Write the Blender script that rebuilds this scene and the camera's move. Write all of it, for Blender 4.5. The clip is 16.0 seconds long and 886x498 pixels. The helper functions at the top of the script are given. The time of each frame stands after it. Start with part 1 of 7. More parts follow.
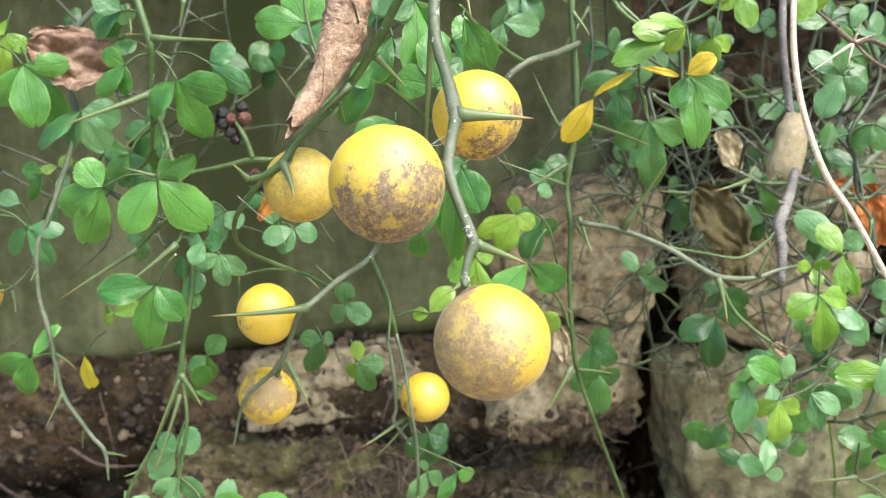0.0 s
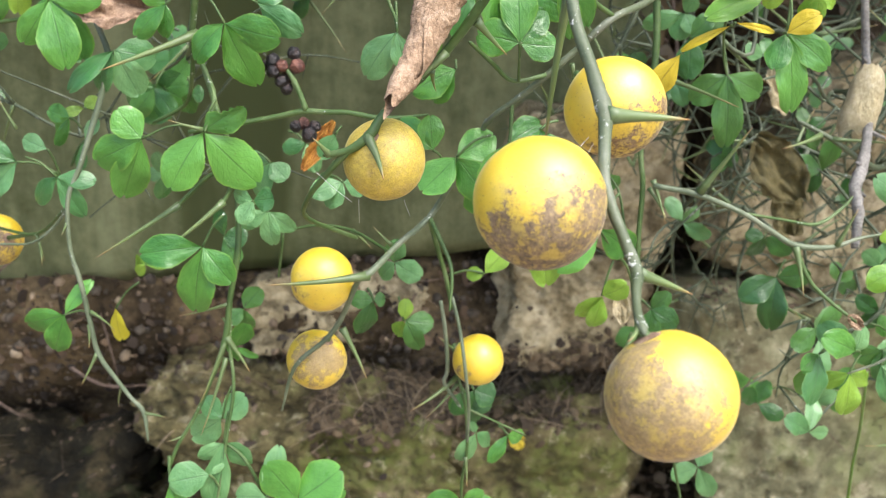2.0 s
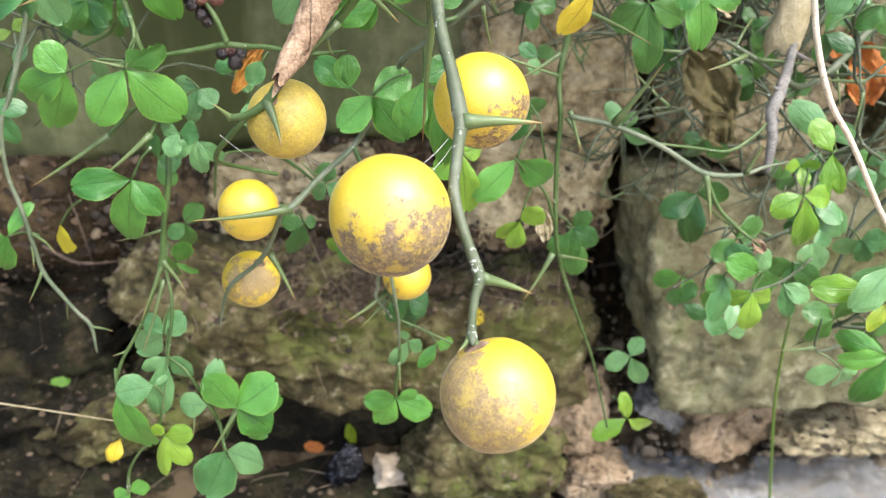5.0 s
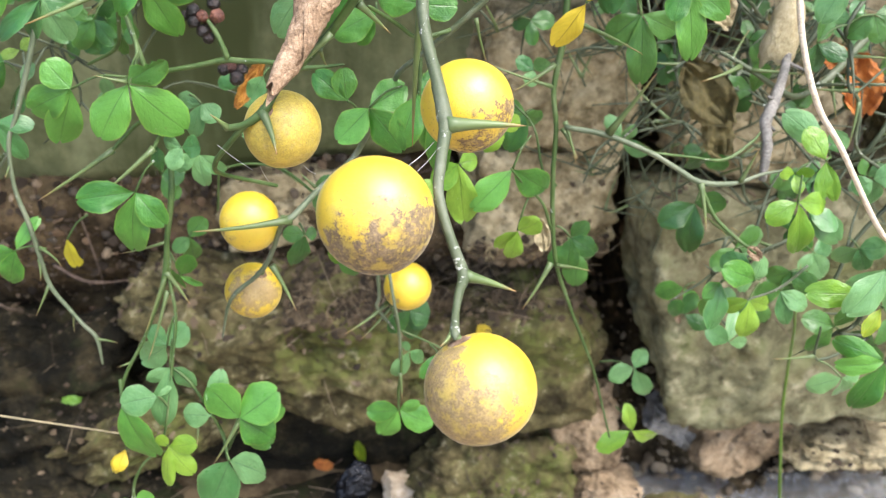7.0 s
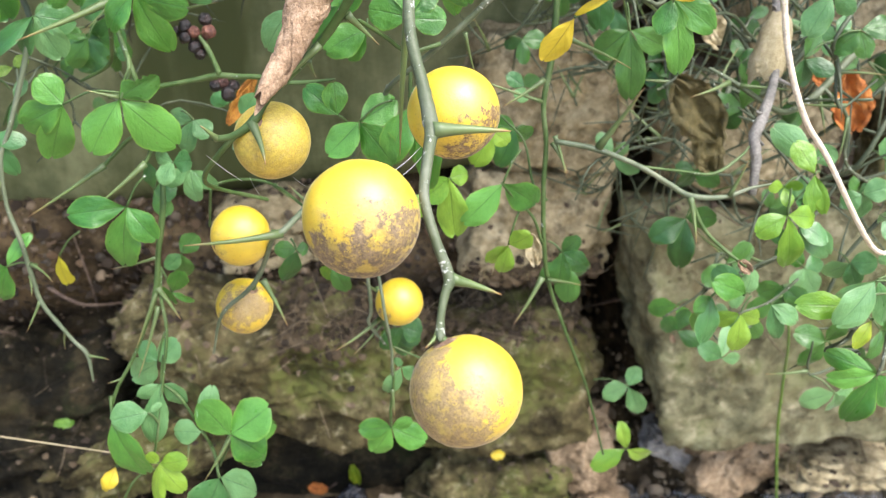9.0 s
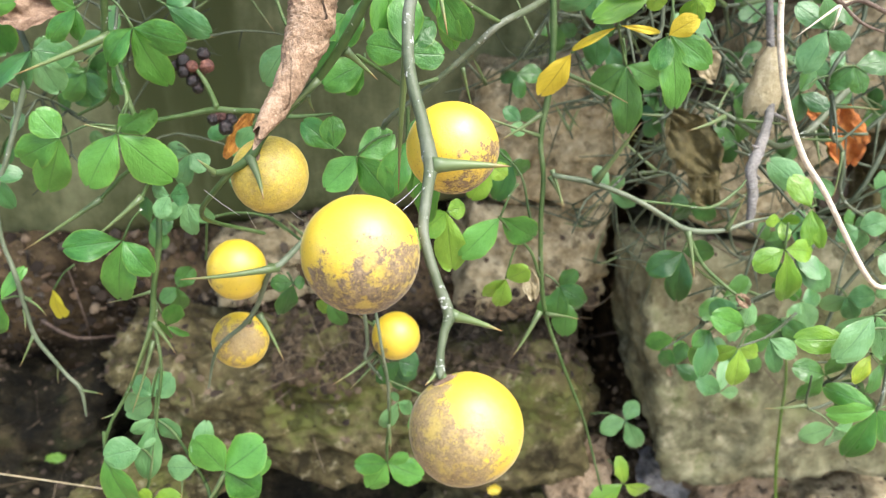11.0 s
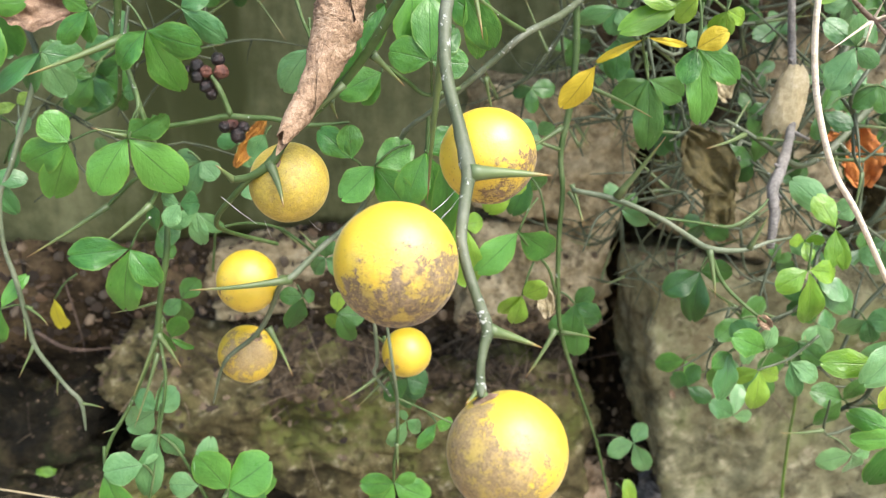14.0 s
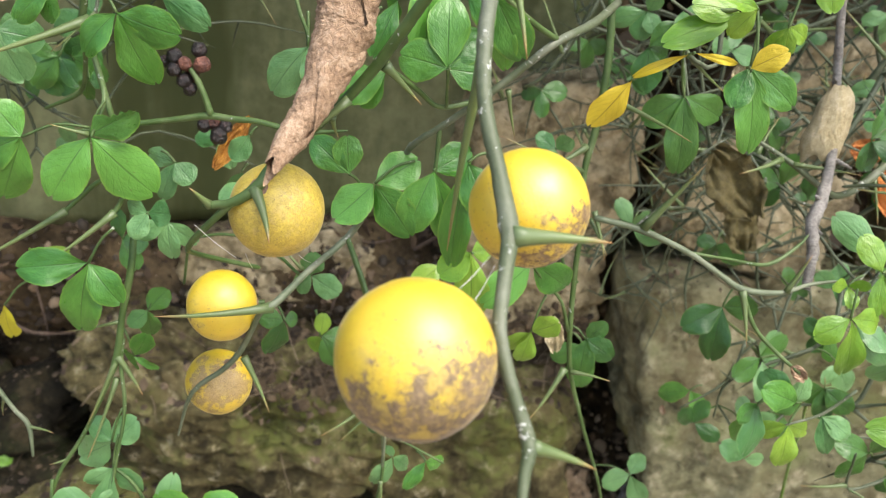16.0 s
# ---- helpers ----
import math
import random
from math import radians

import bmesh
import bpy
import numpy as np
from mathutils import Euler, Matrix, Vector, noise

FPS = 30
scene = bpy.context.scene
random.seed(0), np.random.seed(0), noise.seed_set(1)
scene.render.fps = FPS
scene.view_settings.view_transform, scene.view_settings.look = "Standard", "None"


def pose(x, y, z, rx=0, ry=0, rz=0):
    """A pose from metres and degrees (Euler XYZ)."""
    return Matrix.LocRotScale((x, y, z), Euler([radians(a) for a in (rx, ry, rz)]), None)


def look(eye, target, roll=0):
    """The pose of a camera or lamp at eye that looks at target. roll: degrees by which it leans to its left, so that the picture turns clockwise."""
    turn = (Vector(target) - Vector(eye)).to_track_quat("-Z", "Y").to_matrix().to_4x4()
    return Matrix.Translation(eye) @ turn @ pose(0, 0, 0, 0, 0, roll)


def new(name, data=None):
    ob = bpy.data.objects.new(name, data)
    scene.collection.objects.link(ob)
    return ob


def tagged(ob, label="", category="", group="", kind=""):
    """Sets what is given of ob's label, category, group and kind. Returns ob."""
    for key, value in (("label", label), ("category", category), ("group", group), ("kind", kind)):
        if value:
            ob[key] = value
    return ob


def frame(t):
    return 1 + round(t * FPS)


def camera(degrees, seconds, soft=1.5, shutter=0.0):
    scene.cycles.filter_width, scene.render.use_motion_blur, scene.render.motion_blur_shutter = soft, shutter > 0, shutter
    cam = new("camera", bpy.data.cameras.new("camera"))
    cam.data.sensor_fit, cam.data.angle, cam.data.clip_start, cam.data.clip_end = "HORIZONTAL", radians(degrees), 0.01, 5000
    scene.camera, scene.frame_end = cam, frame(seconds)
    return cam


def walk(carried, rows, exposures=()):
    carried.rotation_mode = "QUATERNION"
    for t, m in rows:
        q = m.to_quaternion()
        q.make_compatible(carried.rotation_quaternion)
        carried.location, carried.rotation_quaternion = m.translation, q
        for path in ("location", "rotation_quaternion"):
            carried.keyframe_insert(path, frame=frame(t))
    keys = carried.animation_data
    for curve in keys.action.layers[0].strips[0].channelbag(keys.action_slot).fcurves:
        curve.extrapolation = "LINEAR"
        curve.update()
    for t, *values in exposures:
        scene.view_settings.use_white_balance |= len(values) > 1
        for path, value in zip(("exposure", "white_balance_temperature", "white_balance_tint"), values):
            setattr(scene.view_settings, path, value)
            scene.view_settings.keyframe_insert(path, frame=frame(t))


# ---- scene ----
cam = camera(52.3, 16.0, soft=1.1)
# seconds, place in metres, turn in degrees
ROWS = [
    (0.0, 0.01682, -0.011, 1.21619, 79.037, 0.235, 1.222),
    (0.5, -0.0112, -0.00191, 1.2196, 78.955, -0.073, 1.305),
    (1.0, -0.05045, 0.01139, 1.22442, 78.377, -0.665, 0.861),
    (1.5, -0.05948, 0.0184, 1.22451, 76.263, -1.062, 0.411),
    (2.0, -0.04282, 0.0358, 1.24809, 72.69, -1.129, 0.006),
    (2.5, -0.03151, 0.05907, 1.27192, 67.607, -1.377, -0.614),
    (3.0, -0.00982, 0.0551, 1.29722, 65.414, -1.632, -0.866),
    (3.5, -0.00599, 0.04376, 1.30975, 62.645, -1.827, -1.041),
    (6.0, 0.00927, 0.02166, 1.30746, 63.898, -0.886, -0.258),
    (6.5, 0.01171, 0.01522, 1.30992, 64.291, -0.671, -0.218),
    (7.0, 0.01144, 0.01879, 1.3052, 64.473, -0.596, -0.103),
    (7.5, 0.01279, 0.01819, 1.30455, 64.564, -0.564, -0.185),
    (8.0, 0.01336, 0.01669, 1.30254, 65.063, -0.618, -0.279),
    (8.5, 0.01697, 0.01598, 1.29998, 65.526, -0.596, -0.291),
    (9.0, 0.01543, 0.0145, 1.29824, 66.111, -0.515, -0.376),
    (11.5, 0.01373, 0.01728, 1.29877, 68.495, -0.699, -0.7),
    (12.0, 0.01342, 0.01488, 1.29841, 68.802, -0.716, -0.695),
    (12.5, 0.01039, 0.01649, 1.29543, 69.085, -0.747, -0.736),
    (13.0, 0.00829, 0.01958, 1.29127, 69.316, -0.85, -0.74),
    (13.5, 0.00191, 0.02664, 1.2853, 69.291, -1.145, -0.755),
    (14.0, -0.00207, 0.03151, 1.28997, 69.287, -1.769, -0.757),
    (14.5, -0.01824, 0.07865, 1.30225, 69.21, -3.273, -0.401),
    (15.0, -0.02391, 0.1108, 1.30288, 68.949, -4.007, -0.441),
    (15.5, -0.02102, 0.11203, 1.29655, 68.372, -4.591, -0.781),
    (16.0, -0.01696, 0.10835, 1.29127, 68.008, -4.823, -1.044),
]
# a small phone lens, focused on the fruits
cam.data.dof.use_dof = True
cam.data.dof.focus_distance = 0.41
cam.data.dof.aperture_fstop = 19.0
walk(cam, [(t, pose(x, y, z, rx, ry, rz)) for t, x, y, z, rx, ry, rz in ROWS],
     [(0.0, 1.61, 6300, 13.5), (3.5, 1.63, 6300, 13.5), (9.0, 1.66, 6300, 13.5), (13.0, 1.66, 6300, 13.5), (14.0, 1.56, 6420, 13.5), (15.0, 1.47, 6500, 13.5), (16.0, 1.40, 6620, 13.5)])

# ---- light: bright overcast sky, soft sun from above and behind the camera ----
world = bpy.data.worlds.new("sky")
world.use_nodes = True
scene.world = world
sky = world.node_tree.nodes.new("ShaderNodeTexSky")
sky.sky_type = 'NISHITA'
sky.sun_disc = False
sky.sun_elevation, sky.sun_rotation = radians(58), radians(135)
sky.air_density, sky.dust_density = 1.0, 4.0
back = world.node_tree.nodes["Background"]
back.inputs["Strength"].default_value = 0.15
world.node_tree.links.new(sky.outputs[0], back.inputs["Color"])
sun = new("sun", bpy.data.lights.new("sun", 'SUN'))
sun.data.energy, sun.data.angle, sun.data.color = 1.6, radians(30), (1.0, 0.98, 0.94)
sun.matrix_world = look((0.9, -0.9, 2.1), (0, 0, 0))


# ---- materials ----
def material(name, rough=0.6):
    mat = bpy.data.materials.new(name)
    mat.use_nodes = True
    tree = mat.node_tree
    bsdf = tree.nodes["Principled BSDF"]
    bsdf.inputs["Roughness"].default_value = rough
    return mat, tree, bsdf


def node(tree, kind, **sets):
    n = tree.nodes.new(kind)
    for key, value in sets.items():
        n.inputs[key.replace("_", " ")].default_value = value
    return n


def noise_tex(tree, scale, detail=4, rough=0.6, coord="Object", stretch=(1, 1, 1)):
    tc = tree.nodes.new("ShaderNodeTexCoord")
    n = node(tree, "ShaderNodeTexNoise", Scale=scale, Detail=detail, Roughness=rough)
    m = node(tree, "ShaderNodeMapping", Scale=stretch)
    tree.links.new(tc.outputs[coord], m.inputs["Vector"])
    tree.links.new(m.outputs[0], n.inputs["Vector"])
    return n.outputs["Fac"]


def ramp(tree, fac, *stops):
    r = tree.nodes.new("ShaderNodeValToRGB")
    els = r.color_ramp.elements
    while len(els) < len(stops):
        els.new(0.5)
    for e, (at, col) in zip(els, stops):
        e.position, e.color = at, (*col, 1)
    tree.links.new(fac, r.inputs["Fac"])
    return r.outputs["Color"]


def mix(tree, fac, a, b, how='MIX'):
    m = tree.nodes.new("ShaderNodeMix")
    m.data_type, m.blend_type = 'RGBA', how
    for sock, value in ((m.inputs[0], fac), (m.inputs[6], a), (m.inputs[7], b)):
        if isinstance(value, (int, float)):
            sock.default_value = value
        elif isinstance(value, tuple):
            sock.default_value = (*value, 1)
        else:
            tree.links.new(value, sock)
    return m.outputs[2]


def calc(tree, op, a, b=0.0, c=0.0):
    m = tree.nodes.new("ShaderNodeMath")
    m.operation = op
    for sock, value in zip(m.inputs, (a, b, c)):
        if isinstance(value, (int, float)):
            sock.default_value = value
        else:
            tree.links.new(value, sock)
    return m.outputs[0]


def step(tree, value, low, high):
    m = node(tree, "ShaderNodeMapRange", From_Min=low, From_Max=high)
    m.interpolation_type = 'SMOOTHSTEP'
    tree.links.new(value, m.inputs[0])
    return m.outputs[0]


def bump(tree, bsdf, height, strength, distance):
    b = node(tree, "ShaderNodeBump", Strength=strength, Distance=distance)
    tree.links.new(height, b.inputs["Height"])
    tree.links.new(b.outputs[0], bsdf.inputs["Normal"])


def earthy(name, dark, mid, pale, scale, rough=0.9, moss=None, relief=0.006, moss_at=0.55, stretch=(1, 1, 1), weathered=False):
    """Stone, soil or concrete: three tones at two scales, with patches of moss."""
    mat, tree, bsdf = material(name, rough)
    big, fine = noise_tex(tree, scale, 6, 0.65, stretch=stretch), noise_tex(tree, scale * 9, 5, 0.7)
    both = calc(tree, 'ADD', calc(tree, 'MULTIPLY', big, 0.72), calc(tree, 'MULTIPLY', fine, 0.28))
    col = ramp(tree, both, (0.39, dark), (0.5, mid), (0.61, pale))
    if moss:
        patch = noise_tex(tree, scale * 0.55, 5, 0.7, stretch=stretch)
        col = mix(tree, step(tree, patch, moss_at, moss_at + 0.14), col, moss)
    if weathered:
        dirt = step(tree, noise_tex(tree, scale * 1.3, 6, 0.75), 0.46, 0.66)
        spots = step(tree, noise_tex(tree, scale * 4, 5, 0.7), 0.56, 0.70)
        col = mix(tree, calc(tree, 'MULTIPLY', dirt, 0.7), col, (0.08, 0.062, 0.028))
        col = mix(tree, calc(tree, 'MULTIPLY', spots, 0.55), col, (0.36, 0.33, 0.215))
        pits = step(tree, noise_tex(tree, scale * 3.1, 6, 0.75), 0.37, 0.47)
        col = mix(tree, calc(tree, 'MULTIPLY', calc(tree, 'SUBTRACT', 1.0, pits), 0.4), col, (0.035, 0.028, 0.016))
        both = calc(tree, 'ADD', both, calc(tree, 'MULTIPLY', pits, 0.5))
    tree.links.new(col, bsdf.inputs["Base Color"])
    bsdf.inputs["Specular IOR Level"].default_value = 0.5 if rough < 0.7 else 0.2
    bump(tree, bsdf, both, 0.75, relief)
    return mat


CONCRETE = earthy("weathered concrete", (0.092, 0.108, 0.045), (0.19, 0.215, 0.102), (0.33, 0.36, 0.185), 3.2, 0.8, (0.10, 0.122, 0.045), 0.003, 0.54, (1.5, 1, 0.3))
SOIL = earthy("soil and litter", (0.010, 0.007, 0.0035), (0.050, 0.036, 0.018), (0.145, 0.107, 0.055), 8, 0.95, (0.125, 0.094, 0.052), 0.014, 0.52)
TANROCK = earthy("tan rock", (0.12, 0.098, 0.05), (0.325, 0.278, 0.163), (0.50, 0.438, 0.28), 9, 0.9, (0.12, 0.12, 0.06), 0.010, 0.63, weathered=True)
MOSSROCK = earthy("mossy rock", (0.03, 0.025, 0.010), (0.106, 0.092, 0.039), (0.245, 0.213, 0.105), 9, 0.9, (0.10, 0.115, 0.028), 0.016, 0.48, weathered=True)
BOULDER = earthy("grey boulder", (0.075, 0.073, 0.037), (0.178, 0.174, 0.096), (0.30, 0.295, 0.18), 7, 0.9, (0.125, 0.14, 0.055), 0.009, 0.48, weathered=True)
CLAY = earthy("tan clay", (0.10, 0.07, 0.04), (0.30, 0.222, 0.135), (0.46, 0.36, 0.24), 13, 0.85, (0.17, 0.13, 0.075), 0.012, 0.55)
GREYSTONE = earthy("blue-grey stone", (0.08, 0.075, 0.065), (0.20, 0.19, 0.17), (0.33, 0.32, 0.29), 14, 0.6, None, 0.008)
CREAM = earthy("cream stone", (0.30, 0.24, 0.16), (0.46, 0.38, 0.27), (0.58, 0.51, 0.40), 16, 0.8, None, 0.004)
# wet rock; its near-black also stands in for shade under the overhang
WET_SHADE_ROCK = earthy("wet dark rock with shade in its colour", (0.004, 0.004, 0.002), (0.014, 0.012, 0.006), (0.050, 0.041, 0.020), 14, 0.9, (0.016, 0.021, 0.006), 0.022)


def own_noise(tree, scale, detail, rough, luck):
    """Noise over a leaf blade that differs from blade to blade."""
    tc = tree.nodes.new("ShaderNodeTexCoord")
    n = node(tree, "ShaderNodeTexNoise", Scale=scale, Detail=detail, Roughness=rough)
    n.noise_dimensions = '4D'
    tree.links.new(tc.outputs["UV"], n.inputs["Vector"])
    tree.links.new(calc(tree, 'MULTIPLY', luck, 60.0), n.inputs["W"])
    return n.outputs["Fac"]


def leaf_material(name, base, edge, under, gloss=0.34, rim=(0.22, 0.40, 0.05), spotted=0.5):
    """Leaf blade with a dark creased midrib, side veins, uneven green and a soft gloss; light shines through it."""
    mat, tree, bsdf = material(name, gloss)
    uv = tree.nodes.new("ShaderNodeTexCoord")
    sep = tree.nodes.new("ShaderNodeSeparateXYZ")
    tree.links.new(uv.outputs["UV"], sep.inputs[0])
    info = tree.nodes.new("ShaderNodeObjectInfo")
    luck = info.outputs["Random"]
    u = calc(tree, 'ABSOLUTE', calc(tree, 'SUBTRACT', sep.outputs[0], 0.5))
    rib = calc(tree, 'SUBTRACT', 1.0, step(tree, u, 0.005, 0.03))
    rib = calc(tree, 'MULTIPLY', rib, calc(tree, 'SUBTRACT', 1.0, calc(tree, 'MULTIPLY', sep.outputs[1], 0.7)))
    wobble = calc(tree, 'MULTIPLY', own_noise(tree, 4.0, 2, 0.5, luck), 0.18)
    slant = calc(tree, 'ADD', calc(tree, 'SUBTRACT', sep.outputs[1], calc(tree, 'MULTIPLY', u, 0.75)), wobble)
    wave = calc(tree, 'ABSOLUTE', calc(tree, 'SINE', calc(tree, 'MULTIPLY', slant, 24.0)))
    vein = calc(tree, 'MULTIPLY', calc(tree, 'SUBTRACT', 1.0, step(tree, wave, 0.0, 0.35)), 0.16)
    patch, mottle = own_noise(tree, 1.8, 3, 0.55, luck), own_noise(tree, 9.0, 5, 0.65, luck)
    tone = calc(tree, 'ADD', calc(tree, 'MULTIPLY', patch, 0.65), calc(tree, 'MULTIPLY', luck, 0.55))
    tone = calc(tree, 'ADD', tone, calc(tree, 'MULTIPLY', calc(tree, 'SUBTRACT', mottle, 0.5), 0.35))
    col = mix(tree, step(tree, tone, 0.24, 0.92), base, edge)
    col = mix(tree, calc(tree, 'MULTIPLY', step(tree, u, 0.42, 0.5), 0.35), col, rim)
    col = mix(tree, calc(tree, 'MAXIMUM', calc(tree, 'MULTIPLY', rib, 0.8), vein), col, under)
    dots = own_noise(tree, 15.0, 2, 0.5, luck)
    col = mix(tree, calc(tree, 'MULTIPLY', step(tree, dots, 0.69, 0.74), spotted), col, (0.11, 0.085, 0.03))
    pale = own_noise(tree, 26.0, 1, 0.5, luck)
    col = mix(tree, calc(tree, 'MULTIPLY', step(tree, pale, 0.76, 0.79), 0.5), col, (0.42, 0.45, 0.34))
    tree.links.new(col, bsdf.inputs["Base Color"])
    height = calc(tree, 'SUBTRACT', calc(tree, 'MULTIPLY', own_noise(tree, 40.0, 3, 0.6, luck), 0.25), calc(tree, 'MAXIMUM', rib, vein))
    height = calc(tree, 'ADD', height, calc(tree, 'MULTIPLY', own_noise(tree, 4.5, 3, 0.55, luck), 3.6))
    bump(tree, bsdf, height, 0.45, 0.0007)
    tree.links.new(calc(tree, 'ADD', gloss - 0.18, calc(tree, 'MULTIPLY', own_noise(tree, 6.0, 4, 0.6, luck), 0.34)), bsdf.inputs["Roughness"])
    thin = tree.nodes.new("ShaderNodeBsdfTranslucent")
    glow = mix(tree, 1.0, col, (1.0, 1.0, 0.4), 'MULTIPLY')
    bsdf.inputs["Specular IOR Level"].default_value = 0.65
    tree.links.new(glow, thin.inputs["Color"])
    both = node(tree, "ShaderNodeMixShader", Fac=0.28)
    tree.links.new(bsdf.outputs[0], both.inputs[1])
    tree.links.new(thin.outputs[0], both.inputs[2])
    tree.links.new(both.outputs[0], tree.nodes["Material Output"].inputs["Surface"])
    return mat


LEAF = {
    "g": leaf_material("green leaf", (0.026, 0.13, 0.013), (0.10, 0.295, 0.042), (0.03, 0.085, 0.014)),
    # blue-green kind, made paler: the sky's sheen on leaves is in its colour
    "b": leaf_material("blue-green leaf with sky sheen in colour", (0.045, 0.165, 0.04), (0.145, 0.315, 0.115), (0.04, 0.105, 0.035), 0.34, (0.20, 0.36, 0.12)),
    # darker copy of the green leaf, shade in its colour, for leaves behind
    "d": leaf_material("leaf darkened for shade", (0.018, 0.085, 0.012), (0.058, 0.175, 0.026), (0.015, 0.05, 0.01), 0.36, (0.10, 0.22, 0.03)),
    "y1": leaf_material("lime leaf", (0.10, 0.25, 0.016), (0.235, 0.40, 0.04), (0.075, 0.14, 0.014), 0.36),
    "z": leaf_material("yellowing leaf", (0.17, 0.29, 0.012), (0.40, 0.43, 0.022), (0.11, 0.12, 0.02), 0.40, (0.46, 0.5, 0.03)),
    "l": leaf_material("lemon leaf", (0.40, 0.41, 0.012), (0.58, 0.55, 0.03), (0.12, 0.10, 0.015), 0.42, (0.5, 0.5, 0.03), 0.8),
    "x": leaf_material("chewed green leaf", (0.04, 0.15, 0.02), (0.13, 0.295, 0.060), (0.03, 0.085, 0.014)),
    "y": leaf_material("yellow leaf", (0.52, 0.40, 0.015), (0.70, 0.56, 0.04), (0.10, 0.055, 0.01), 0.45, (0.72, 0.52, 0.04), 0.8),
}


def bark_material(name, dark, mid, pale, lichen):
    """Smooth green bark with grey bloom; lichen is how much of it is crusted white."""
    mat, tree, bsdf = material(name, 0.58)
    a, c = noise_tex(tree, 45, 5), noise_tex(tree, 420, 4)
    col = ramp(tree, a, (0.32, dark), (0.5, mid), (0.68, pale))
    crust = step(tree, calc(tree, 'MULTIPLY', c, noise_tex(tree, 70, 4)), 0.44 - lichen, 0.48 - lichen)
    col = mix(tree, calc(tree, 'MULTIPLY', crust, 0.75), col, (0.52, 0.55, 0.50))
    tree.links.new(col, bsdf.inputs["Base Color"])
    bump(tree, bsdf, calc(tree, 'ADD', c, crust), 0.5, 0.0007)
    return mat


BARK = bark_material("green bark", (0.025, 0.060, 0.009), (0.050, 0.098, 0.020), (0.095, 0.142, 0.05), 0.05)
OLD_BARK = bark_material("grey-green bark", (0.038, 0.058, 0.022), (0.072, 0.094, 0.046), (0.128, 0.145, 0.10), 0.10)
GREY_BARK = bark_material("grey-green smooth bark", (0.055, 0.078, 0.038), (0.095, 0.125, 0.068), (0.155, 0.18, 0.115), 0.045)

# darker copy of the green bark: shade of the tangle put into the colour
SHADED_BARK = bark_material("twig bark darkened for shade", (0.022, 0.034, 0.014), (0.042, 0.060, 0.028), (0.085, 0.105, 0.06), 0.05)

thorn_mat, thorn_tree, thorn_bsdf = material("thorn", 0.45)
tuv = thorn_tree.nodes.new("ShaderNodeTexCoord")
tsep = thorn_tree.nodes.new("ShaderNodeSeparateXYZ")
thorn_tree.links.new(tuv.outputs["UV"], tsep.inputs[0])
tcol = ramp(thorn_tree, tsep.outputs[1], (0.0, (0.06, 0.105, 0.028)), (0.7, (0.10, 0.155, 0.035)), (0.9, (0.24, 0.17, 0.05)), (1.0, (0.34, 0.14, 0.05)))
tcol = mix(thorn_tree, calc(thorn_tree, 'MULTIPLY', noise_tex(thorn_tree, 160, 4), 0.4), tcol, (0.15, 0.175, 0.10))
thorn_tree.links.new(tcol, thorn_bsdf.inputs["Base Color"])
THORN = thorn_mat


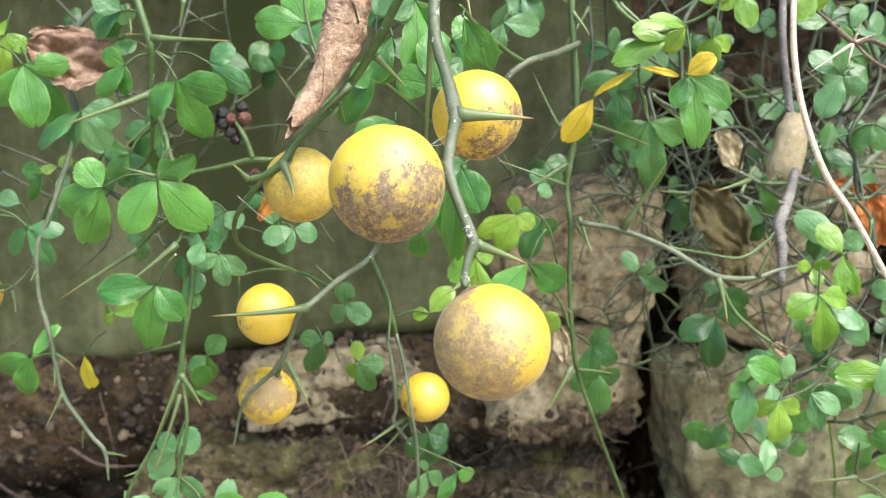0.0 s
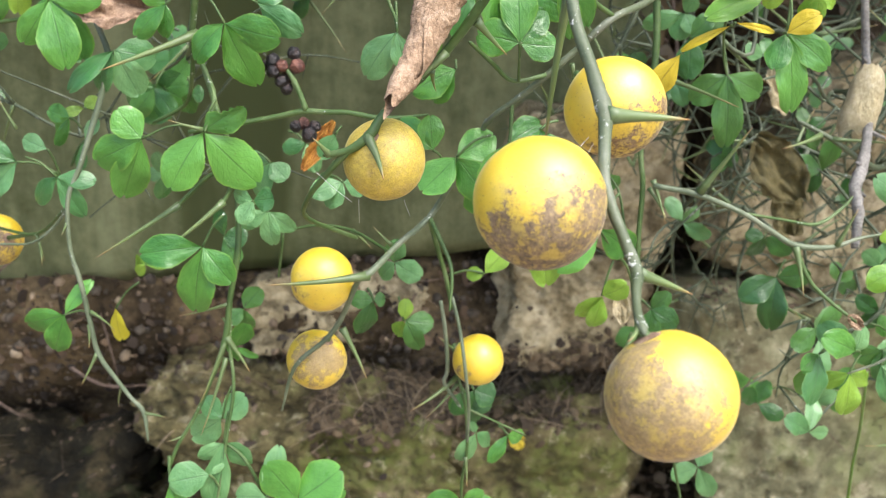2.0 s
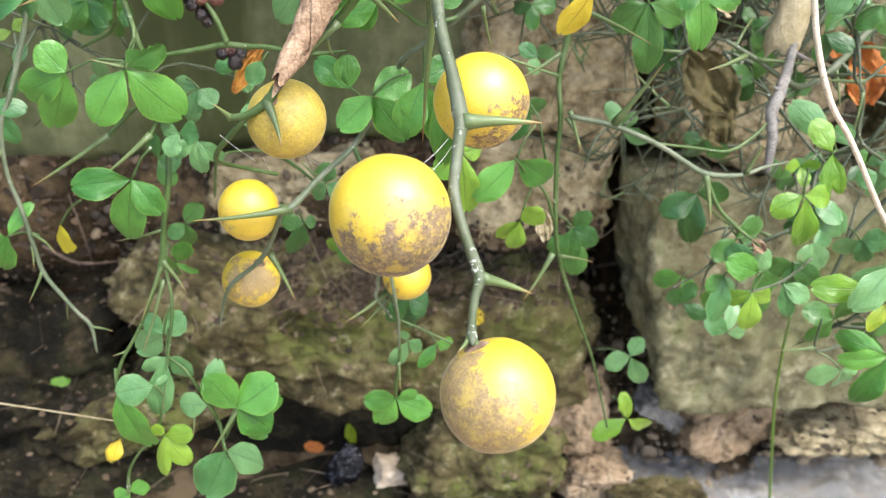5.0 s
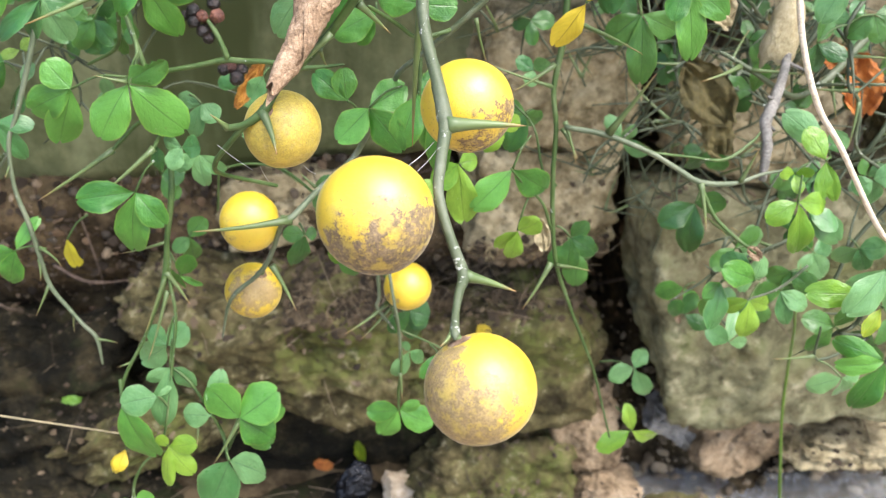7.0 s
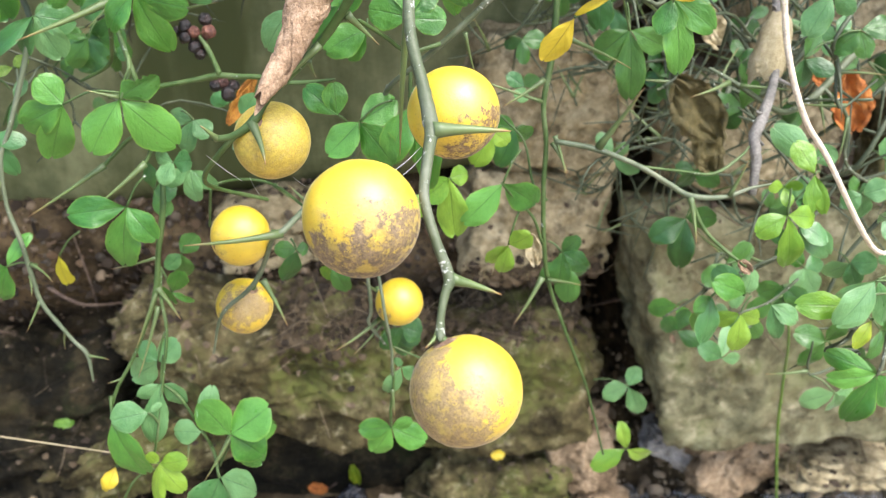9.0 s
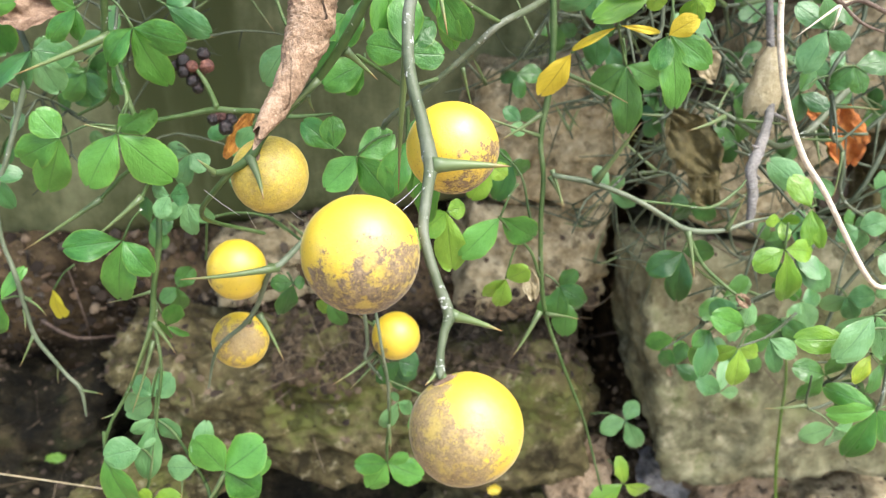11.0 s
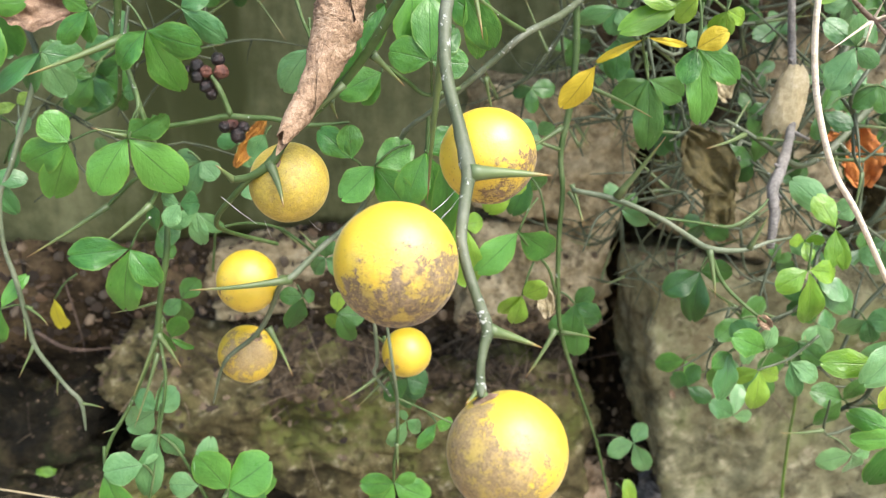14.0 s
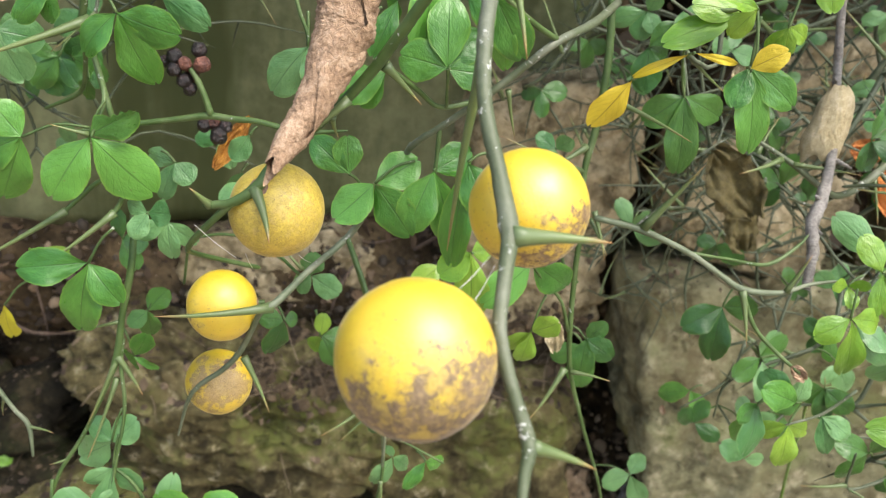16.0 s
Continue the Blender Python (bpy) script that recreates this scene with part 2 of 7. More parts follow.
def rind_material(name, russet_dir, low, high, tan=(0.19, 0.132, 0.068), dark=(0.042, 0.031, 0.020), amount=1.0, flecked=1.0):
    """Glossy yellow rind with flecked russet scars on the side that russet_dir names."""
    mat, tree, bsdf = material(name, 0.42)
    tc = tree.nodes.new("ShaderNodeTexCoord")
    dot = tree.nodes.new("ShaderNodeVectorMath")
    dot.operation = 'DOT_PRODUCT'
    dot.inputs[1].default_value = Vector(russet_dir).normalized()
    nrm = tree.nodes.new("ShaderNodeVectorMath")
    nrm.operation = 'NORMALIZE'
    tree.links.new(tc.outputs["Object"], nrm.inputs[0])
    tree.links.new(nrm.outputs[0], dot.inputs[0])
    big, blot, fine, grain = noise_tex(tree, 75, 3, 0.5), noise_tex(tree, 190, 6, 0.68), noise_tex(tree, 520, 4, 0.7), noise_tex(tree, 1500, 3, 0.7)
    field = dot.outputs["Value"]
    for tex, weight in ((big, 1.7), (blot, 2.0), (fine, 0.9), (grain, 0.5)):
        field = calc(tree, 'ADD', field, calc(tree, 'MULTIPLY', calc(tree, 'SUBTRACT', tex, 0.5), weight))
    mid = 0.5 * (low + high)
    core = step(tree, field, mid - 0.10, mid + 0.16)
    haze = calc(tree, 'MULTIPLY', step(tree, field, low - 0.2, high), 0.40)
    fleck = step(tree, noise_tex(tree, 420, 5, 0.75), 0.50, 0.62)
    worn = step(tree, noise_tex(tree, 130, 4, 0.6), 0.54, 0.66)
    hole = calc(tree, 'MAXIMUM', calc(tree, 'MULTIPLY', fleck, 0.45), calc(tree, 'MULTIPLY', worn, 0.5))
    core = calc(tree, 'MULTIPLY', core, calc(tree, 'SUBTRACT', 1.0, calc(tree, 'MULTIPLY', hole, flecked)))
    mask = calc(tree, 'MULTIPLY', calc(tree, 'MAXIMUM', core, haze), amount)
    yellow = ramp(tree, noise_tex(tree, 60, 5, 0.6), (0.32, (0.55, 0.375, 0.004)), (0.5, (0.58, 0.425, 0.008)), (0.72, (0.60, 0.46, 0.035)))
    yellow = mix(tree, calc(tree, 'MULTIPLY', step(tree, grain, 0.52, 0.68), 0.20), yellow, (0.45, 0.30, 0.004))
    deep = calc(tree, 'ADD', calc(tree, 'MULTIPLY', noise_tex(tree, 150, 5, 0.65), 0.5), calc(tree, 'MULTIPLY', fine, 0.5))
    scar = ramp(tree, deep, (0.38, dark), (0.5, tan), (0.68, (0.33, 0.25, 0.14)))
    scar = mix(tree, calc(tree, 'MULTIPLY', step(tree, grain, 0.45, 0.60), 0.65), scar, tuple(0.4 * v for v in tan))
    col = mix(tree, mask, yellow, scar)
    speck = noise_tex(tree, 800, 2)
    col = mix(tree, calc(tree, 'MULTIPLY', step(tree, speck, 0.66, 0.71), 0.7), col, (0.12, 0.075, 0.025))
    tree.links.new(col, bsdf.inputs["Base Color"])
    tree.links.new(calc(tree, 'ADD', 0.52, calc(tree, 'MULTIPLY', mask, 0.2)), bsdf.inputs["Roughness"])
    bsdf.inputs["Specular IOR Level"].default_value = 0.8
    tree.links.new(calc(tree, 'SUBTRACT', 0.9, calc(tree, 'MULTIPLY', mask, 0.8)), bsdf.inputs["Coat Weight"])
    bsdf.inputs["Coat Roughness"].default_value = 0.46
    bsdf.inputs["Sheen Weight"].default_value = 0.16
    bsdf.inputs["Sheen Roughness"].default_value = 0.25
    bsdf.inputs["Subsurface Weight"].default_value = 0.10
    bsdf.inputs["Subsurface Radius"].default_value = (0.006, 0.003, 0.0005)
    pores = noise_tex(tree, 900, 2)
    height = calc(tree, 'ADD', calc(tree, 'ADD', pores, calc(tree, 'MULTIPLY', mask, 0.7)), calc(tree, 'MULTIPLY', big, 0.8))
    bump(tree, bsdf, height, 0.28, 0.0006)
    return mat


# ---- building helpers ----
def part(name, bm, mat, parent=None, label=""):
    me = bpy.data.meshes.new(name)
    bm.to_mesh(me)
    bm.free()
    for p in me.polygons:
        p.use_smooth = True
    me.materials.append(mat)
    ob = new(name, me)
    ob.parent = parent
    return tagged(ob, label)


def spline(pts, fine=4):
    """Points (x, y, z, r) made into a smooth run of points."""
    p = [np.array(q, float) for q in pts]
    p = [2 * p[0] - p[1]] + p + [2 * p[-1] - p[-2]]
    run = []
    for a, b, c, d in zip(p, p[1:], p[2:], p[3:]):
        for k in range(fine):
            t = k / fine
            run.append(0.5 * (2 * b + (c - a) * t + (2 * a - 5 * b + 4 * c - d) * t * t + (3 * b - a - 3 * c + d) * t ** 3))
    return run + [p[-2]]


def tube(bm, run, sides=8, rough=0.0):
    """A round bar along a run of points (x, y, z, r), closed at both ends."""
    uv = bm.loops.layers.uv.verify()
    rings, n = [], len(run)
    side = Vector((0.31, -0.4, 0.86))
    for i, q in enumerate(run):
        c = Vector(q[:3])
        way = (Vector(run[min(i + 1, n - 1)][:3]) - Vector(run[max(i - 1, 0)][:3])).normalized()
        a = (side - way * side.dot(way)).normalized()
        side = a
        b = way.cross(a)
        ring = []
        for k in range(sides):
            ang = 2 * math.pi * k / sides
            off = a * math.cos(ang) + b * math.sin(ang)
            r = max(q[3], 0.0001) * (1 + rough * noise.noise(c * 300 + off * 2))
            ring.append(bm.verts.new(c + off * r))
        rings.append(ring)
    for i in range(n - 1):
        for k in range(sides):
            f = bm.faces.new((rings[i][k], rings[i][(k + 1) % sides], rings[i + 1][(k + 1) % sides], rings[i + 1][k]))
            for loop, v in zip(f.loops, (i, i, i + 1, i + 1)):
                loop[uv].uv = (0.5, v / (n - 1))
    bm.faces.new(rings[0][::-1])
    bm.faces.new(rings[-1])


def branch(label):
    b = new("citrus_branch")
    return tagged(b, label, "branch", "branches of the thorny bush")


def stem(b, *pts, mat=None):
    run = spline(pts)
    run += [(*(Vector(run[-1][:3]) + (Vector(run[-1][:3]) - Vector(run[-2][:3])).normalized() * run[-1][3] * k), run[-1][3] * w) for k, w in ((0.9, 0.75), (2.0, 0.25))]
    bm = bmesh.new()
    tube(bm, run, 10, 0.12)
    return part("stem", bm, mat or BARK, b)


def thorn(b, base, tip, r, mat=None):
    base, tip = Vector(base), Vector(tip)
    bend = Vector((0, 0, 1)).cross(tip - base) * 0.05
    bm = bmesh.new()
    run = []
    for i in range(8):
        t = i / 7
        c = base.lerp(tip, t) + bend * math.sin(math.pi * t)
        wide = (1.0 + 0.35 * (1 - t) ** 7) * (1 - t) ** 0.7 * r * 0.95
        run.append((*c, wide))
    tube(bm, run, 8, 0.05)
    return part("thorn", bm, mat or THORN, b)


def leaflet_mesh(seed, broad, fold, curl, twist, bite=0.0):
    """A blade one unit long along y and one unit wide, with a notched tip."""
    rnd = random.Random(seed)
    bm = bmesh.new()
    uv = bm.loops.layers.uv.verify()
    rows, cols = 36, 9
    grid = []
    outline = lambda s: math.sin(math.pi * s ** (0.88 + 0.3 * broad)) ** 0.5 * (1 - math.exp(-s * (7.5 if seed > 3 else 4.6)))
    top = max(outline(s / 40) for s in range(1, 40))
    skew = rnd.uniform(-0.03, 0.03)
    for i in range(rows):
        s = 0.5 - 0.5 * math.cos(math.pi * i / (rows - 1))
        s2 = 0.003 + 0.994 * s
        half = 0.5 * outline(s2) / top
        line = []
        for j in range(cols):
            u = 2 * j / (cols - 1) - 1
            edge = 1 + (0.03 * math.sin(s * 15 + seed + (3 if u > 0 else 0)) + 0.035 * (abs(math.sin(s * 27 + seed)) - 0.6) * min(1, 3 * s)) * abs(u)
            if bite and u < 0 and s > 0.25:
                edge *= 1 - bite * (0.9 + 0.12 * math.sin(s * 40)) * min(1, (s - 0.25) / 0.3)
            x = u * half * edge + skew * math.sin(math.pi * s)
            y = s - 0.05 * (1 - abs(u)) * s ** 10 + 0.04 * abs(u) * half * (0.5 - s)
            z = fold * math.sqrt(u * u + 0.03) * half - 0.12 * u * u * half + curl * (s * s - 0.4 * s) + twist * u * half * s
            z += 0.018 * math.sin(7 * s + seed) * u + 0.02 * math.sin(12 * s + 2 * seed) * u * u
            line.append(bm.verts.new((x, y, z)))
        grid.append(line)
    for i in range(rows - 1):
        for j in range(cols - 1):
            f = bm.faces.new((grid[i][j], grid[i][j + 1], grid[i + 1][j + 1], grid[i + 1][j]))
            for loop, (a, c) in zip(f.loops, ((i, j), (i, j + 1), (i + 1, j + 1), (i + 1, j))):
                loop[uv].uv = (c / (cols - 1), 0.5 - 0.5 * math.cos(math.pi * a / (rows - 1)))
    me = bpy.data.meshes.new("leaflet")
    bm.to_mesh(me)
    bm.free()
    for p in me.polygons:
        p.use_smooth = True
    return me


BLADES = {}
for kind_name, kind_mat in LEAF.items():
    BLADES[kind_name] = []
    for shape in range(7):
        pick = random.Random(40 + shape)
        blade = leaflet_mesh(shape, pick.uniform(0.55, 0.95), pick.uniform(0.02, 0.24), pick.uniform(-0.26, 0.05), pick.uniform(-0.28, 0.28), 0.8 if kind_name == "x" else 0.0)
        blade.materials.append(kind_mat)
        BLADES[kind_name].append(blade)
leaf_luck = random.Random(7)


def leaf(b, kind, base, fork, *blades):
    """A leaf: a stalk from base to fork and its leaflets, each a tip (x, y, z) and a width."""
    base, fork = Vector(base), Vector(fork)
    bm = bmesh.new()
    mid = base.lerp(fork, 0.5) + Vector((0, 0, 0.12 * (fork - base).length))
    tube(bm, spline([(*base, 0.0009), (*mid, 0.0008), (*fork, 0.0009)], 4), 6)
    stalk = part("leaf", bm, BARK, b)
    for x, y, z, w in blades:
        tip = Vector((x, y + leaf_luck.uniform(-0.011, 0.011), z))
        way = tip - fork
        face = Vector((leaf_luck.uniform(-0.35, 0.35), -1, leaf_luck.uniform(0.0, 0.52)))
        side = way.cross(face).normalized()
        up = side.cross(way).normalized()
        wide = w / max(0.75, math.sqrt(max(0.0, 1 - side.y ** 2)))
        ob = new("leaflet", leaf_luck.choice(BLADES[kind][4:] if w > 0.66 * way.length else BLADES[kind][:4]))
        ob.parent = stalk
        rot = Matrix((side * wide, way, up * way.length)).transposed().to_4x4()
        ob.matrix_world = Matrix.Translation(fork) @ rot
    return stalk


def fruit(label, place, r, mat, stalk_from, squash=0.97, seed=0):
    f = new("citrus_fruit")
    f.location = place
    tagged(f, label, "fruit", "fruits on the bush")
    top = (Vector(stalk_from) - Vector(place)).normalized()
    bm = bmesh.new()
    bmesh.ops.create_uvsphere(bm, u_segments=56, v_segments=36, radius=r)
    for v in bm.verts:
        n = v.co.normalized()
        k = 1 + 0.016 * noise.noise(n * 1.7 + Vector((seed, 0, 0))) + 0.004 * noise.noise(n * 7)
        k -= 0.05 * math.exp(-((1 - n.dot(top)) / 0.02)) + 0.03 * math.exp(-((1 + n.dot(top)) / 0.015))
        v.co = (n - top * n.dot(top) * (1 - squash)) * r * k
    part("rind", bm, mat, f)
    end = Vector(stalk_from) - Vector(place)
    rim = top * r * 0.93
    bm = bmesh.new()
    tube(bm, spline([(*end, 0.0014), (*rim.lerp(end, 0.5), 0.0014), (*rim, 0.0022)], 3), 8, 0.1)
    part("stalk", bm, BARK, f)
    bm = bmesh.new()
    tube(bm, [(*(rim * 0.96), 0.0044), (*(rim * 1.02), 0.0042), (*(rim * 1.07), 0.0024)], 10, 0.25)
    part("calyx", bm, CALYX, f, "dry brown calyx")
    return f


def island_material(name, *stops):
    """Loose pieces, each with a tone of its own."""
    mat, tree, bsdf = material(name, 0.85)
    geo = tree.nodes.new("ShaderNodeNewGeometry")
    fine = noise_tex(tree, 160, 4, 0.7)
    tone = calc(tree, 'ADD', calc(tree, 'MULTIPLY', geo.outputs["Random Per Island"], 0.75), calc(tree, 'MULTIPLY', fine, 0.25))
    tree.links.new(ramp(tree, tone, *stops), bsdf.inputs["Base Color"])
    bump(tree, bsdf, fine, 0.6, 0.002)
    return mat


CALYX = earthy("dry calyx", (0.10, 0.065, 0.04), (0.22, 0.15, 0.10), (0.34, 0.26, 0.18), 150, 0.9, None, 0.0005)


def rock(label, place, size, turn, mat, seed, rough=0.2, boxy=0.75, name="rock"):
    """A broken stone with flattish faces, cracks and a grainy skin."""
    bm = bmesh.new()
    bmesh.ops.create_icosphere(bm, subdivisions=6, radius=1)
    off = Vector((seed * 3.7, seed * 1.3, seed * 2.1))
    for v in bm.verts:
        n = v.co.normalized()
        box = n / max(abs(n.x), abs(n.y), abs(n.z)) ** boxy
        k = 1 + rough * noise.noise(n * 1.4 + off) + 0.35 * rough * noise.noise(n * 4 + off) + 0.12 * rough * noise.noise(n * 11 + off)
        k -= 2.4 * rough * max(0.0, 0.09 - abs(noise.noise(n * 1.9 - off))) + 1.2 * rough * max(0.0, 0.06 - abs(noise.noise(n * 4.3 - off)))
        k += 0.22 * rough * noise.noise(n * 7.5 - off) + 0.11 * rough * noise.noise(n * 19 - off) + 0.06 * rough * noise.noise(n * 40 + off)
        v.co = Vector((box.x * size[0], box.y * size[1], box.z * size[2])) * k * 0.5
    ob = part(name, bm, mat)
    ob.matrix_world = pose(*place, *turn)
    return tagged(ob, label, "rock")

# ---- the place: ground, wall, bank ----
GROUND = earthy("stream bed", (0.06, 0.045, 0.026), (0.23, 0.172, 0.105), (0.40, 0.31, 0.20), 12, 0.6, None, 0.008)
bm = bmesh.new()
cuts = [-60, -12, -4, -2] + [-1.6 + 0.04 * i for i in range(81)] + [2, 4, 12, 60]
deep = [-60, -12, -4, -1, 0.0, 0.4] + [0.7 + 0.04 * i for i in range(33)] + [3, 8, 60]
grid = [[bm.verts.new((x, y, 0.02 * noise.noise(Vector((x, y, 0)) * 5) + 0.012 * noise.noise(Vector((x, y, 3)) * 18))) for x in cuts] for y in deep]
for i in range(len(deep) - 1):
    for j in range(len(cuts) - 1):
        bm.faces.new((grid[i][j], grid[i][j + 1], grid[i + 1][j + 1], grid[i + 1][j]))
tagged(part("ground", bm, GROUND), "damp brown gravelly stream bed below the wall", "ground", kind="structure")

# earth bank under and behind the wall
PROFILE = [(60, 1.9), (6, 1.85), (2.5, 1.75), (1.95, 1.6), (1.72, 1.25), (1.66, 0.95), (1.60, 0.80), (1.51, 0.71), (1.49, 0.60), (1.57, 0.46), (1.64, 0.32), (1.60, 0.18), (1.45, 0.09), (1.25, 0.03), (1.05, -0.05)]
bank_cuts = [-60, -20, -8, -5, -3.5, -2.6] + [-1.9 + 3.8 * i / 149 for i in range(150)] + [2.6, 3.5, 5, 8, 20, 60]


def bulge(x, z):
    """To the right the earth comes forward over the end of the wall; a deep crack runs down it."""
    a, c = min(1, max(0, (x - 0.10) / 0.22)), min(1, max(0, (z - 0.70) / 0.12)) * min(1, max(0, (1.9 - z) / 0.3))
    crack = math.exp(-((x - 0.345 - 0.06 * (z - 0.5)) / 0.048) ** 2) * min(1, max(0, (z - 0.28) / 0.06)) * min(1, max(0, (1.22 - z) / 0.1))
    return -0.30 * crack + 0.20 * a * a * (3 - 2 * a) * c


bm = bmesh.new()
run_bank = spline([(0, y, z, 0) for y, z in PROFILE], 9)
grid = []
for q in run_bank:
    line = []
    for x in bank_cuts:
        p = Vector((x, q[1] - bulge(x, q[2]), q[2]))
        d = 0.06 * noise.noise(p * 3.1) + 0.035 * noise.noise(p * 9) + 0.014 * noise.noise(p * 27)
        line.append(bm.verts.new(p + Vector((0, -1, 0.5)) * d))
    grid.append(line)
for a, c in zip(grid, grid[1:]):
    for i in range(len(bank_cuts) - 1):
        bm.faces.new((a[i], a[i + 1], c[i + 1], c[i]))
tagged(part("bank", bm, SOIL), "dark crumbling earth bank full of litter", "bank", kind="structure")

# concrete wall standing on the bank
def slab(x0, x1, bottom, top, y0, y1):
    bm = bmesh.new()
    nx, nz = 240, 40
    rows = []
    for j in range(nz + 1):
        line = []
        for i in range(nx + 1):
            x = x0 + (x1 - x0) * (1 - (1 - i / nx) ** 2.2)
            low = bottom + 0.11 * (max(x, -1.6) + 0.74) + 0.006 * noise.noise(Vector((x * 9, 0, 0)))
            z = low + (top - low) * j / nz
            y = y0 + 0.006 * noise.noise(Vector((x, 5, z)) * 4) + 0.002 * noise.noise(Vector((x, 9, z)) * 22) + 0.02 * (1 - min(1, j / 1.5)) ** 2
            line.append(bm.verts.new((x, y, z)))
        rows.append(line)
    for a, c in zip(rows, rows[1:]):
        for i in range(nx):
            bm.faces.new((a[i], a[i + 1], c[i + 1], c[i]))
    bmesh.ops.solidify(bm, geom=bm.faces[:], thickness=-(y1 - y0))
    return bm
tagged(part("wall_1", slab(-8, 0.29, 0.70, 1.9, 1.5, 1.62), CONCRETE), "grey-green weathered concrete wall with a worn lower edge", "wall", kind="structure")

rock("long flat mossy rock jutting from the bank", (-0.25, 1.46, 0.47), (0.50, 0.30, 0.25), (8, 6, -4), MOSSROCK, 1, 0.34, 0.5)
rock("tan broken stone under the wall edge", (-0.22, 1.54, 0.69), (0.30, 0.16, 0.14), (0, -6, 3), TANROCK, 2)
rock("pale tan stone block beside the crack", (0.19, 1.51, 0.725), (0.26, 0.22, 0.20), (0, 3, 4), TANROCK, 3)
rock("brown stone low beside the crack", (0.13, 1.48, 0.42), (0.36, 0.26, 0.26), (4, -5, -3), MOSSROCK, 4)
rock("large mossy grey boulder behind the leaves", (0.605, 1.46, 0.57), (0.45, 0.34, 0.45), (0, -8, -3), BOULDER, 5, 0.17, 0.88)
rock("dark wet rock in the bank", (-0.74, 1.48, 0.30), (0.46, 0.3, 0.28), (5, -8, 6), WET_SHADE_ROCK, 6, 0.42, 0.35)
rock("brown sloping rock in the bank", (-0.50, 1.45, 0.28), (0.42, 0.2, 0.14), (0, -24, 4), MOSSROCK, 7, 0.34, 0.5)
rock("brown rock at the foot of the bank", (0.14, 1.46, 0.16), (0.30, 0.24, 0.20), (0, 5, 0), MOSSROCK, 8, 0.3, 0.5)
# added stone: its dark colour paints the deep shade of the hollow
rock("dark stone added for the shade under the overhang", (-0.22, 1.60, 0.17), (0.60, 0.2, 0.26), (0, 3, 0), WET_SHADE_ROCK, 16)
rock("dark wet slab at the foot of the bank", (-0.30, 1.34, 0.03), (0.56, 0.34, 0.10), (0, -3, 5), WET_SHADE_ROCK, 17)
rock("dark wet rock low in the bank", (-0.72, 1.42, 0.09), (0.42, 0.22, 0.20), (0, 6, 4), WET_SHADE_ROCK, 25, 0.34, 0.5)
rock("grey rock half sunk in the soil", (-0.46, 1.50, 0.50), (0.16, 0.12, 0.12), (0, 20, 4), MOSSROCK, 9)
rock("tan flat stone beside the stream", (0.80, 1.44, 0.262), (0.30, 0.22, 0.075), (0, 3, 8), TANROCK, 10, 0.25, 0.6)
rock("tan lump of clay between the boulder and the stream", (0.60, 1.46, 0.27), (0.24, 0.16, 0.16), (0, -14, 6), CLAY, 18, 0.34, 0.45)
rock("tan clay lump in the bank foot", (0.80, 1.50, 0.40), (0.26, 0.16, 0.20), (0, -20, 0), CLAY, 19, 0.36, 0.45)
rock("pinkish stone in the bank foot", (0.80, 1.405, 0.425), (0.075, 0.06, 0.06), (0, 15, 0), CLAY, 20, 0.25, 0.7)
rock("brown clay lump in the bank foot", (1.00, 1.46, 0.36), (0.24, 0.18, 0.24), (0, 10, 0), CLAY, 21, 0.36, 0.45)
rock("blue-grey stone at the foot of the crack", (0.47, 1.46, 0.25), (0.11, 0.08, 0.05), (0, 35, 0), GREYSTONE, 22, 0.3, 0.6)
rock("tan stone at the foot of the crack", (0.30, 1.46, 0.25), (0.13, 0.12, 0.16), (0, -8, 0), CLAY, 23, 0.3, 0.5)
rock("tan stone in the stream edge", (0.335, 1.40, 0.12), (0.12, 0.10, 0.09), (0, 12, 0), CLAY, 24, 0.3, 0.6)
rock("tan stone in the upper bank", (0.515, 1.44, 0.88), (0.26, 0.2, 0.2), (0, 10, 0), TANROCK, 11)
rock("pale stone in the upper bank", (0.62, 1.48, 1.04), (0.28, 0.2, 0.2), (0, -12, 0), TANROCK, 12)
rock("brown stone in the upper bank", (0.84, 1.46, 0.84), (0.28, 0.22, 0.24), (0, 8, 0), MOSSROCK, 13)
rock("tan stone beside the top of the crack", (0.20, 1.49, 0.94), (0.26, 0.22, 0.22), (0, 5, 0), TANROCK, 14)
rock("low brown stone at the stream edge", (0.46, 1.28, 0.10), (0.22, 0.2, 0.12), (0, -4, 3), MOSSROCK, 15, 0.3, 0.5)

# limb of the bush, which comes over the wall
b = branch("thick grey-green limb of the bush over the wall")
stem(b, (-0.2, 2.0, 1.5, 0.016), (-0.15, 1.6, 2.0, 0.015), (-0.05, 1.2, 1.95, 0.013), (0.0, 0.8, 1.63, 0.011), (0.05, 0.72, 1.6, 0.009))
stem(b, (-0.6, 0.72, 1.6, 0.006), (-0.3, 0.725, 1.6, 0.008), (0.05, 0.72, 1.6, 0.010), (0.35, 0.715, 1.6, 0.008), (0.7, 0.72, 1.6, 0.006))

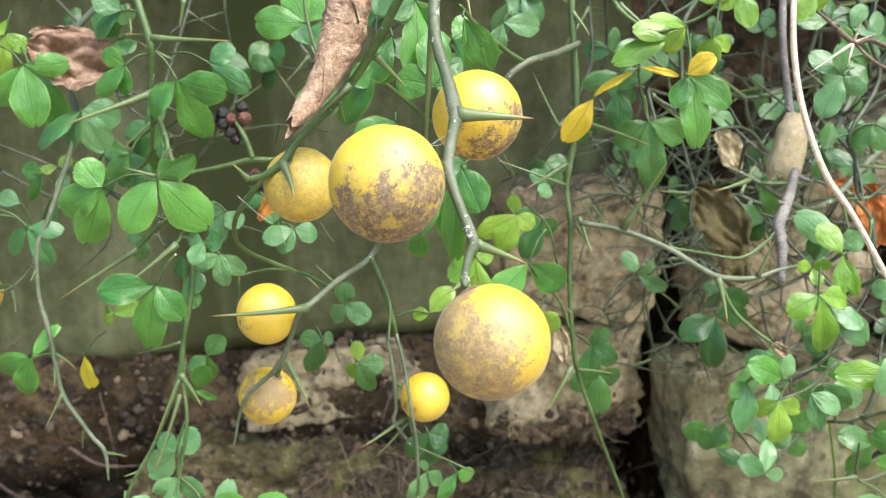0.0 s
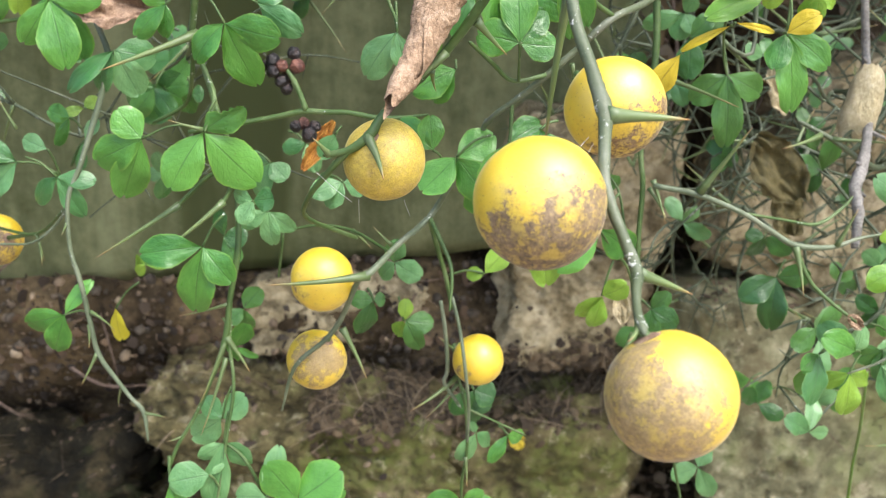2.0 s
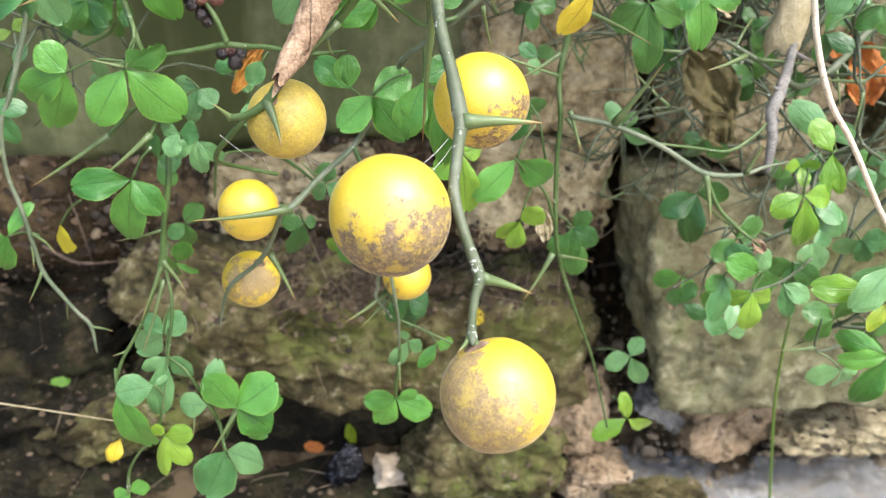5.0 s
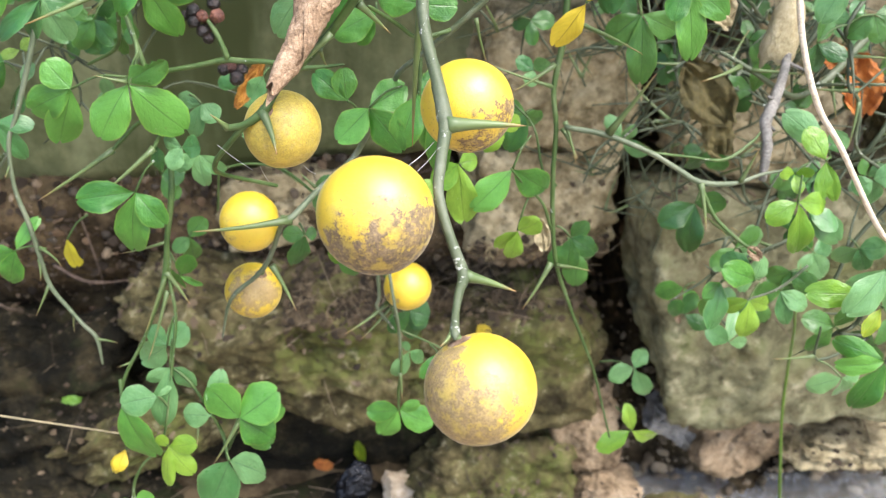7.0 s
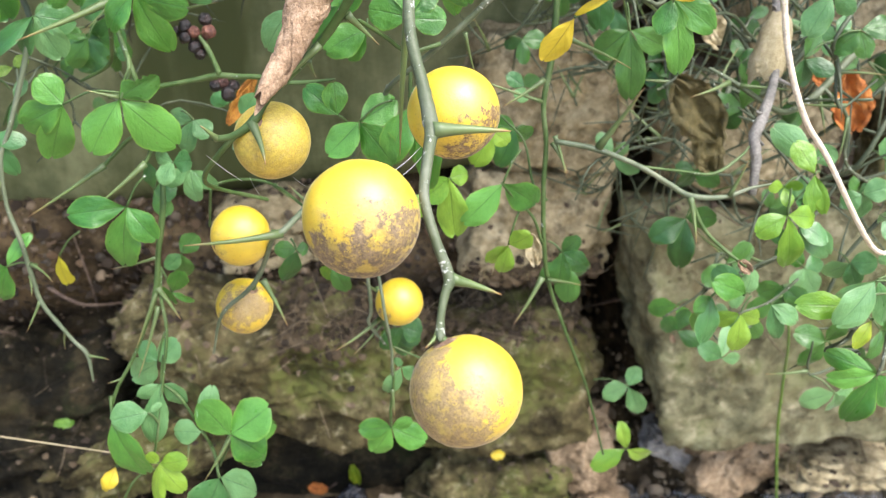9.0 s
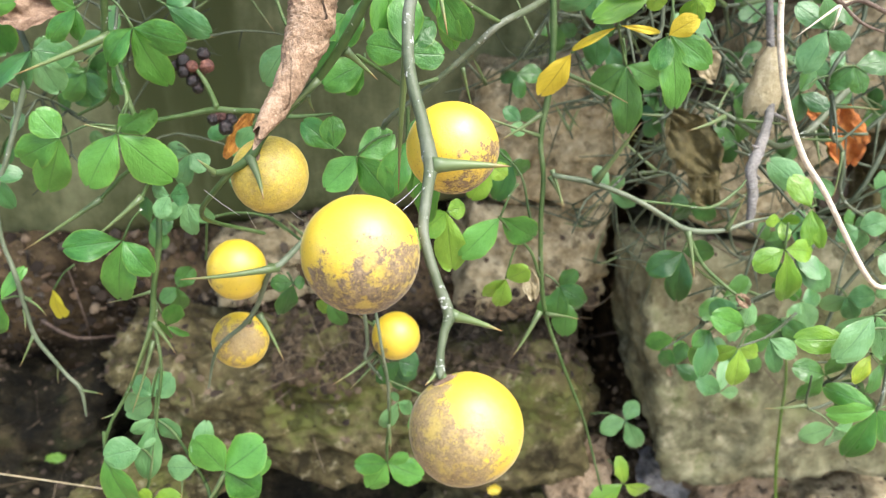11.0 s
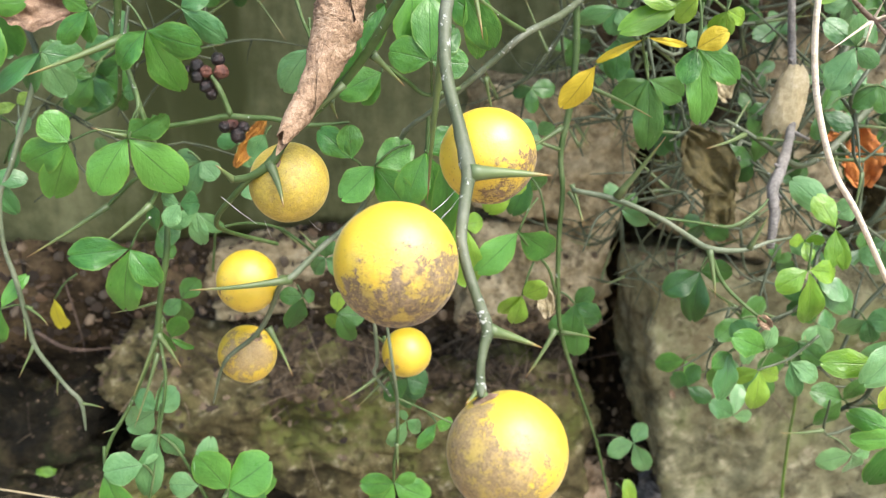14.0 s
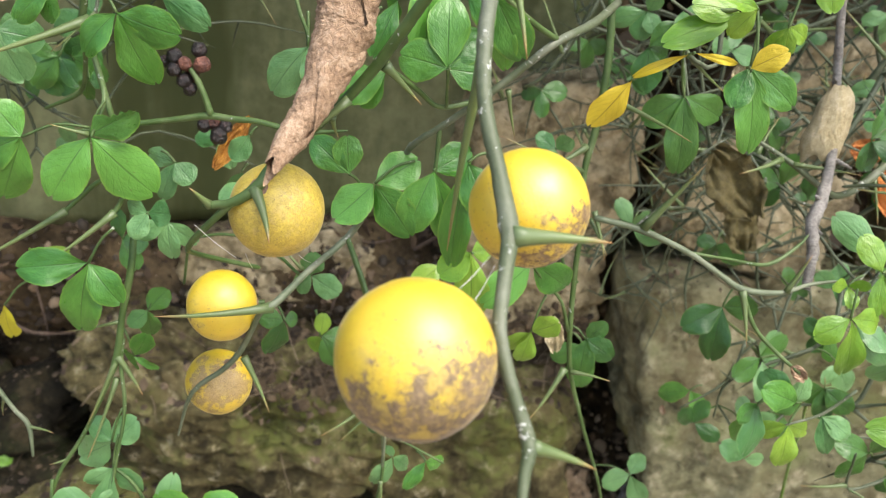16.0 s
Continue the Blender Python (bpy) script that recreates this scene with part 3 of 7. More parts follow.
water_mat, water_tree, water_bsdf = material("stream water", 0.06)
water_bsdf.inputs["Base Color"].default_value = (0.85, 0.88, 0.86, 1)
water_bsdf.inputs["Transmission Weight"].default_value = 0.75
water_bsdf.inputs["IOR"].default_value = 1.33
bump(water_tree, water_bsdf, noise_tex(water_tree, 60, 4, 0.6), 0.8, 0.01)
bm = bmesh.new()
grid = []
for j in range(62):
    y = 1.62 - 0.008 * j - 0.002 * max(0, j - 30) ** 1.5
    line = []
    for i in range(120):
        x = 0.28 + 0.009 * i + 0.0012 * max(0, i - 90) ** 2
        line.append(bm.verts.new((x, y, 0.098 + 0.009 * noise.noise(Vector((x * 26, y * 40, 1))) + 0.004 * noise.noise(Vector((x * 60, y * 90, 5))))))
    grid.append(line)
for a, c in zip(grid, grid[1:]):
    for i in range(119):
        bm.faces.new((a[i], c[i], c[i + 1], a[i + 1]))
stream = tagged(part("water", bm, water_mat), "shallow clear rippled stream water over gravel", "water", kind="structure")
stream.visible_shadow = False

# crumbs, leaf bits and fine twigs caught on the stones and in the soil
CRUMB = island_material("crumbs", (0.1, (0.02, 0.014, 0.008)), (0.45, (0.055, 0.038, 0.021)), (0.78, (0.12, 0.088, 0.05)), (0.98, (0.28, 0.22, 0.14)))
bpy.context.view_layer.update()
graph = bpy.context.evaluated_depsgraph_get()
crumb_luck = random.Random(31)


def resting_spot(luck):
    """A place on the face of the bank or its stones that could hold a bit of litter, or nothing."""
    x, z = luck.uniform(-0.95, 0.95), luck.uniform(0.12, 0.98)
    hit, spot, normal, _, ob, _ = scene.ray_cast(graph, Vector((x, 0.95, z)), Vector((0, 1, -0.25)).normalized())
    if not hit or ob.name.startswith(("wall", "water", "stem")) or spot.y > 1.75:
        return None
    if ob.name.startswith("rock") and normal.z < 0.72:
        return None
    hold = 0.9 * normal.z + 1.1 * noise.noise(spot * 9) + 0.05
    return (spot, normal) if hold > luck.random() * 0.9 else None


flake = bmesh.new()
bmesh.ops.create_icosphere(flake, subdivisions=2, radius=0.5)
flake_shape = np.array([v.co for v in flake.verts])
flake_tris = np.array([[v.index for v in f.verts] for f in flake.faces])
flake.free()
verts, faces = [], []
np.random.seed(8)
while len(verts) < 2600:
    found = resting_spot(crumb_luck)
    if not found:
        continue
    spot, normal = found
    size = 0.002 + 0.012 * crumb_luck.random() ** 3
    turn = np.array((normal.to_track_quat('Z', 'Y').to_matrix() @ Euler((crumb_luck.uniform(-0.5, 0.5), crumb_luck.uniform(-0.5, 0.5), crumb_luck.uniform(0, 6))).to_matrix()))
    own = flake_shape * np.random.uniform(0.7, 1.3, (len(flake_shape), 1)) * (size * crumb_luck.uniform(0.7, 1.8), size, size * crumb_luck.choice((0.22, 0.3, 0.7)))
    faces.append(flake_tris + len(verts) * len(flake_shape))
    verts.append(own @ turn.T + np.array(spot + normal * size * 0.1))
me = bpy.data.meshes.new("crumbs")
me.from_pydata(np.concatenate(verts).tolist(), [], np.concatenate(faces).tolist())
me.materials.append(CRUMB)
tagged(new("crumbs", me), "brown leaf crumbs and grit lying on the stones", "litter", kind="stuff")

FINETWIG = island_material("fine twigs", (0.1, (0.032, 0.023, 0.012)), (0.5, (0.095, 0.071, 0.04)), (0.9, (0.24, 0.19, 0.12)))
bm = bmesh.new()
laid = 0
while laid < 170:
    found = resting_spot(crumb_luck)
    if not found:
        continue
    spot, normal = found
    along = normal.cross(Vector((crumb_luck.uniform(-1, 1), crumb_luck.uniform(-1, 1), crumb_luck.uniform(-1, 1)))).normalized()
    far, w = crumb_luck.uniform(0.02, 0.07), crumb_luck.uniform(0.0005, 0.0014)
    bow = normal * far * 0.12 + along.cross(normal) * far * crumb_luck.uniform(-0.2, 0.2)
    base = spot + normal * w
    tube(bm, spline([(*(base - along * far), w), (*(base + bow), w * 0.9), (*(base + along * far), w * 0.5)], 3), 5)
    laid += 1
tagged(part("twig_litter", bm, FINETWIG), "fine brown dead twigs strewn over soil and stones", "twigs", kind="stuff")

# ledge of rooty brown litter between the upper and lower stones
LEDGE = island_material("ledge litter", (0.1, (0.022, 0.015, 0.007)), (0.5, (0.062, 0.043, 0.021)), (0.85, (0.13, 0.096, 0.052)), (1.0, (0.27, 0.215, 0.135)))


def ledge_spot(luck):
    """A place on the litter ledge, which climbs a little towards the crack; or nothing."""
    x = luck.uniform(-0.24, 0.30)
    z = luck.gauss(0.575 + 0.12 * x, 0.034)
    hit, spot, normal, _, ob, _ = scene.ray_cast(graph, Vector((x, 1.0, z + 0.2)), Vector((0, 1, -0.5)).normalized())
    return (spot, normal) if hit and ob.name.startswith(("rock", "bank")) and spot.y < 1.75 and noise.noise(spot * 14) > -0.25 else None


verts, faces = [], []
while len(verts) < 2600:
    found = ledge_spot(crumb_luck)
    if not found:
        continue
    spot, normal = found
    size = 0.004 + 0.014 * crumb_luck.random() ** 2.5
    turn = np.array((normal.to_track_quat('Z', 'Y').to_matrix() @ Euler((crumb_luck.uniform(-0.7, 0.7), crumb_luck.uniform(-0.7, 0.7), crumb_luck.uniform(0, 6))).to_matrix()))
    own = flake_shape * np.random.uniform(0.7, 1.3, (len(flake_shape), 1)) * (size * crumb_luck.uniform(0.7, 1.8), size, size * crumb_luck.choice((0.25, 0.35, 0.7)))
    faces.append(flake_tris + len(verts) * len(flake_shape))
    verts.append(own @ turn.T + np.array(spot + normal * size * 0.15))
me = bpy.data.meshes.new("ledge_litter")
me.from_pydata(np.concatenate(verts).tolist(), [], np.concatenate(faces).tolist())
me.materials.append(LEDGE)
tagged(new("ledge_litter", me), "dark brown crumbled litter on a ledge between stones", "litter", kind="stuff")
bm = bmesh.new()
laid = 0
while laid < 150:
    found = ledge_spot(crumb_luck)
    if not found:
        continue
    spot, normal = found
    along = normal.cross(Vector((crumb_luck.uniform(-1, 1), crumb_luck.uniform(-0.3, 0.3), crumb_luck.uniform(-1, 1)))).normalized()
    far, w = crumb_luck.uniform(0.02, 0.065), crumb_luck.uniform(0.0005, 0.0013)
    base = spot + normal * 0.006
    bow = normal * far * 0.2 + along.cross(normal) * far * crumb_luck.uniform(-0.4, 0.4)
    tube(bm, spline([(*(base - along * far), w), (*(base + bow), w * 0.9), (*(base + along * far), w * 0.5)], 4), 5)
    laid += 1
tagged(part("root_mat", bm, FINETWIG), "tangled fine brown roots on a ledge between stones", "roots", kind="stuff")

# grey-green thorny branch hanging in front with two heavy fruits
b = branch("grey-green thorny branch hanging in front with two heavy fruits")
stem(b, (0.03, 0.72, 1.6, 0.0040), (0.0200, 0.51, 1.36, 0.0034), (0.0092, 0.43, 1.2755, 0.0027), (0.0064, 0.405, 1.2592, 0.0025), (0.0048, 0.3915, 1.2512, 0.0027), (0.0047, 0.385, 1.2438, 0.0024), (0.0049, 0.379, 1.2370, 0.0024), (0.0060, 0.373, 1.2295, 0.0024), (0.0081, 0.367, 1.2222, 0.0024), (0.0103, 0.361, 1.2157, 0.0025), (0.0122, 0.355, 1.2090, 0.0027), (0.0137, 0.349, 1.2030, 0.0031), (0.014, 0.345, 1.1992, 0.0026), (0.0116, 0.328, 1.1853, 0.0020), (0.0125, 0.322, 1.1777, 0.0020), (0.0167, 0.314, 1.1667, 0.0019), (0.0209, 0.309, 1.1567, 0.0022), (0.0191, 0.3, 1.1535, 0.0016), (0.0178, 0.29, 1.15, 0.0014), (0.0176, 0.2815, 1.1483, 0.0017), mat=OLD_BARK)
thorn(b, (0.0144, 0.346, 1.2007), (0.0451, 0.352, 1.1988), 0.0029)
thorn(b, (0.0213, 0.309, 1.156), (0.0405, 0.312, 1.1481), 0.0022)
thorn(b, (0.0172, 0.284, 1.1483), (0.0126, 0.276, 1.1463), 0.0012)
thorn(b, (0.0048, 0.386, 1.2440), (-0.0002, 0.402, 1.1723), 0.0020)
thorn(b, (0.0115, 0.425, 1.2768), (0.021, 0.41, 1.2397), 0.0022)

# green thorny branch that ends at a curled brown leaf
b = branch("green thorny branch that ends at a curled brown leaf")
stem(b, (0.012, 0.72, 1.6, 0.0038), (0.0116, 0.46, 1.3043, 0.0027), (0.0021, 0.445, 1.2757, 0.0024), (-0.0079, 0.44, 1.2608, 0.0023), (-0.0145, 0.443, 1.2519, 0.0023), (-0.03, 0.455, 1.2258, 0.0022), (-0.0473, 0.462, 1.2039, 0.0021), (-0.0682, 0.46, 1.1837, 0.0020), (-0.0758, 0.456, 1.1723, 0.0025), (-0.0859, 0.456, 1.165, 0.0020), (-0.0953, 0.458, 1.1624, 0.0016))
stem(b, (-0.0859, 0.456, 1.165, 0.0017), (-0.0967, 0.462, 1.1523, 0.0016), (-0.1083, 0.475, 1.1365, 0.0014), (-0.1155, 0.52, 1.1136, 0.0013), (-0.0929, 0.56, 1.091, 0.0013))
thorn(b, (-0.0767, 0.456, 1.1715), (-0.0682, 0.44, 1.1547), 0.0025)
thorn(b, (-0.0953, 0.458, 1.1624), (-0.102, 0.452, 1.1713), 0.0017)
thorn(b, (-0.0273, 0.457, 1.2253), (-0.0123, 0.462, 1.2099), 0.0020)
thorn(b, (-0.0404, 0.455, 1.2112), (-0.0695, 0.45, 1.1853), 0.0017)
thorn(b, (-0.047, 0.46, 1.2026), (-0.0451, 0.47, 1.1916), 0.0013)

# thick lichen-specked green branch with notched leaves
b = branch("thick lichen-specked green branch with notched leaves")
stem(b, (0.0983, 0.64, 1.2371, 0.0022), (0.078, 0.6, 1.2293, 0.0023), (0.055, 0.57, 1.2224, 0.0022), (0.0381, 0.57, 1.2067, 0.0020), (0.0194, 0.57, 1.1896, 0.0019), (0.0004, 0.575, 1.1727, 0.0018), (-0.0095, 0.578, 1.1646, 0.0018), (-0.0155, 0.584, 1.1568, 0.0018), mat=OLD_BARK)
stem(b, (-0.0674, 0.551, 1.2054, 0.0008), (-0.0684, 0.551, 1.2194, 0.0009), (-0.0725, 0.552, 1.2296, 0.0010), (-0.0782, 0.555, 1.2497, 0.0012), (-0.0812, 0.56, 1.2744, 0.0013))
stem(b, (0.0548, 0.57, 1.2238, 0.0016), (0.0426, 0.56, 1.2312, 0.0015), (0.0274, 0.545, 1.2426, 0.0013), (0.0158, 0.53, 1.2546, 0.0013))
stem(b, (-0.0002, 0.575, 1.1726, 0.0013), (-0.0003, 0.575, 1.1618, 0.0013), (-0.0006, 0.574, 1.1479, 0.0010))
stem(b, (0.0194, 0.57, 1.1896, 0.0014), (-0.0011, 0.56, 1.1867, 0.0013), (-0.0132, 0.55, 1.1966, 0.0013), (-0.0273, 0.53, 1.2099, 0.0011))
stem(b, (0.0018, 0.56, 1.187, 0.0010), (0.0001, 0.545, 1.2092, 0.0003))
thorn(b, (0.0334, 0.57, 1.1961), (0.0413, 0.58, 1.1668), 0.0013)
leaf(b, "g", (-0.0117, 0.579, 1.1519), (-0.0327, 0.575, 1.1386), (-0.0536, 0.575, 1.1174, 0.0203), (-0.0095, 0.575, 1.1523, 0.0203), (-0.0109, 0.575, 1.1117, 0.0236))
leaf(b, "g", (-0.0009, 0.577, 1.1517), (-0.0013, 0.573, 1.1488), (-0.0136, 0.573, 1.1156, 0.0218), (0.0184, 0.573, 1.1589, 0.0184), (0.0162, 0.573, 1.1035, 0.0212))
leaf(b, "g", (-0.04, 0.582, 1.1342), (-0.0469, 0.578, 1.142), (-0.0681, 0.578, 1.1593, 0.0175), (-0.049, 0.578, 1.1633, 0.0164))
leaf(b, "g", (0.0009, 0.549, 1.2008), (0.0001, 0.545, 1.2092), (-0.0237, 0.545, 1.2138, 0.0206), (-0.0012, 0.545, 1.2429, 0.0211), (0.0223, 0.545, 1.2075, 0.0181))
leaf(b, "g", (0.0009, 0.549, 1.2008), (0.0009, 0.545, 1.2098), (0.0143, 0.545, 1.2271, 0.0176))
leaf(b, "g", (0.0181, 0.524, 1.2529), (0.017, 0.52, 1.2484), (0.0344, 0.52, 1.2183, 0.0193), (0.0287, 0.52, 1.2117, 0.0115))
leaf(b, "g", (-0.0275, 0.554, 1.2436), (-0.0258, 0.55, 1.239), (-0.0369, 0.55, 1.2127, 0.0128), (-0.0292, 0.55, 1.2295, 0.0099))
leaf(b, "b", (-0.0687, 0.554, 1.2297), (-0.0678, 0.55, 1.2137), (-0.0873, 0.55, 1.1873, 0.0201), (-0.0631, 0.55, 1.1926, 0.0126))
leaf(b, "g", (-0.0329, 0.664, 1.1882), (-0.0327, 0.66, 1.1822), (-0.0623, 0.66, 1.1678, 0.0230), (-0.0498, 0.66, 1.1594, 0.0173))
leaf(b, "g", (-0.0105, 0.564, 1.2714), (-0.0121, 0.56, 1.261), (-0.0279, 0.56, 1.251, 0.0159), (-0.0019, 0.56, 1.239, 0.0191), (-0.0109, 0.56, 1.2099, 0.0210))
leaf(b, "g", (-0.0355, 0.604, 1.2281), (-0.0397, 0.6, 1.2236), (-0.0563, 0.6, 1.2096, 0.0173), (-0.0664, 0.6, 1.1835, 0.0207), (-0.0317, 0.6, 1.2096, 0.0155))
leaf(b, "g", (0.0173, 0.624, 1.2434), (0.0096, 0.62, 1.2395), (-0.0155, 0.62, 1.2358, 0.0206), (0.0386, 0.62, 1.2224, 0.0241), (0.0269, 0.62, 1.2506, 0.0213))
leaf(b, "g", (-0.0895, 0.664, 1.2616), (-0.0973, 0.66, 1.2527), (-0.1342, 0.66, 1.2556, 0.0234), (-0.1107, 0.66, 1.2792, 0.0207), (-0.0844, 0.66, 1.2732, 0.0188))
leaf(b, "b", (0.0542, 0.704, 1.2635), (0.0476, 0.7, 1.2549), (0.0778, 0.7, 1.2526, 0.0179), (0.0391, 0.7, 1.2296, 0.0159))

# green thorny branch with large three-part leaves
b = branch("green thorny branch with large three-part leaves")
stem(b, (-0.225, 0.72, 1.6, 0.0042), (-0.2209, 0.66, 1.3436, 0.0030), (-0.2141, 0.64, 1.2913, 0.0029), (-0.2082, 0.63, 1.2676, 0.0027), (-0.1995, 0.622, 1.2444, 0.0027), (-0.1971, 0.62, 1.2348, 0.0028), (-0.1999, 0.625, 1.2177, 0.0022), (-0.2032, 0.63, 1.2001, 0.0020), (-0.1938, 0.62, 1.1828, 0.0017), (-0.1835, 0.6, 1.1678, 0.0013), (-0.1876, 0.589, 1.1498, 0.0010))
stem(b, (-0.2029, 0.63, 1.1981, 0.0017), (-0.2106, 0.65, 1.173, 0.0015), (-0.2222, 0.67, 1.1525, 0.0014), (-0.2473, 0.68, 1.1385, 0.0012))
thorn(b, (-0.1967, 0.62, 1.2413), (-0.1397, 0.61, 1.2387), 0.0025)
thorn(b, (-0.1993, 0.629, 1.2048), (-0.2539, 0.6, 1.1833), 0.0029)
thorn(b, (-0.2264, 0.66, 1.2661), (-0.2215, 0.65, 1.2437), 0.0020)
thorn(b, (-0.1789, 0.64, 1.2682), (-0.1829, 0.64, 1.2482), 0.0018)
thorn(b, (-0.1895, 0.589, 1.1498), (-0.2074, 0.58, 1.1568), 0.0013)
leaf(b, "g", (-0.1915, 0.611, 1.2319), (-0.1768, 0.607, 1.2131), (-0.1979, 0.607, 1.1904, 0.0190), (-0.1421, 0.607, 1.205, 0.0232), (-0.1601, 0.607, 1.173, 0.0247))
leaf(b, "b", (-0.1893, 0.634, 1.2313), (-0.1606, 0.63, 1.2245), (-0.132, 0.63, 1.2065, 0.0182), (-0.1433, 0.63, 1.2368, 0.0153))
leaf(b, "g", (-0.1997, 0.62, 1.231), (-0.2145, 0.616, 1.2234), (-0.2302, 0.616, 1.2322, 0.0143), (-0.2355, 0.616, 1.204, 0.0128), (-0.2183, 0.616, 1.2024, 0.0143))
leaf(b, "g", (-0.1811, 0.594, 1.1683), (-0.1891, 0.59, 1.1485), (-0.2112, 0.59, 1.1127, 0.0266), (-0.157, 0.59, 1.1126, 0.0273))
leaf(b, "x", (-0.187, 0.594, 1.1538), (-0.1891, 0.59, 1.1493), (-0.1629, 0.59, 1.1648, 0.0217))
leaf(b, "g", (-0.1962, 0.611, 1.1474), (-0.2333, 0.607, 1.14), (-0.248, 0.607, 1.1589, 0.0209), (-0.2676, 0.607, 1.1242, 0.0238), (-0.2531, 0.607, 1.0968, 0.0245))
leaf(b, "b", (-0.2184, 0.654, 1.2617), (-0.2272, 0.65, 1.2615), (-0.2446, 0.65, 1.2733, 0.0186), (-0.2224, 0.65, 1.2544, 0.0149), (-0.2549, 0.65, 1.2459, 0.0167))
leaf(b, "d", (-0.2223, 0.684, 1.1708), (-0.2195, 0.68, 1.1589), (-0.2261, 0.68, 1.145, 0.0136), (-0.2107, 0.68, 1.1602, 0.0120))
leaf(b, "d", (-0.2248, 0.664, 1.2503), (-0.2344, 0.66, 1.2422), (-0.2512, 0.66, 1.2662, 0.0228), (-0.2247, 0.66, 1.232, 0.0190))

# long drooping green branch with spiny bare tip
b = branch("long drooping green branch with spiny bare tip")
stem(b, (-0.225, 0.72, 1.6, 0.0036), (-0.2209, 0.7, 1.339, 0.0025), (-0.254, 0.69, 1.2759, 0.0024), (-0.2826, 0.685, 1.2433, 0.0022), (-0.2816, 0.675, 1.2139, 0.0021), (-0.2689, 0.66, 1.1871, 0.0021), (-0.2705, 0.65, 1.1669, 0.0021), (-0.2806, 0.645, 1.1362, 0.0020), (-0.2889, 0.64, 1.1117, 0.0018), (-0.2973, 0.637, 1.0911, 0.0016), (-0.2981, 0.634, 1.0574, 0.0016), (-0.2923, 0.632, 1.0319, 0.0018), (-0.2876, 0.63, 1.0018, 0.0018), (-0.2834, 0.628, 0.9803, 0.0018), (-0.272, 0.626, 0.9622, 0.0016), (-0.2616, 0.624, 0.9482, 0.0015), (-0.2526, 0.622, 0.9378, 0.0016), (-0.2499, 0.618, 0.9178, 0.0008), mat=GREY_BARK)
stem(b, (-0.2889, 0.64, 1.1117, 0.0012), (-0.2961, 0.64, 1.0926, 0.0010), (-0.3096, 0.645, 1.0722, 0.0012), (-0.3309, 0.65, 1.0557, 0.0009), (-0.3585, 0.66, 1.051, 0.0008), mat=GREY_BARK)
thorn(b, (-0.2526, 0.622, 0.9369), (-0.2349, 0.618, 0.936), 0.0013)
thorn(b, (-0.2842, 0.628, 0.9812), (-0.296, 0.622, 0.9574), 0.0014)
thorn(b, (-0.2868, 0.63, 1.0115), (-0.2634, 0.61, 1.0059), 0.0013)
thorn(b, (-0.2889, 0.63, 1.0018), (-0.2885, 0.625, 0.9858), 0.0012)
thorn(b, (-0.2682, 0.626, 0.9564), (-0.2773, 0.64, 0.9321), 0.0012)
thorn(b, (-0.2985, 0.637, 1.0782), (-0.3017, 0.63, 1.067), 0.0013)
thorn(b, (-0.3266, 0.65, 1.0557), (-0.3244, 0.65, 1.0424), 0.0010)
leaf(b, "g", (-0.3085, 0.634, 1.2369), (-0.2925, 0.63, 1.2239), (-0.2619, 0.63, 1.2249, 0.0168), (-0.2834, 0.63, 1.1817, 0.0249), (-0.3133, 0.63, 1.1961, 0.0183))
leaf(b, "b", (-0.2668, 0.649, 1.1711), (-0.2593, 0.645, 1.1918), (-0.2344, 0.645, 1.1864, 0.0219), (-0.279, 0.645, 1.1645, 0.0211), (-0.2472, 0.645, 1.1603, 0.0219), (-0.2905, 0.645, 1.1661, 0.0136))
leaf(b, "b", (-0.325, 0.642, 1.119), (-0.3039, 0.638, 1.107), (-0.2782, 0.638, 1.1036, 0.0130), (-0.3254, 0.638, 1.0857, 0.0153), (-0.288, 0.638, 1.078, 0.0146))
leaf(b, "g", (-0.2846, 0.636, 1.0078), (-0.3059, 0.632, 1.0086), (-0.2892, 0.632, 1.0328, 0.0117), (-0.3382, 0.632, 0.9987, 0.0187), (-0.3182, 0.632, 0.9778, 0.0195))
leaf(b, "b", (-0.3104, 0.659, 1.1032), (-0.3374, 0.655, 1.1129), (-0.3822, 0.655, 1.1217, 0.0134), (-0.3615, 0.655, 1.1282, 0.0156), (-0.3602, 0.655, 1.0885, 0.0186))
leaf(b, "g", (-0.2937, 0.664, 1.1356), (-0.2998, 0.66, 1.1441), (-0.3177, 0.66, 1.1478, 0.0141), (-0.3148, 0.66, 1.1317, 0.0104), (-0.3114, 0.66, 1.1236, 0.0081))
leaf(b, "b", (-0.3124, 0.664, 1.1023), (-0.3176, 0.66, 1.1214), (-0.3374, 0.66, 1.1284, 0.0134))
leaf(b, "b", (-0.3037, 0.664, 1.1087), (-0.2908, 0.66, 1.1281), (-0.2984, 0.66, 1.1054, 0.0112), (-0.2838, 0.66, 1.1424, 0.0089))
leaf(b, "y1", (-0.2933, 0.694, 1.1423), (-0.301, 0.69, 1.146), (-0.313, 0.69, 1.1424, 0.0085), (-0.2912, 0.69, 1.1533, 0.0101))
leaf(b, "y1", (-0.3332, 0.704, 1.2656), (-0.3373, 0.7, 1.2484), (-0.323, 0.7, 1.2355, 0.0137), (-0.35, 0.7, 1.2097, 0.0161), (-0.3497, 0.7, 1.257, 0.0161))
leaf(b, "b", (-0.2487, 0.704, 1.2736), (-0.2497, 0.7, 1.2691), (-0.2746, 0.7, 1.2587, 0.0184), (-0.2396, 0.7, 1.2564, 0.0176), (-0.2597, 0.7, 1.2817, 0.0160))

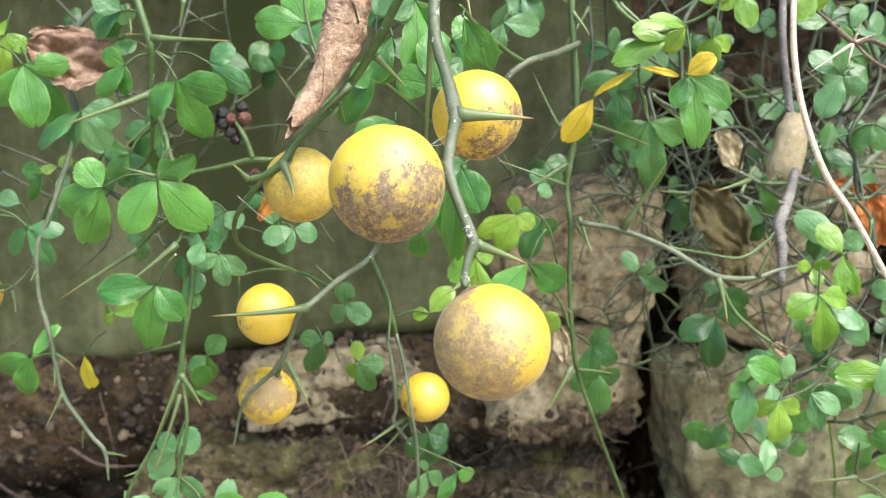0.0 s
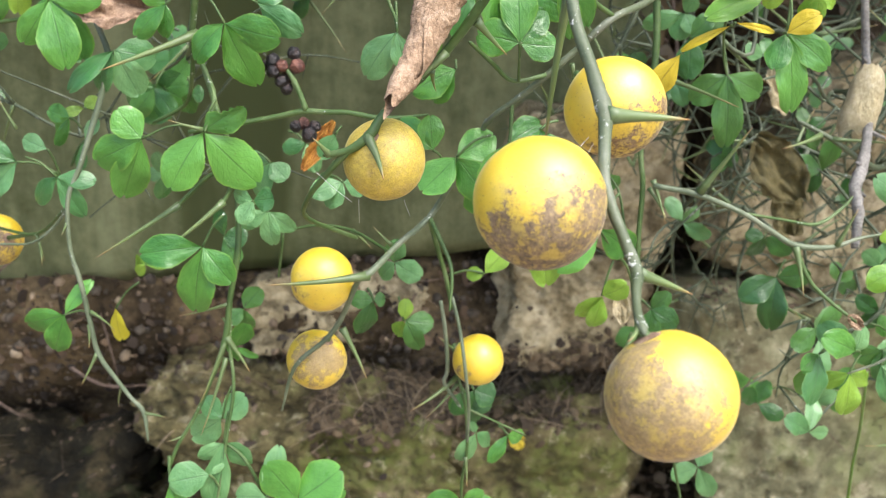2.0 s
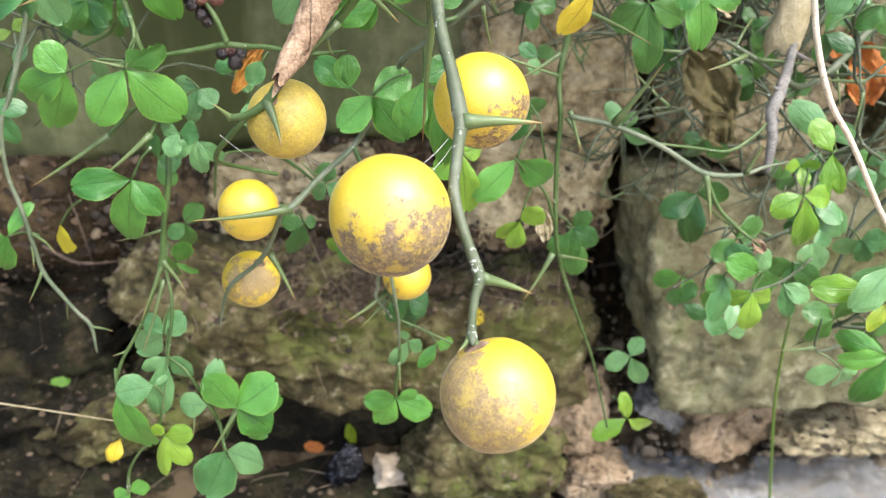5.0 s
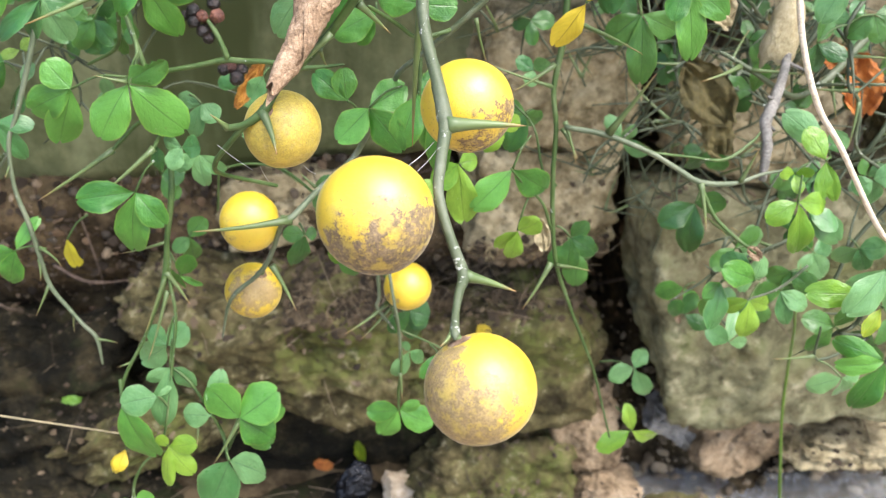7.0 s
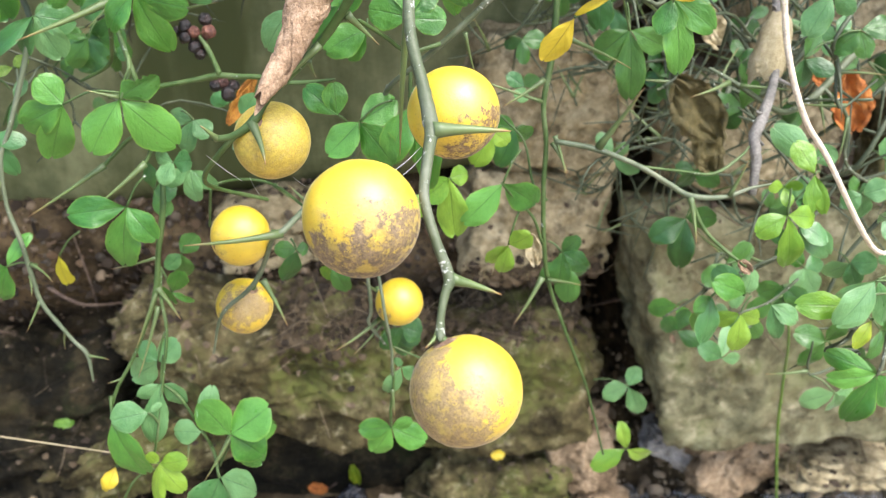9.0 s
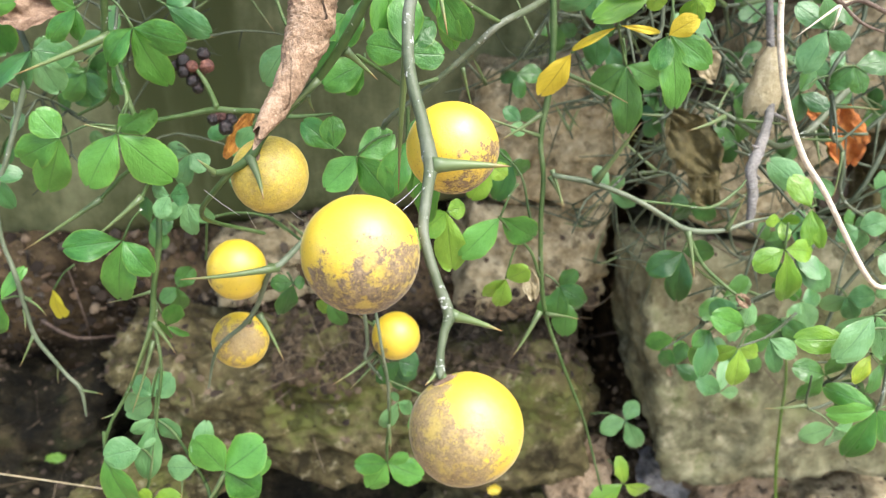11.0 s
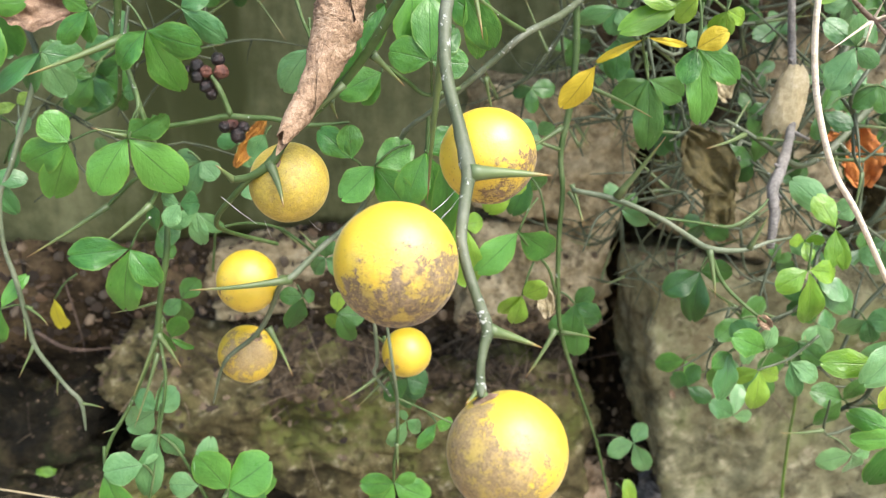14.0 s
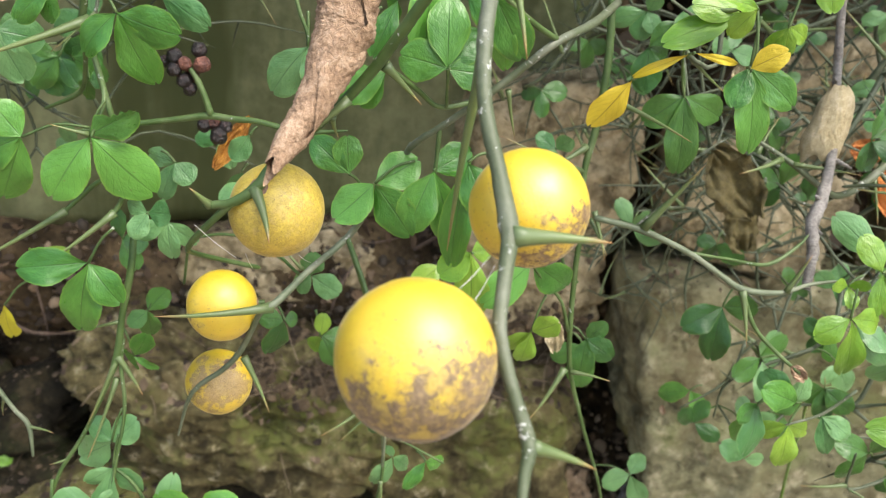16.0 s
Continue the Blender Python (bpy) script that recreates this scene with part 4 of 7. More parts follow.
# drooping green branch with clusters of rounded leaves
b = branch("drooping green branch with clusters of rounded leaves")
stem(b, (-0.1938, 0.62, 1.1828, 0.0018), (-0.1855, 0.615, 1.1556, 0.0018), (-0.1785, 0.618, 1.1273, 0.0019), (-0.1757, 0.615, 1.0912, 0.0020), (-0.176, 0.608, 1.064, 0.0022), (-0.1816, 0.603, 1.0321, 0.0021), (-0.1846, 0.6, 1.0079, 0.0024), (-0.1928, 0.597, 0.9835, 0.0014), (-0.2061, 0.592, 0.9533, 0.0013), (-0.2189, 0.588, 0.9313, 0.0013), (-0.2251, 0.585, 0.9153, 0.0013))
stem(b, (-0.2244, 0.585, 0.9245, 0.0013), (-0.2235, 0.58, 0.9138, 0.0011), (-0.2203, 0.575, 0.9047, 0.0008))
stem(b, (-0.1821, 0.606, 1.0166, 0.0010), (-0.1827, 0.6, 1.0012, 0.0013), (-0.1801, 0.595, 0.9735, 0.0012), (-0.1848, 0.588, 0.9389, 0.0011), (-0.1905, 0.582, 0.9025, 0.0010), (-0.1999, 0.58, 0.8671, 0.0010), (-0.2142, 0.578, 0.8523, 0.0009), (-0.2243, 0.578, 0.8328, 0.0012), (-0.2287, 0.578, 0.8072, 0.0012))
stem(b, (-0.1862, 0.588, 0.9339, 0.0010), (-0.1732, 0.585, 0.9235, 0.0012), (-0.1598, 0.583, 0.8969, 0.0013), (-0.1511, 0.58, 0.8782, 0.0015), (-0.1468, 0.57, 0.8636, 0.0011))
stem(b, (-0.194, 0.58, 0.8617, 0.0007), (-0.2091, 0.58, 0.8627, 0.0008))
stem(b, (-0.1711, 0.615, 1.1269, 0.0014), (-0.194, 0.615, 1.1143, 0.0015), (-0.2054, 0.613, 1.104, 0.0015), (-0.215, 0.611, 1.0945, 0.0013))
stem(b, (-0.17, 0.61, 1.1247, 0.0013), (-0.1762, 0.602, 1.1122, 0.0014), (-0.1787, 0.601, 1.1061, 0.0014), (-0.1823, 0.599, 1.1003, 0.0013))
thorn(b, (-0.1846, 0.6, 1.007), (-0.1686, 0.595, 0.9839), 0.0022)
thorn(b, (-0.1847, 0.6, 1.0058), (-0.202, 0.59, 0.9628), 0.0018)
thorn(b, (-0.1854, 0.6, 0.9919), (-0.2017, 0.585, 0.9407), 0.0017)
thorn(b, (-0.2133, 0.612, 1.0957), (-0.2682, 0.602, 1.061), 0.0021)
thorn(b, (-0.1811, 0.6, 1.1015), (-0.2159, 0.585, 1.0736), 0.0022)
thorn(b, (-0.1817, 0.603, 1.03), (-0.2157, 0.6, 1.0217), 0.0012)
thorn(b, (-0.215, 0.59, 0.9373), (-0.225, 0.585, 0.9355), 0.0010)
thorn(b, (-0.1355, 0.575, 0.8967), (-0.1566, 0.565, 0.8622), 0.0020)
thorn(b, (-0.1697, 0.583, 0.8926), (-0.1704, 0.575, 0.8712), 0.0012)
leaf(b, "g", (-0.1786, 0.589, 1.0964), (-0.1926, 0.585, 1.0755), (-0.2302, 0.585, 1.0727, 0.0213), (-0.2011, 0.585, 1.0293, 0.0256), (-0.1736, 0.585, 1.0544, 0.0192))
leaf(b, "b", (-0.1681, 0.604, 1.0974), (-0.162, 0.6, 1.1022), (-0.1468, 0.6, 1.1062, 0.0144), (-0.1714, 0.6, 1.0882, 0.0122), (-0.1775, 0.6, 1.1062, 0.0108))
leaf(b, "d", (-0.1959, 0.664, 1.0681), (-0.1974, 0.66, 1.0601), (-0.2027, 0.66, 1.08, 0.0136), (-0.1799, 0.66, 1.0601, 0.0160), (-0.1874, 0.66, 1.0422, 0.0144))
leaf(b, "g", (-0.2024, 0.664, 0.9954), (-0.1935, 0.66, 0.9735), (-0.1821, 0.66, 0.9944, 0.0163), (-0.2009, 0.66, 0.9618, 0.0163), (-0.1759, 0.66, 0.9689, 0.0065))
leaf(b, "y1", (-0.2516, 0.694, 1.0238), (-0.266, 0.69, 1.0273), (-0.2791, 0.69, 1.0249, 0.0143), (-0.275, 0.69, 1.0178, 0.0093), (-0.2448, 0.69, 1.0344, 0.0143))
leaf(b, "l", (-0.2713, 0.689, 1.0133), (-0.2897, 0.685, 0.993), (-0.2940, 0.685, 0.9590, 0.0125))
leaf(b, "b", (-0.1817, 0.596, 0.9729), (-0.1883, 0.592, 0.9501), (-0.1722, 0.592, 0.9672, 0.0185), (-0.2035, 0.592, 0.9616, 0.0150), (-0.2132, 0.592, 0.9301, 0.0225))
leaf(b, "b", (-0.1838, 0.592, 0.956), (-0.1871, 0.588, 0.9339), (-0.2049, 0.588, 0.9227, 0.0115), (-0.1685, 0.588, 0.9185, 0.0175), (-0.1978, 0.588, 0.884, 0.0200))
leaf(b, "b", (-0.1905, 0.582, 0.9025), (-0.1959, 0.578, 0.9145), (-0.2219, 0.578, 0.9122, 0.0215), (-0.1864, 0.578, 0.9206, 0.0054))
leaf(b, "g", (-0.2222, 0.579, 0.912), (-0.2224, 0.575, 0.9098), (-0.2020, 0.575, 0.8640, 0.0310))
leaf(b, "y1", (-0.1996, 0.582, 0.8736), (-0.1935, 0.578, 0.8687), (-0.1712, 0.578, 0.8753, 0.0151), (-0.1753, 0.578, 0.8449, 0.0167), (-0.1969, 0.578, 0.8331, 0.0127), (-0.2009, 0.578, 0.8782, 0.0104))
leaf(b, "y", (-0.2065, 0.586, 0.8623), (-0.2284, 0.582, 0.8626), (-0.2340, 0.582, 0.8470, 0.0110), (-0.2425, 0.582, 0.8390, 0.0100))
leaf(b, "b", (-0.1524, 0.579, 0.8842), (-0.1573, 0.575, 0.8996), (-0.1789, 0.575, 0.8984, 0.0185), (-0.1484, 0.575, 0.9339, 0.0160))
leaf(b, "g", (-0.1468, 0.576, 0.868), (-0.1351, 0.572, 0.8994), (-0.1575, 0.572, 0.924, 0.0300), (-0.1060, 0.572, 0.9225, 0.0290), (-0.1125, 0.572, 0.8790, 0.0260))
leaf(b, "g", (-0.1491, 0.584, 0.8617), (-0.1329, 0.58, 0.8889), (-0.1044, 0.58, 0.8985, 0.0210), (-0.1156, 0.58, 0.8600, 0.0200))
leaf(b, "b", (-0.1458, 0.564, 0.8748), (-0.1428, 0.56, 0.8701), (-0.1140, 0.56, 0.8640, 0.0260), (-0.1620, 0.56, 0.8280, 0.0340))
leaf(b, "g", (-0.2272, 0.582, 0.8209), (-0.2261, 0.578, 0.813), (-0.212, 0.578, 0.8188, 0.0140), (-0.2386, 0.578, 0.8042, 0.0140))

# forked green branch with long pale-tipped thorns
b = branch("forked green branch with long pale-tipped thorns")
stem(b, (-0.0143, 0.583, 1.1602, 0.0016), (-0.0197, 0.59, 1.1464, 0.0018), (-0.0339, 0.61, 1.1163, 0.0020), (-0.0489, 0.62, 1.0882, 0.0021), (-0.0678, 0.59, 1.0785, 0.0019), (-0.0842, 0.565, 1.067, 0.0022), (-0.0915, 0.567, 1.0618, 0.0018), (-0.105, 0.582, 1.0285, 0.0018), (-0.1161, 0.585, 1.0124, 0.0017), (-0.1372, 0.59, 0.9906, 0.0014), (-0.1487, 0.6, 0.9532, 0.0007), mat=GREY_BARK)
stem(b, (-0.0489, 0.62, 1.0882, 0.0017), (-0.0413, 0.605, 1.0771, 0.0016), (-0.0335, 0.594, 1.0595, 0.0013), (-0.0343, 0.585, 1.0358, 0.0007))
stem(b, (-0.2047, 0.612, 1.1438, 0.0014), (-0.1883, 0.62, 1.1464, 0.0018), (-0.1661, 0.622, 1.1501, 0.0018), (-0.1466, 0.62, 1.1543, 0.0018), (-0.1315, 0.617, 1.1579, 0.0022), (-0.115, 0.612, 1.1585, 0.0019), (-0.1014, 0.608, 1.1592, 0.0018), (-0.0807, 0.603, 1.1569, 0.0017), (-0.0639, 0.6, 1.1582, 0.0014), (-0.051, 0.598, 1.1604, 0.0007))
stem(b, (-0.1291, 0.616, 1.1585, 0.0021), (-0.1333, 0.617, 1.1702, 0.0018), (-0.1383, 0.618, 1.1802, 0.0017), (-0.1439, 0.619, 1.1869, 0.0012))
stem(b, (-0.1706, 0.618, 1.083, 0.0011), (-0.1547, 0.65, 1.0678, 0.0011), (-0.1291, 0.65, 1.0725, 0.0010), (-0.1025, 0.64, 1.072, 0.0011), (-0.0729, 0.6, 1.0685, 0.0010))
stem(b, (-0.1543, 0.66, 1.0641, 0.0010), (-0.1606, 0.67, 1.0273, 0.0010))
thorn(b, (-0.0854, 0.565, 1.065), (-0.1452, 0.545, 1.0646), 0.0027)
thorn(b, (-0.1043, 0.583, 1.0221), (-0.0876, 0.575, 0.9898), 0.0021)
thorn(b, (-0.0732, 0.6, 1.0741), (-0.0847, 0.6, 1.0862), 0.0013)
thorn(b, (-0.1025, 0.64, 1.072), (-0.0888, 0.64, 1.0589), 0.0016)
leaf(b, "b", (-0.0713, 0.669, 1.0491), (-0.0745, 0.665, 1.0411), (-0.0731, 0.665, 1.0599, 0.0161), (-0.0545, 0.665, 1.0312, 0.0177), (-0.0867, 0.665, 1.0266, 0.0137))
leaf(b, "y1", (-0.0719, 0.674, 1.0111), (-0.0674, 0.67, 0.9929), (-0.0661, 0.67, 1.0105, 0.0115), (-0.0731, 0.67, 0.9788, 0.0140))
leaf(b, "d", (-0.0719, 0.674, 1.0111), (-0.0664, 0.672, 0.9929), (-0.0446, 0.672, 0.9892, 0.0165), (-0.0544, 0.672, 0.970, 0.0160))
leaf(b, "d", (-0.0918, 0.634, 1.0318), (-0.0872, 0.63, 1.0242), (-0.0973, 0.63, 0.9971, 0.0162), (-0.0788, 0.63, 1.0243, 0.0100), (-0.1039, 0.63, 1.0251, 0.0115))
leaf(b, "b", (-0.1713, 0.664, 1.1208), (-0.1619, 0.66, 1.1149), (-0.1495, 0.66, 1.1041, 0.0141), (-0.1717, 0.66, 1.091, 0.0157), (-0.1832, 0.66, 1.1171, 0.0118))
leaf(b, "b", (-0.1202, 0.664, 1.1055), (-0.1109, 0.66, 1.1019), (-0.1327, 0.66, 1.0953, 0.0157), (-0.094, 0.66, 1.0953, 0.0150), (-0.1223, 0.66, 1.0844, 0.0157))
leaf(b, "b", (-0.1120, 0.668, 1.1400), (-0.1160, 0.665, 1.1350), (-0.1270, 0.655, 1.1180, 0.0150))
leaf(b, "b", (-0.1180, 0.672, 1.1140), (-0.1220, 0.670, 1.1090), (-0.1290, 0.670, 1.0890, 0.0140))
leaf(b, "b", (-0.1592, 0.724, 1.1263), (-0.1447, 0.72, 1.1175), (-0.1635, 0.72, 1.1128, 0.0128), (-0.1361, 0.72, 1.0987, 0.0145))
leaf(b, "g", (-0.0169, 0.664, 1.1033), (-0.0159, 0.66, 1.0997), (-0.017, 0.66, 1.077, 0.0165))
leaf(b, "b", (-0.17, 0.624, 1.0936), (-0.1569, 0.62, 1.0902), (-0.1539, 0.62, 1.0673, 0.0149), (-0.1391, 0.62, 1.0778, 0.0127), (-0.1757, 0.62, 1.0819, 0.0112))
leaf(b, "d", (-0.1903, 0.704, 0.9974), (-0.1949, 0.7, 0.9888), (-0.2078, 0.7, 0.9783, 0.0130), (-0.1816, 0.7, 1.0043, 0.0173), (-0.1954, 0.7, 0.9626, 0.0156))

# thin hanging green branch with a leaf rosette at its end
b = branch("thin hanging green branch with a leaf rosette at its end")
stem(b, (-0.0489, 0.62, 1.0882, 0.0017), (-0.0446, 0.64, 1.0649, 0.0017), (-0.0374, 0.65, 1.0384, 0.0017), (-0.0319, 0.652, 1.0133, 0.0017))
stem(b, (-0.0296, 0.655, 0.9816, 0.0016), (-0.0262, 0.652, 0.9579, 0.0015), (-0.0192, 0.65, 0.9304, 0.0014), (-0.0177, 0.65, 0.8952, 0.0012), (-0.0206, 0.655, 0.8666, 0.0013), (-0.0206, 0.66, 0.8456, 0.0010))
stem(b, (-0.0201, 0.65, 0.9314, 0.0009), (-0.0013, 0.648, 0.9238, 0.0008), (0.0239, 0.64, 0.9156, 0.0008))
stem(b, (-0.0320, 0.6300, 1.0280, 0.0013), (-0.0260, 0.6250, 1.0040, 0.0013), (-0.0220, 0.6200, 0.9780, 0.0013), (-0.0180, 0.6300, 0.9420, 0.0012), (-0.0180, 0.6400, 0.9100, 0.0011), mat=GREY_BARK)
stem(b, (-0.0400, 0.6450, 1.0190, 0.0014), (-0.0360, 0.6450, 0.9940, 0.0015), (-0.0340, 0.6450, 0.9650, 0.0015), (-0.0360, 0.6450, 0.9540, 0.0015), (-0.0240, 0.6480, 0.9340, 0.0012), mat=GREY_BARK)
thorn(b, (-0.0272, 0.652, 0.9553), (-0.0609, 0.63, 0.9383), 0.0021)
thorn(b, (-0.0264, 0.652, 0.9502), (-0.0487, 0.64, 0.9282), 0.0014)
thorn(b, (-0.0187, 0.65, 0.8897), (-0.0169, 0.645, 0.8672), 0.0016)
thorn(b, (-0.0288, 0.655, 0.9766), (-0.0411, 0.65, 0.989), 0.0013)
leaf(b, "y1", (-0.0347, 0.659, 1.0337), (-0.0085, 0.655, 1.0371), (-0.0223, 0.655, 1.0348, 0.0103), (0.0088, 0.655, 1.057, 0.0159))
leaf(b, "g", (-0.0206, 0.664, 0.8574), (-0.0206, 0.66, 0.845), (-0.0467, 0.66, 0.8483, 0.0206), (-0.003, 0.66, 0.8534, 0.0116), (0.0097, 0.66, 0.831, 0.0242), (-0.0376, 0.66, 0.8186, 0.0206))
leaf(b, "b", (-0.0168, 0.654, 0.9146), (-0.0111, 0.65, 0.9106), (-0.0244, 0.65, 0.8841, 0.0145), (0.0019, 0.65, 0.8954, 0.0111), (-0.0157, 0.65, 0.9192, 0.0077))
leaf(b, "g", (0.0055, 0.649, 0.9179), (0.0125, 0.645, 0.9124), (-0.0013, 0.645, 0.8931, 0.0110), (0.0264, 0.645, 0.9044, 0.0127))
leaf(b, "d", (-0.0229, 0.704, 0.9233), (-0.0166, 0.7, 0.9175), (-0.0301, 0.7, 0.8998, 0.0157), (0.0032, 0.7, 0.905, 0.0174), (-0.0063, 0.7, 0.8923, 0.0174))
leaf(b, "d", (-0.0143, 0.694, 0.9295), (-0.0118, 0.69, 0.9262), (-0.0289, 0.69, 0.9094, 0.0177), (0.0051, 0.69, 0.9209, 0.0195))

# upright green branch with a long side shoot
b = branch("upright green branch with a long side shoot")
stem(b, (0.102, 0.72, 1.6, 0.0038), (0.1005, 0.66, 1.3447, 0.0027), (0.0948, 0.65, 1.2828, 0.0025), (0.0935, 0.645, 1.2594, 0.0024), (0.0969, 0.637, 1.2086, 0.0024), (0.0953, 0.632, 1.1694, 0.0024), (0.0907, 0.628, 1.1377, 0.0019), (0.0939, 0.626, 1.1096, 0.0018), (0.0939, 0.625, 1.0685, 0.0018), (0.1001, 0.63, 1.0073, 0.0017), (0.1161, 0.64, 0.9593, 0.0014), (0.1300, 0.65, 0.9230, 0.0013), (0.1430, 0.66, 0.8890, 0.0012), (0.1560, 0.67, 0.8450, 0.0011), (0.1680, 0.68, 0.8030, 0.0009))
stem(b, (0.0989, 0.618, 1.1134, 0.0019), (0.1284, 0.616, 1.1082, 0.0021), (0.1586, 0.614, 1.0968, 0.0018), (0.1798, 0.614, 1.0845, 0.0018), (0.1966, 0.613, 1.0753, 0.0022), (0.2214, 0.615, 1.0739, 0.0017), (0.2403, 0.62, 1.0786, 0.0013), (0.2558, 0.62, 1.0821, 0.0010), mat=GREY_BARK)
stem(b, (0.1969, 0.613, 1.0736, 0.0016), (0.2079, 0.61, 1.052, 0.0014), (0.2217, 0.605, 1.0389, 0.0013), (0.2382, 0.6, 1.0271, 0.0010))
stem(b, (0.1586, 0.614, 1.0968, 0.0010), (0.1898, 0.625, 1.0899, 0.0010), (0.2183, 0.635, 1.0844, 0.0013), (0.2395, 0.645, 1.0945, 0.0012), (0.2464, 0.65, 1.1002, 0.0007))
stem(b, (0.0976, 0.63, 1.0646, 0.0010), (0.0872, 0.635, 1.0758, 0.0010), (0.0798, 0.64, 1.1061, 0.0008), (0.0637, 0.65, 1.1218, 0.0008))
stem(b, (0.095, 0.626, 1.0326, 0.0013), (0.0868, 0.62, 1.0554, 0.0010), (0.0729, 0.61, 1.0723, 0.0008), (0.0616, 0.6, 1.0886, 0.0008))
thorn(b, (0.1968, 0.613, 1.0744), (0.2014, 0.6, 1.044), 0.0023)
thorn(b, (0.1294, 0.616, 1.1099), (0.1536, 0.6, 1.1562), 0.0026)
thorn(b, (0.0968, 0.626, 1.0047), (0.0759, 0.615, 0.9704), 0.0022)
thorn(b, (0.1004, 0.634, 1.1831), (0.1433, 0.6, 1.1686), 0.0020)
thorn(b, (0.0906, 0.63, 1.1536), (0.061, 0.62, 1.1368), 0.0020)
thorn(b, (0.098, 0.626, 1.1096), (0.1082, 0.61, 1.0922), 0.0014)
thorn(b, (0.2252, 0.615, 1.0752), (0.2333, 0.61, 1.1023), 0.0018)
thorn(b, (0.1013, 0.627, 1.0019), (0.125, 0.615, 1.0034), 0.0016)
thorn(b, (0.0935, 0.645, 1.2594), (0.105, 0.63, 1.2413), 0.0017)
thorn(b, (0.0989, 0.62, 1.1168), (0.1074, 0.61, 1.0895), 0.0016)
thorn(b, (0.0907, 0.628, 1.1385), (0.0371, 0.62, 1.1586), 0.0014)
leaf(b, "g", (0.0747, 0.608, 1.1103), (0.0627, 0.604, 1.0871), (0.0349, 0.604, 1.0598, 0.0208), (0.0902, 0.604, 1.0655, 0.0229))
leaf(b, "y1", (0.0758, 0.614, 1.0621), (0.0689, 0.61, 1.0382), (0.0542, 0.61, 1.0169, 0.0135), (0.0842, 0.61, 1.0486, 0.0172), (0.0656, 0.61, 1.011, 0.0135))
leaf(b, "y1", (0.0327, 0.604, 1.0868), (0.0255, 0.6, 1.0923), (0.0287, 0.6, 1.045, 0.0213), (0.0075, 0.6, 1.0756, 0.0178), (0.0382, 0.6, 1.0945, 0.0142))
leaf(b, "g", (0.0263, 0.564, 1.1637), (0.0155, 0.56, 1.1588), (0.0288, 0.56, 1.1309, 0.0217), (0.01, 0.56, 1.0966, 0.0184))
leaf(b, "y1", (0.0518, 0.634, 1.133), (0.0558, 0.63, 1.1172), (0.0275, 0.63, 1.1007, 0.0149), (0.0681, 0.63, 1.1069, 0.0134), (0.0516, 0.63, 1.1315, 0.0104), (0.0419, 0.63, 1.0924, 0.0186))
leaf(b, "d", (0.1045, 0.664, 1.018), (0.1156, 0.66, 1.0102), (0.1341, 0.66, 1.0006, 0.0179), (0.1131, 0.66, 0.983, 0.0179), (0.1278, 0.66, 1.0239, 0.0147))
leaf(b, "b", (0.0908, 0.704, 1.1331), (0.084, 0.7, 1.1318), (0.0707, 0.7, 1.1404, 0.0119), (0.0943, 0.7, 1.1406, 0.0143), (0.0803, 0.7, 1.1208, 0.0135))
leaf(b, "d", (0.084, 0.684, 1.1054), (0.0772, 0.68, 1.1044), (0.0578, 0.68, 1.1086, 0.0158), (0.0907, 0.68, 1.0934, 0.0158), (0.0633, 0.68, 1.0772, 0.0181))
leaf(b, "b", (0.1887, 0.854, 0.772), (0.2268, 0.85, 0.7662), (0.1983, 0.85, 0.7601, 0.0227), (0.2388, 0.85, 0.7858, 0.0204), (0.2448, 0.85, 0.7309, 0.0215))
leaf(b, "y1", (0.2007, 0.804, 0.7481), (0.2193, 0.8, 0.7206), (0.1839, 0.8, 0.6995, 0.0221), (0.2517, 0.8, 0.7001, 0.0199), (0.21, 0.8, 0.7546, 0.0155))
leaf(b, "d", (0.1271, 0.754, 0.9669), (0.1367, 0.75, 0.9579), (0.1123, 0.75, 0.9422, 0.0183), (0.1568, 0.75, 0.9475, 0.0201), (0.1378, 0.75, 0.9212, 0.0229))

# green branch with lime and yellowing leaves
b = branch("green branch with lime and yellowing leaves")
stem(b, (0.155, 0.72, 1.6, 0.0030), (0.1517, 0.62, 1.3225, 0.0020), (0.129, 0.61, 1.2821, 0.0019), (0.1158, 0.605, 1.2638, 0.0017), (0.1386, 0.595, 1.2433, 0.0013), (0.1574, 0.59, 1.2465, 0.0011), (0.1761, 0.585, 1.2566, 0.0011), (0.1836, 0.58, 1.2751, 0.0012))
stem(b, (0.1801, 0.585, 1.2688, 0.0009), (0.1784, 0.582, 1.2512, 0.0008), (0.1757, 0.58, 1.2389, 0.0007))
stem(b, (0.1611, 0.59, 1.2447, 0.0008), (0.1632, 0.585, 1.2268, 0.0008), (0.1619, 0.583, 1.2144, 0.0008))
stem(b, (0.1396, 0.6, 1.2435, 0.0010), (0.1388, 0.63, 1.2201, 0.0009), (0.1487, 0.66, 1.196, 0.0008), (0.154, 0.665, 1.1814, 0.0008))
thorn(b, (0.1196, 0.605, 1.2609), (0.1423, 0.595, 1.2408), 0.0021)
leaf(b, "g", (0.1643, 0.592, 1.2413), (0.163, 0.588, 1.2154), (0.1918, 0.588, 1.1958, 0.0189), (0.1719, 0.588, 1.1679, 0.0202), (0.1545, 0.588, 1.1952, 0.0148))
leaf(b, "y1", (0.1595, 0.599, 1.247), (0.1551, 0.595, 1.2414), (0.1146, 0.595, 1.2243, 0.0162), (0.1275, 0.595, 1.2452, 0.0156))
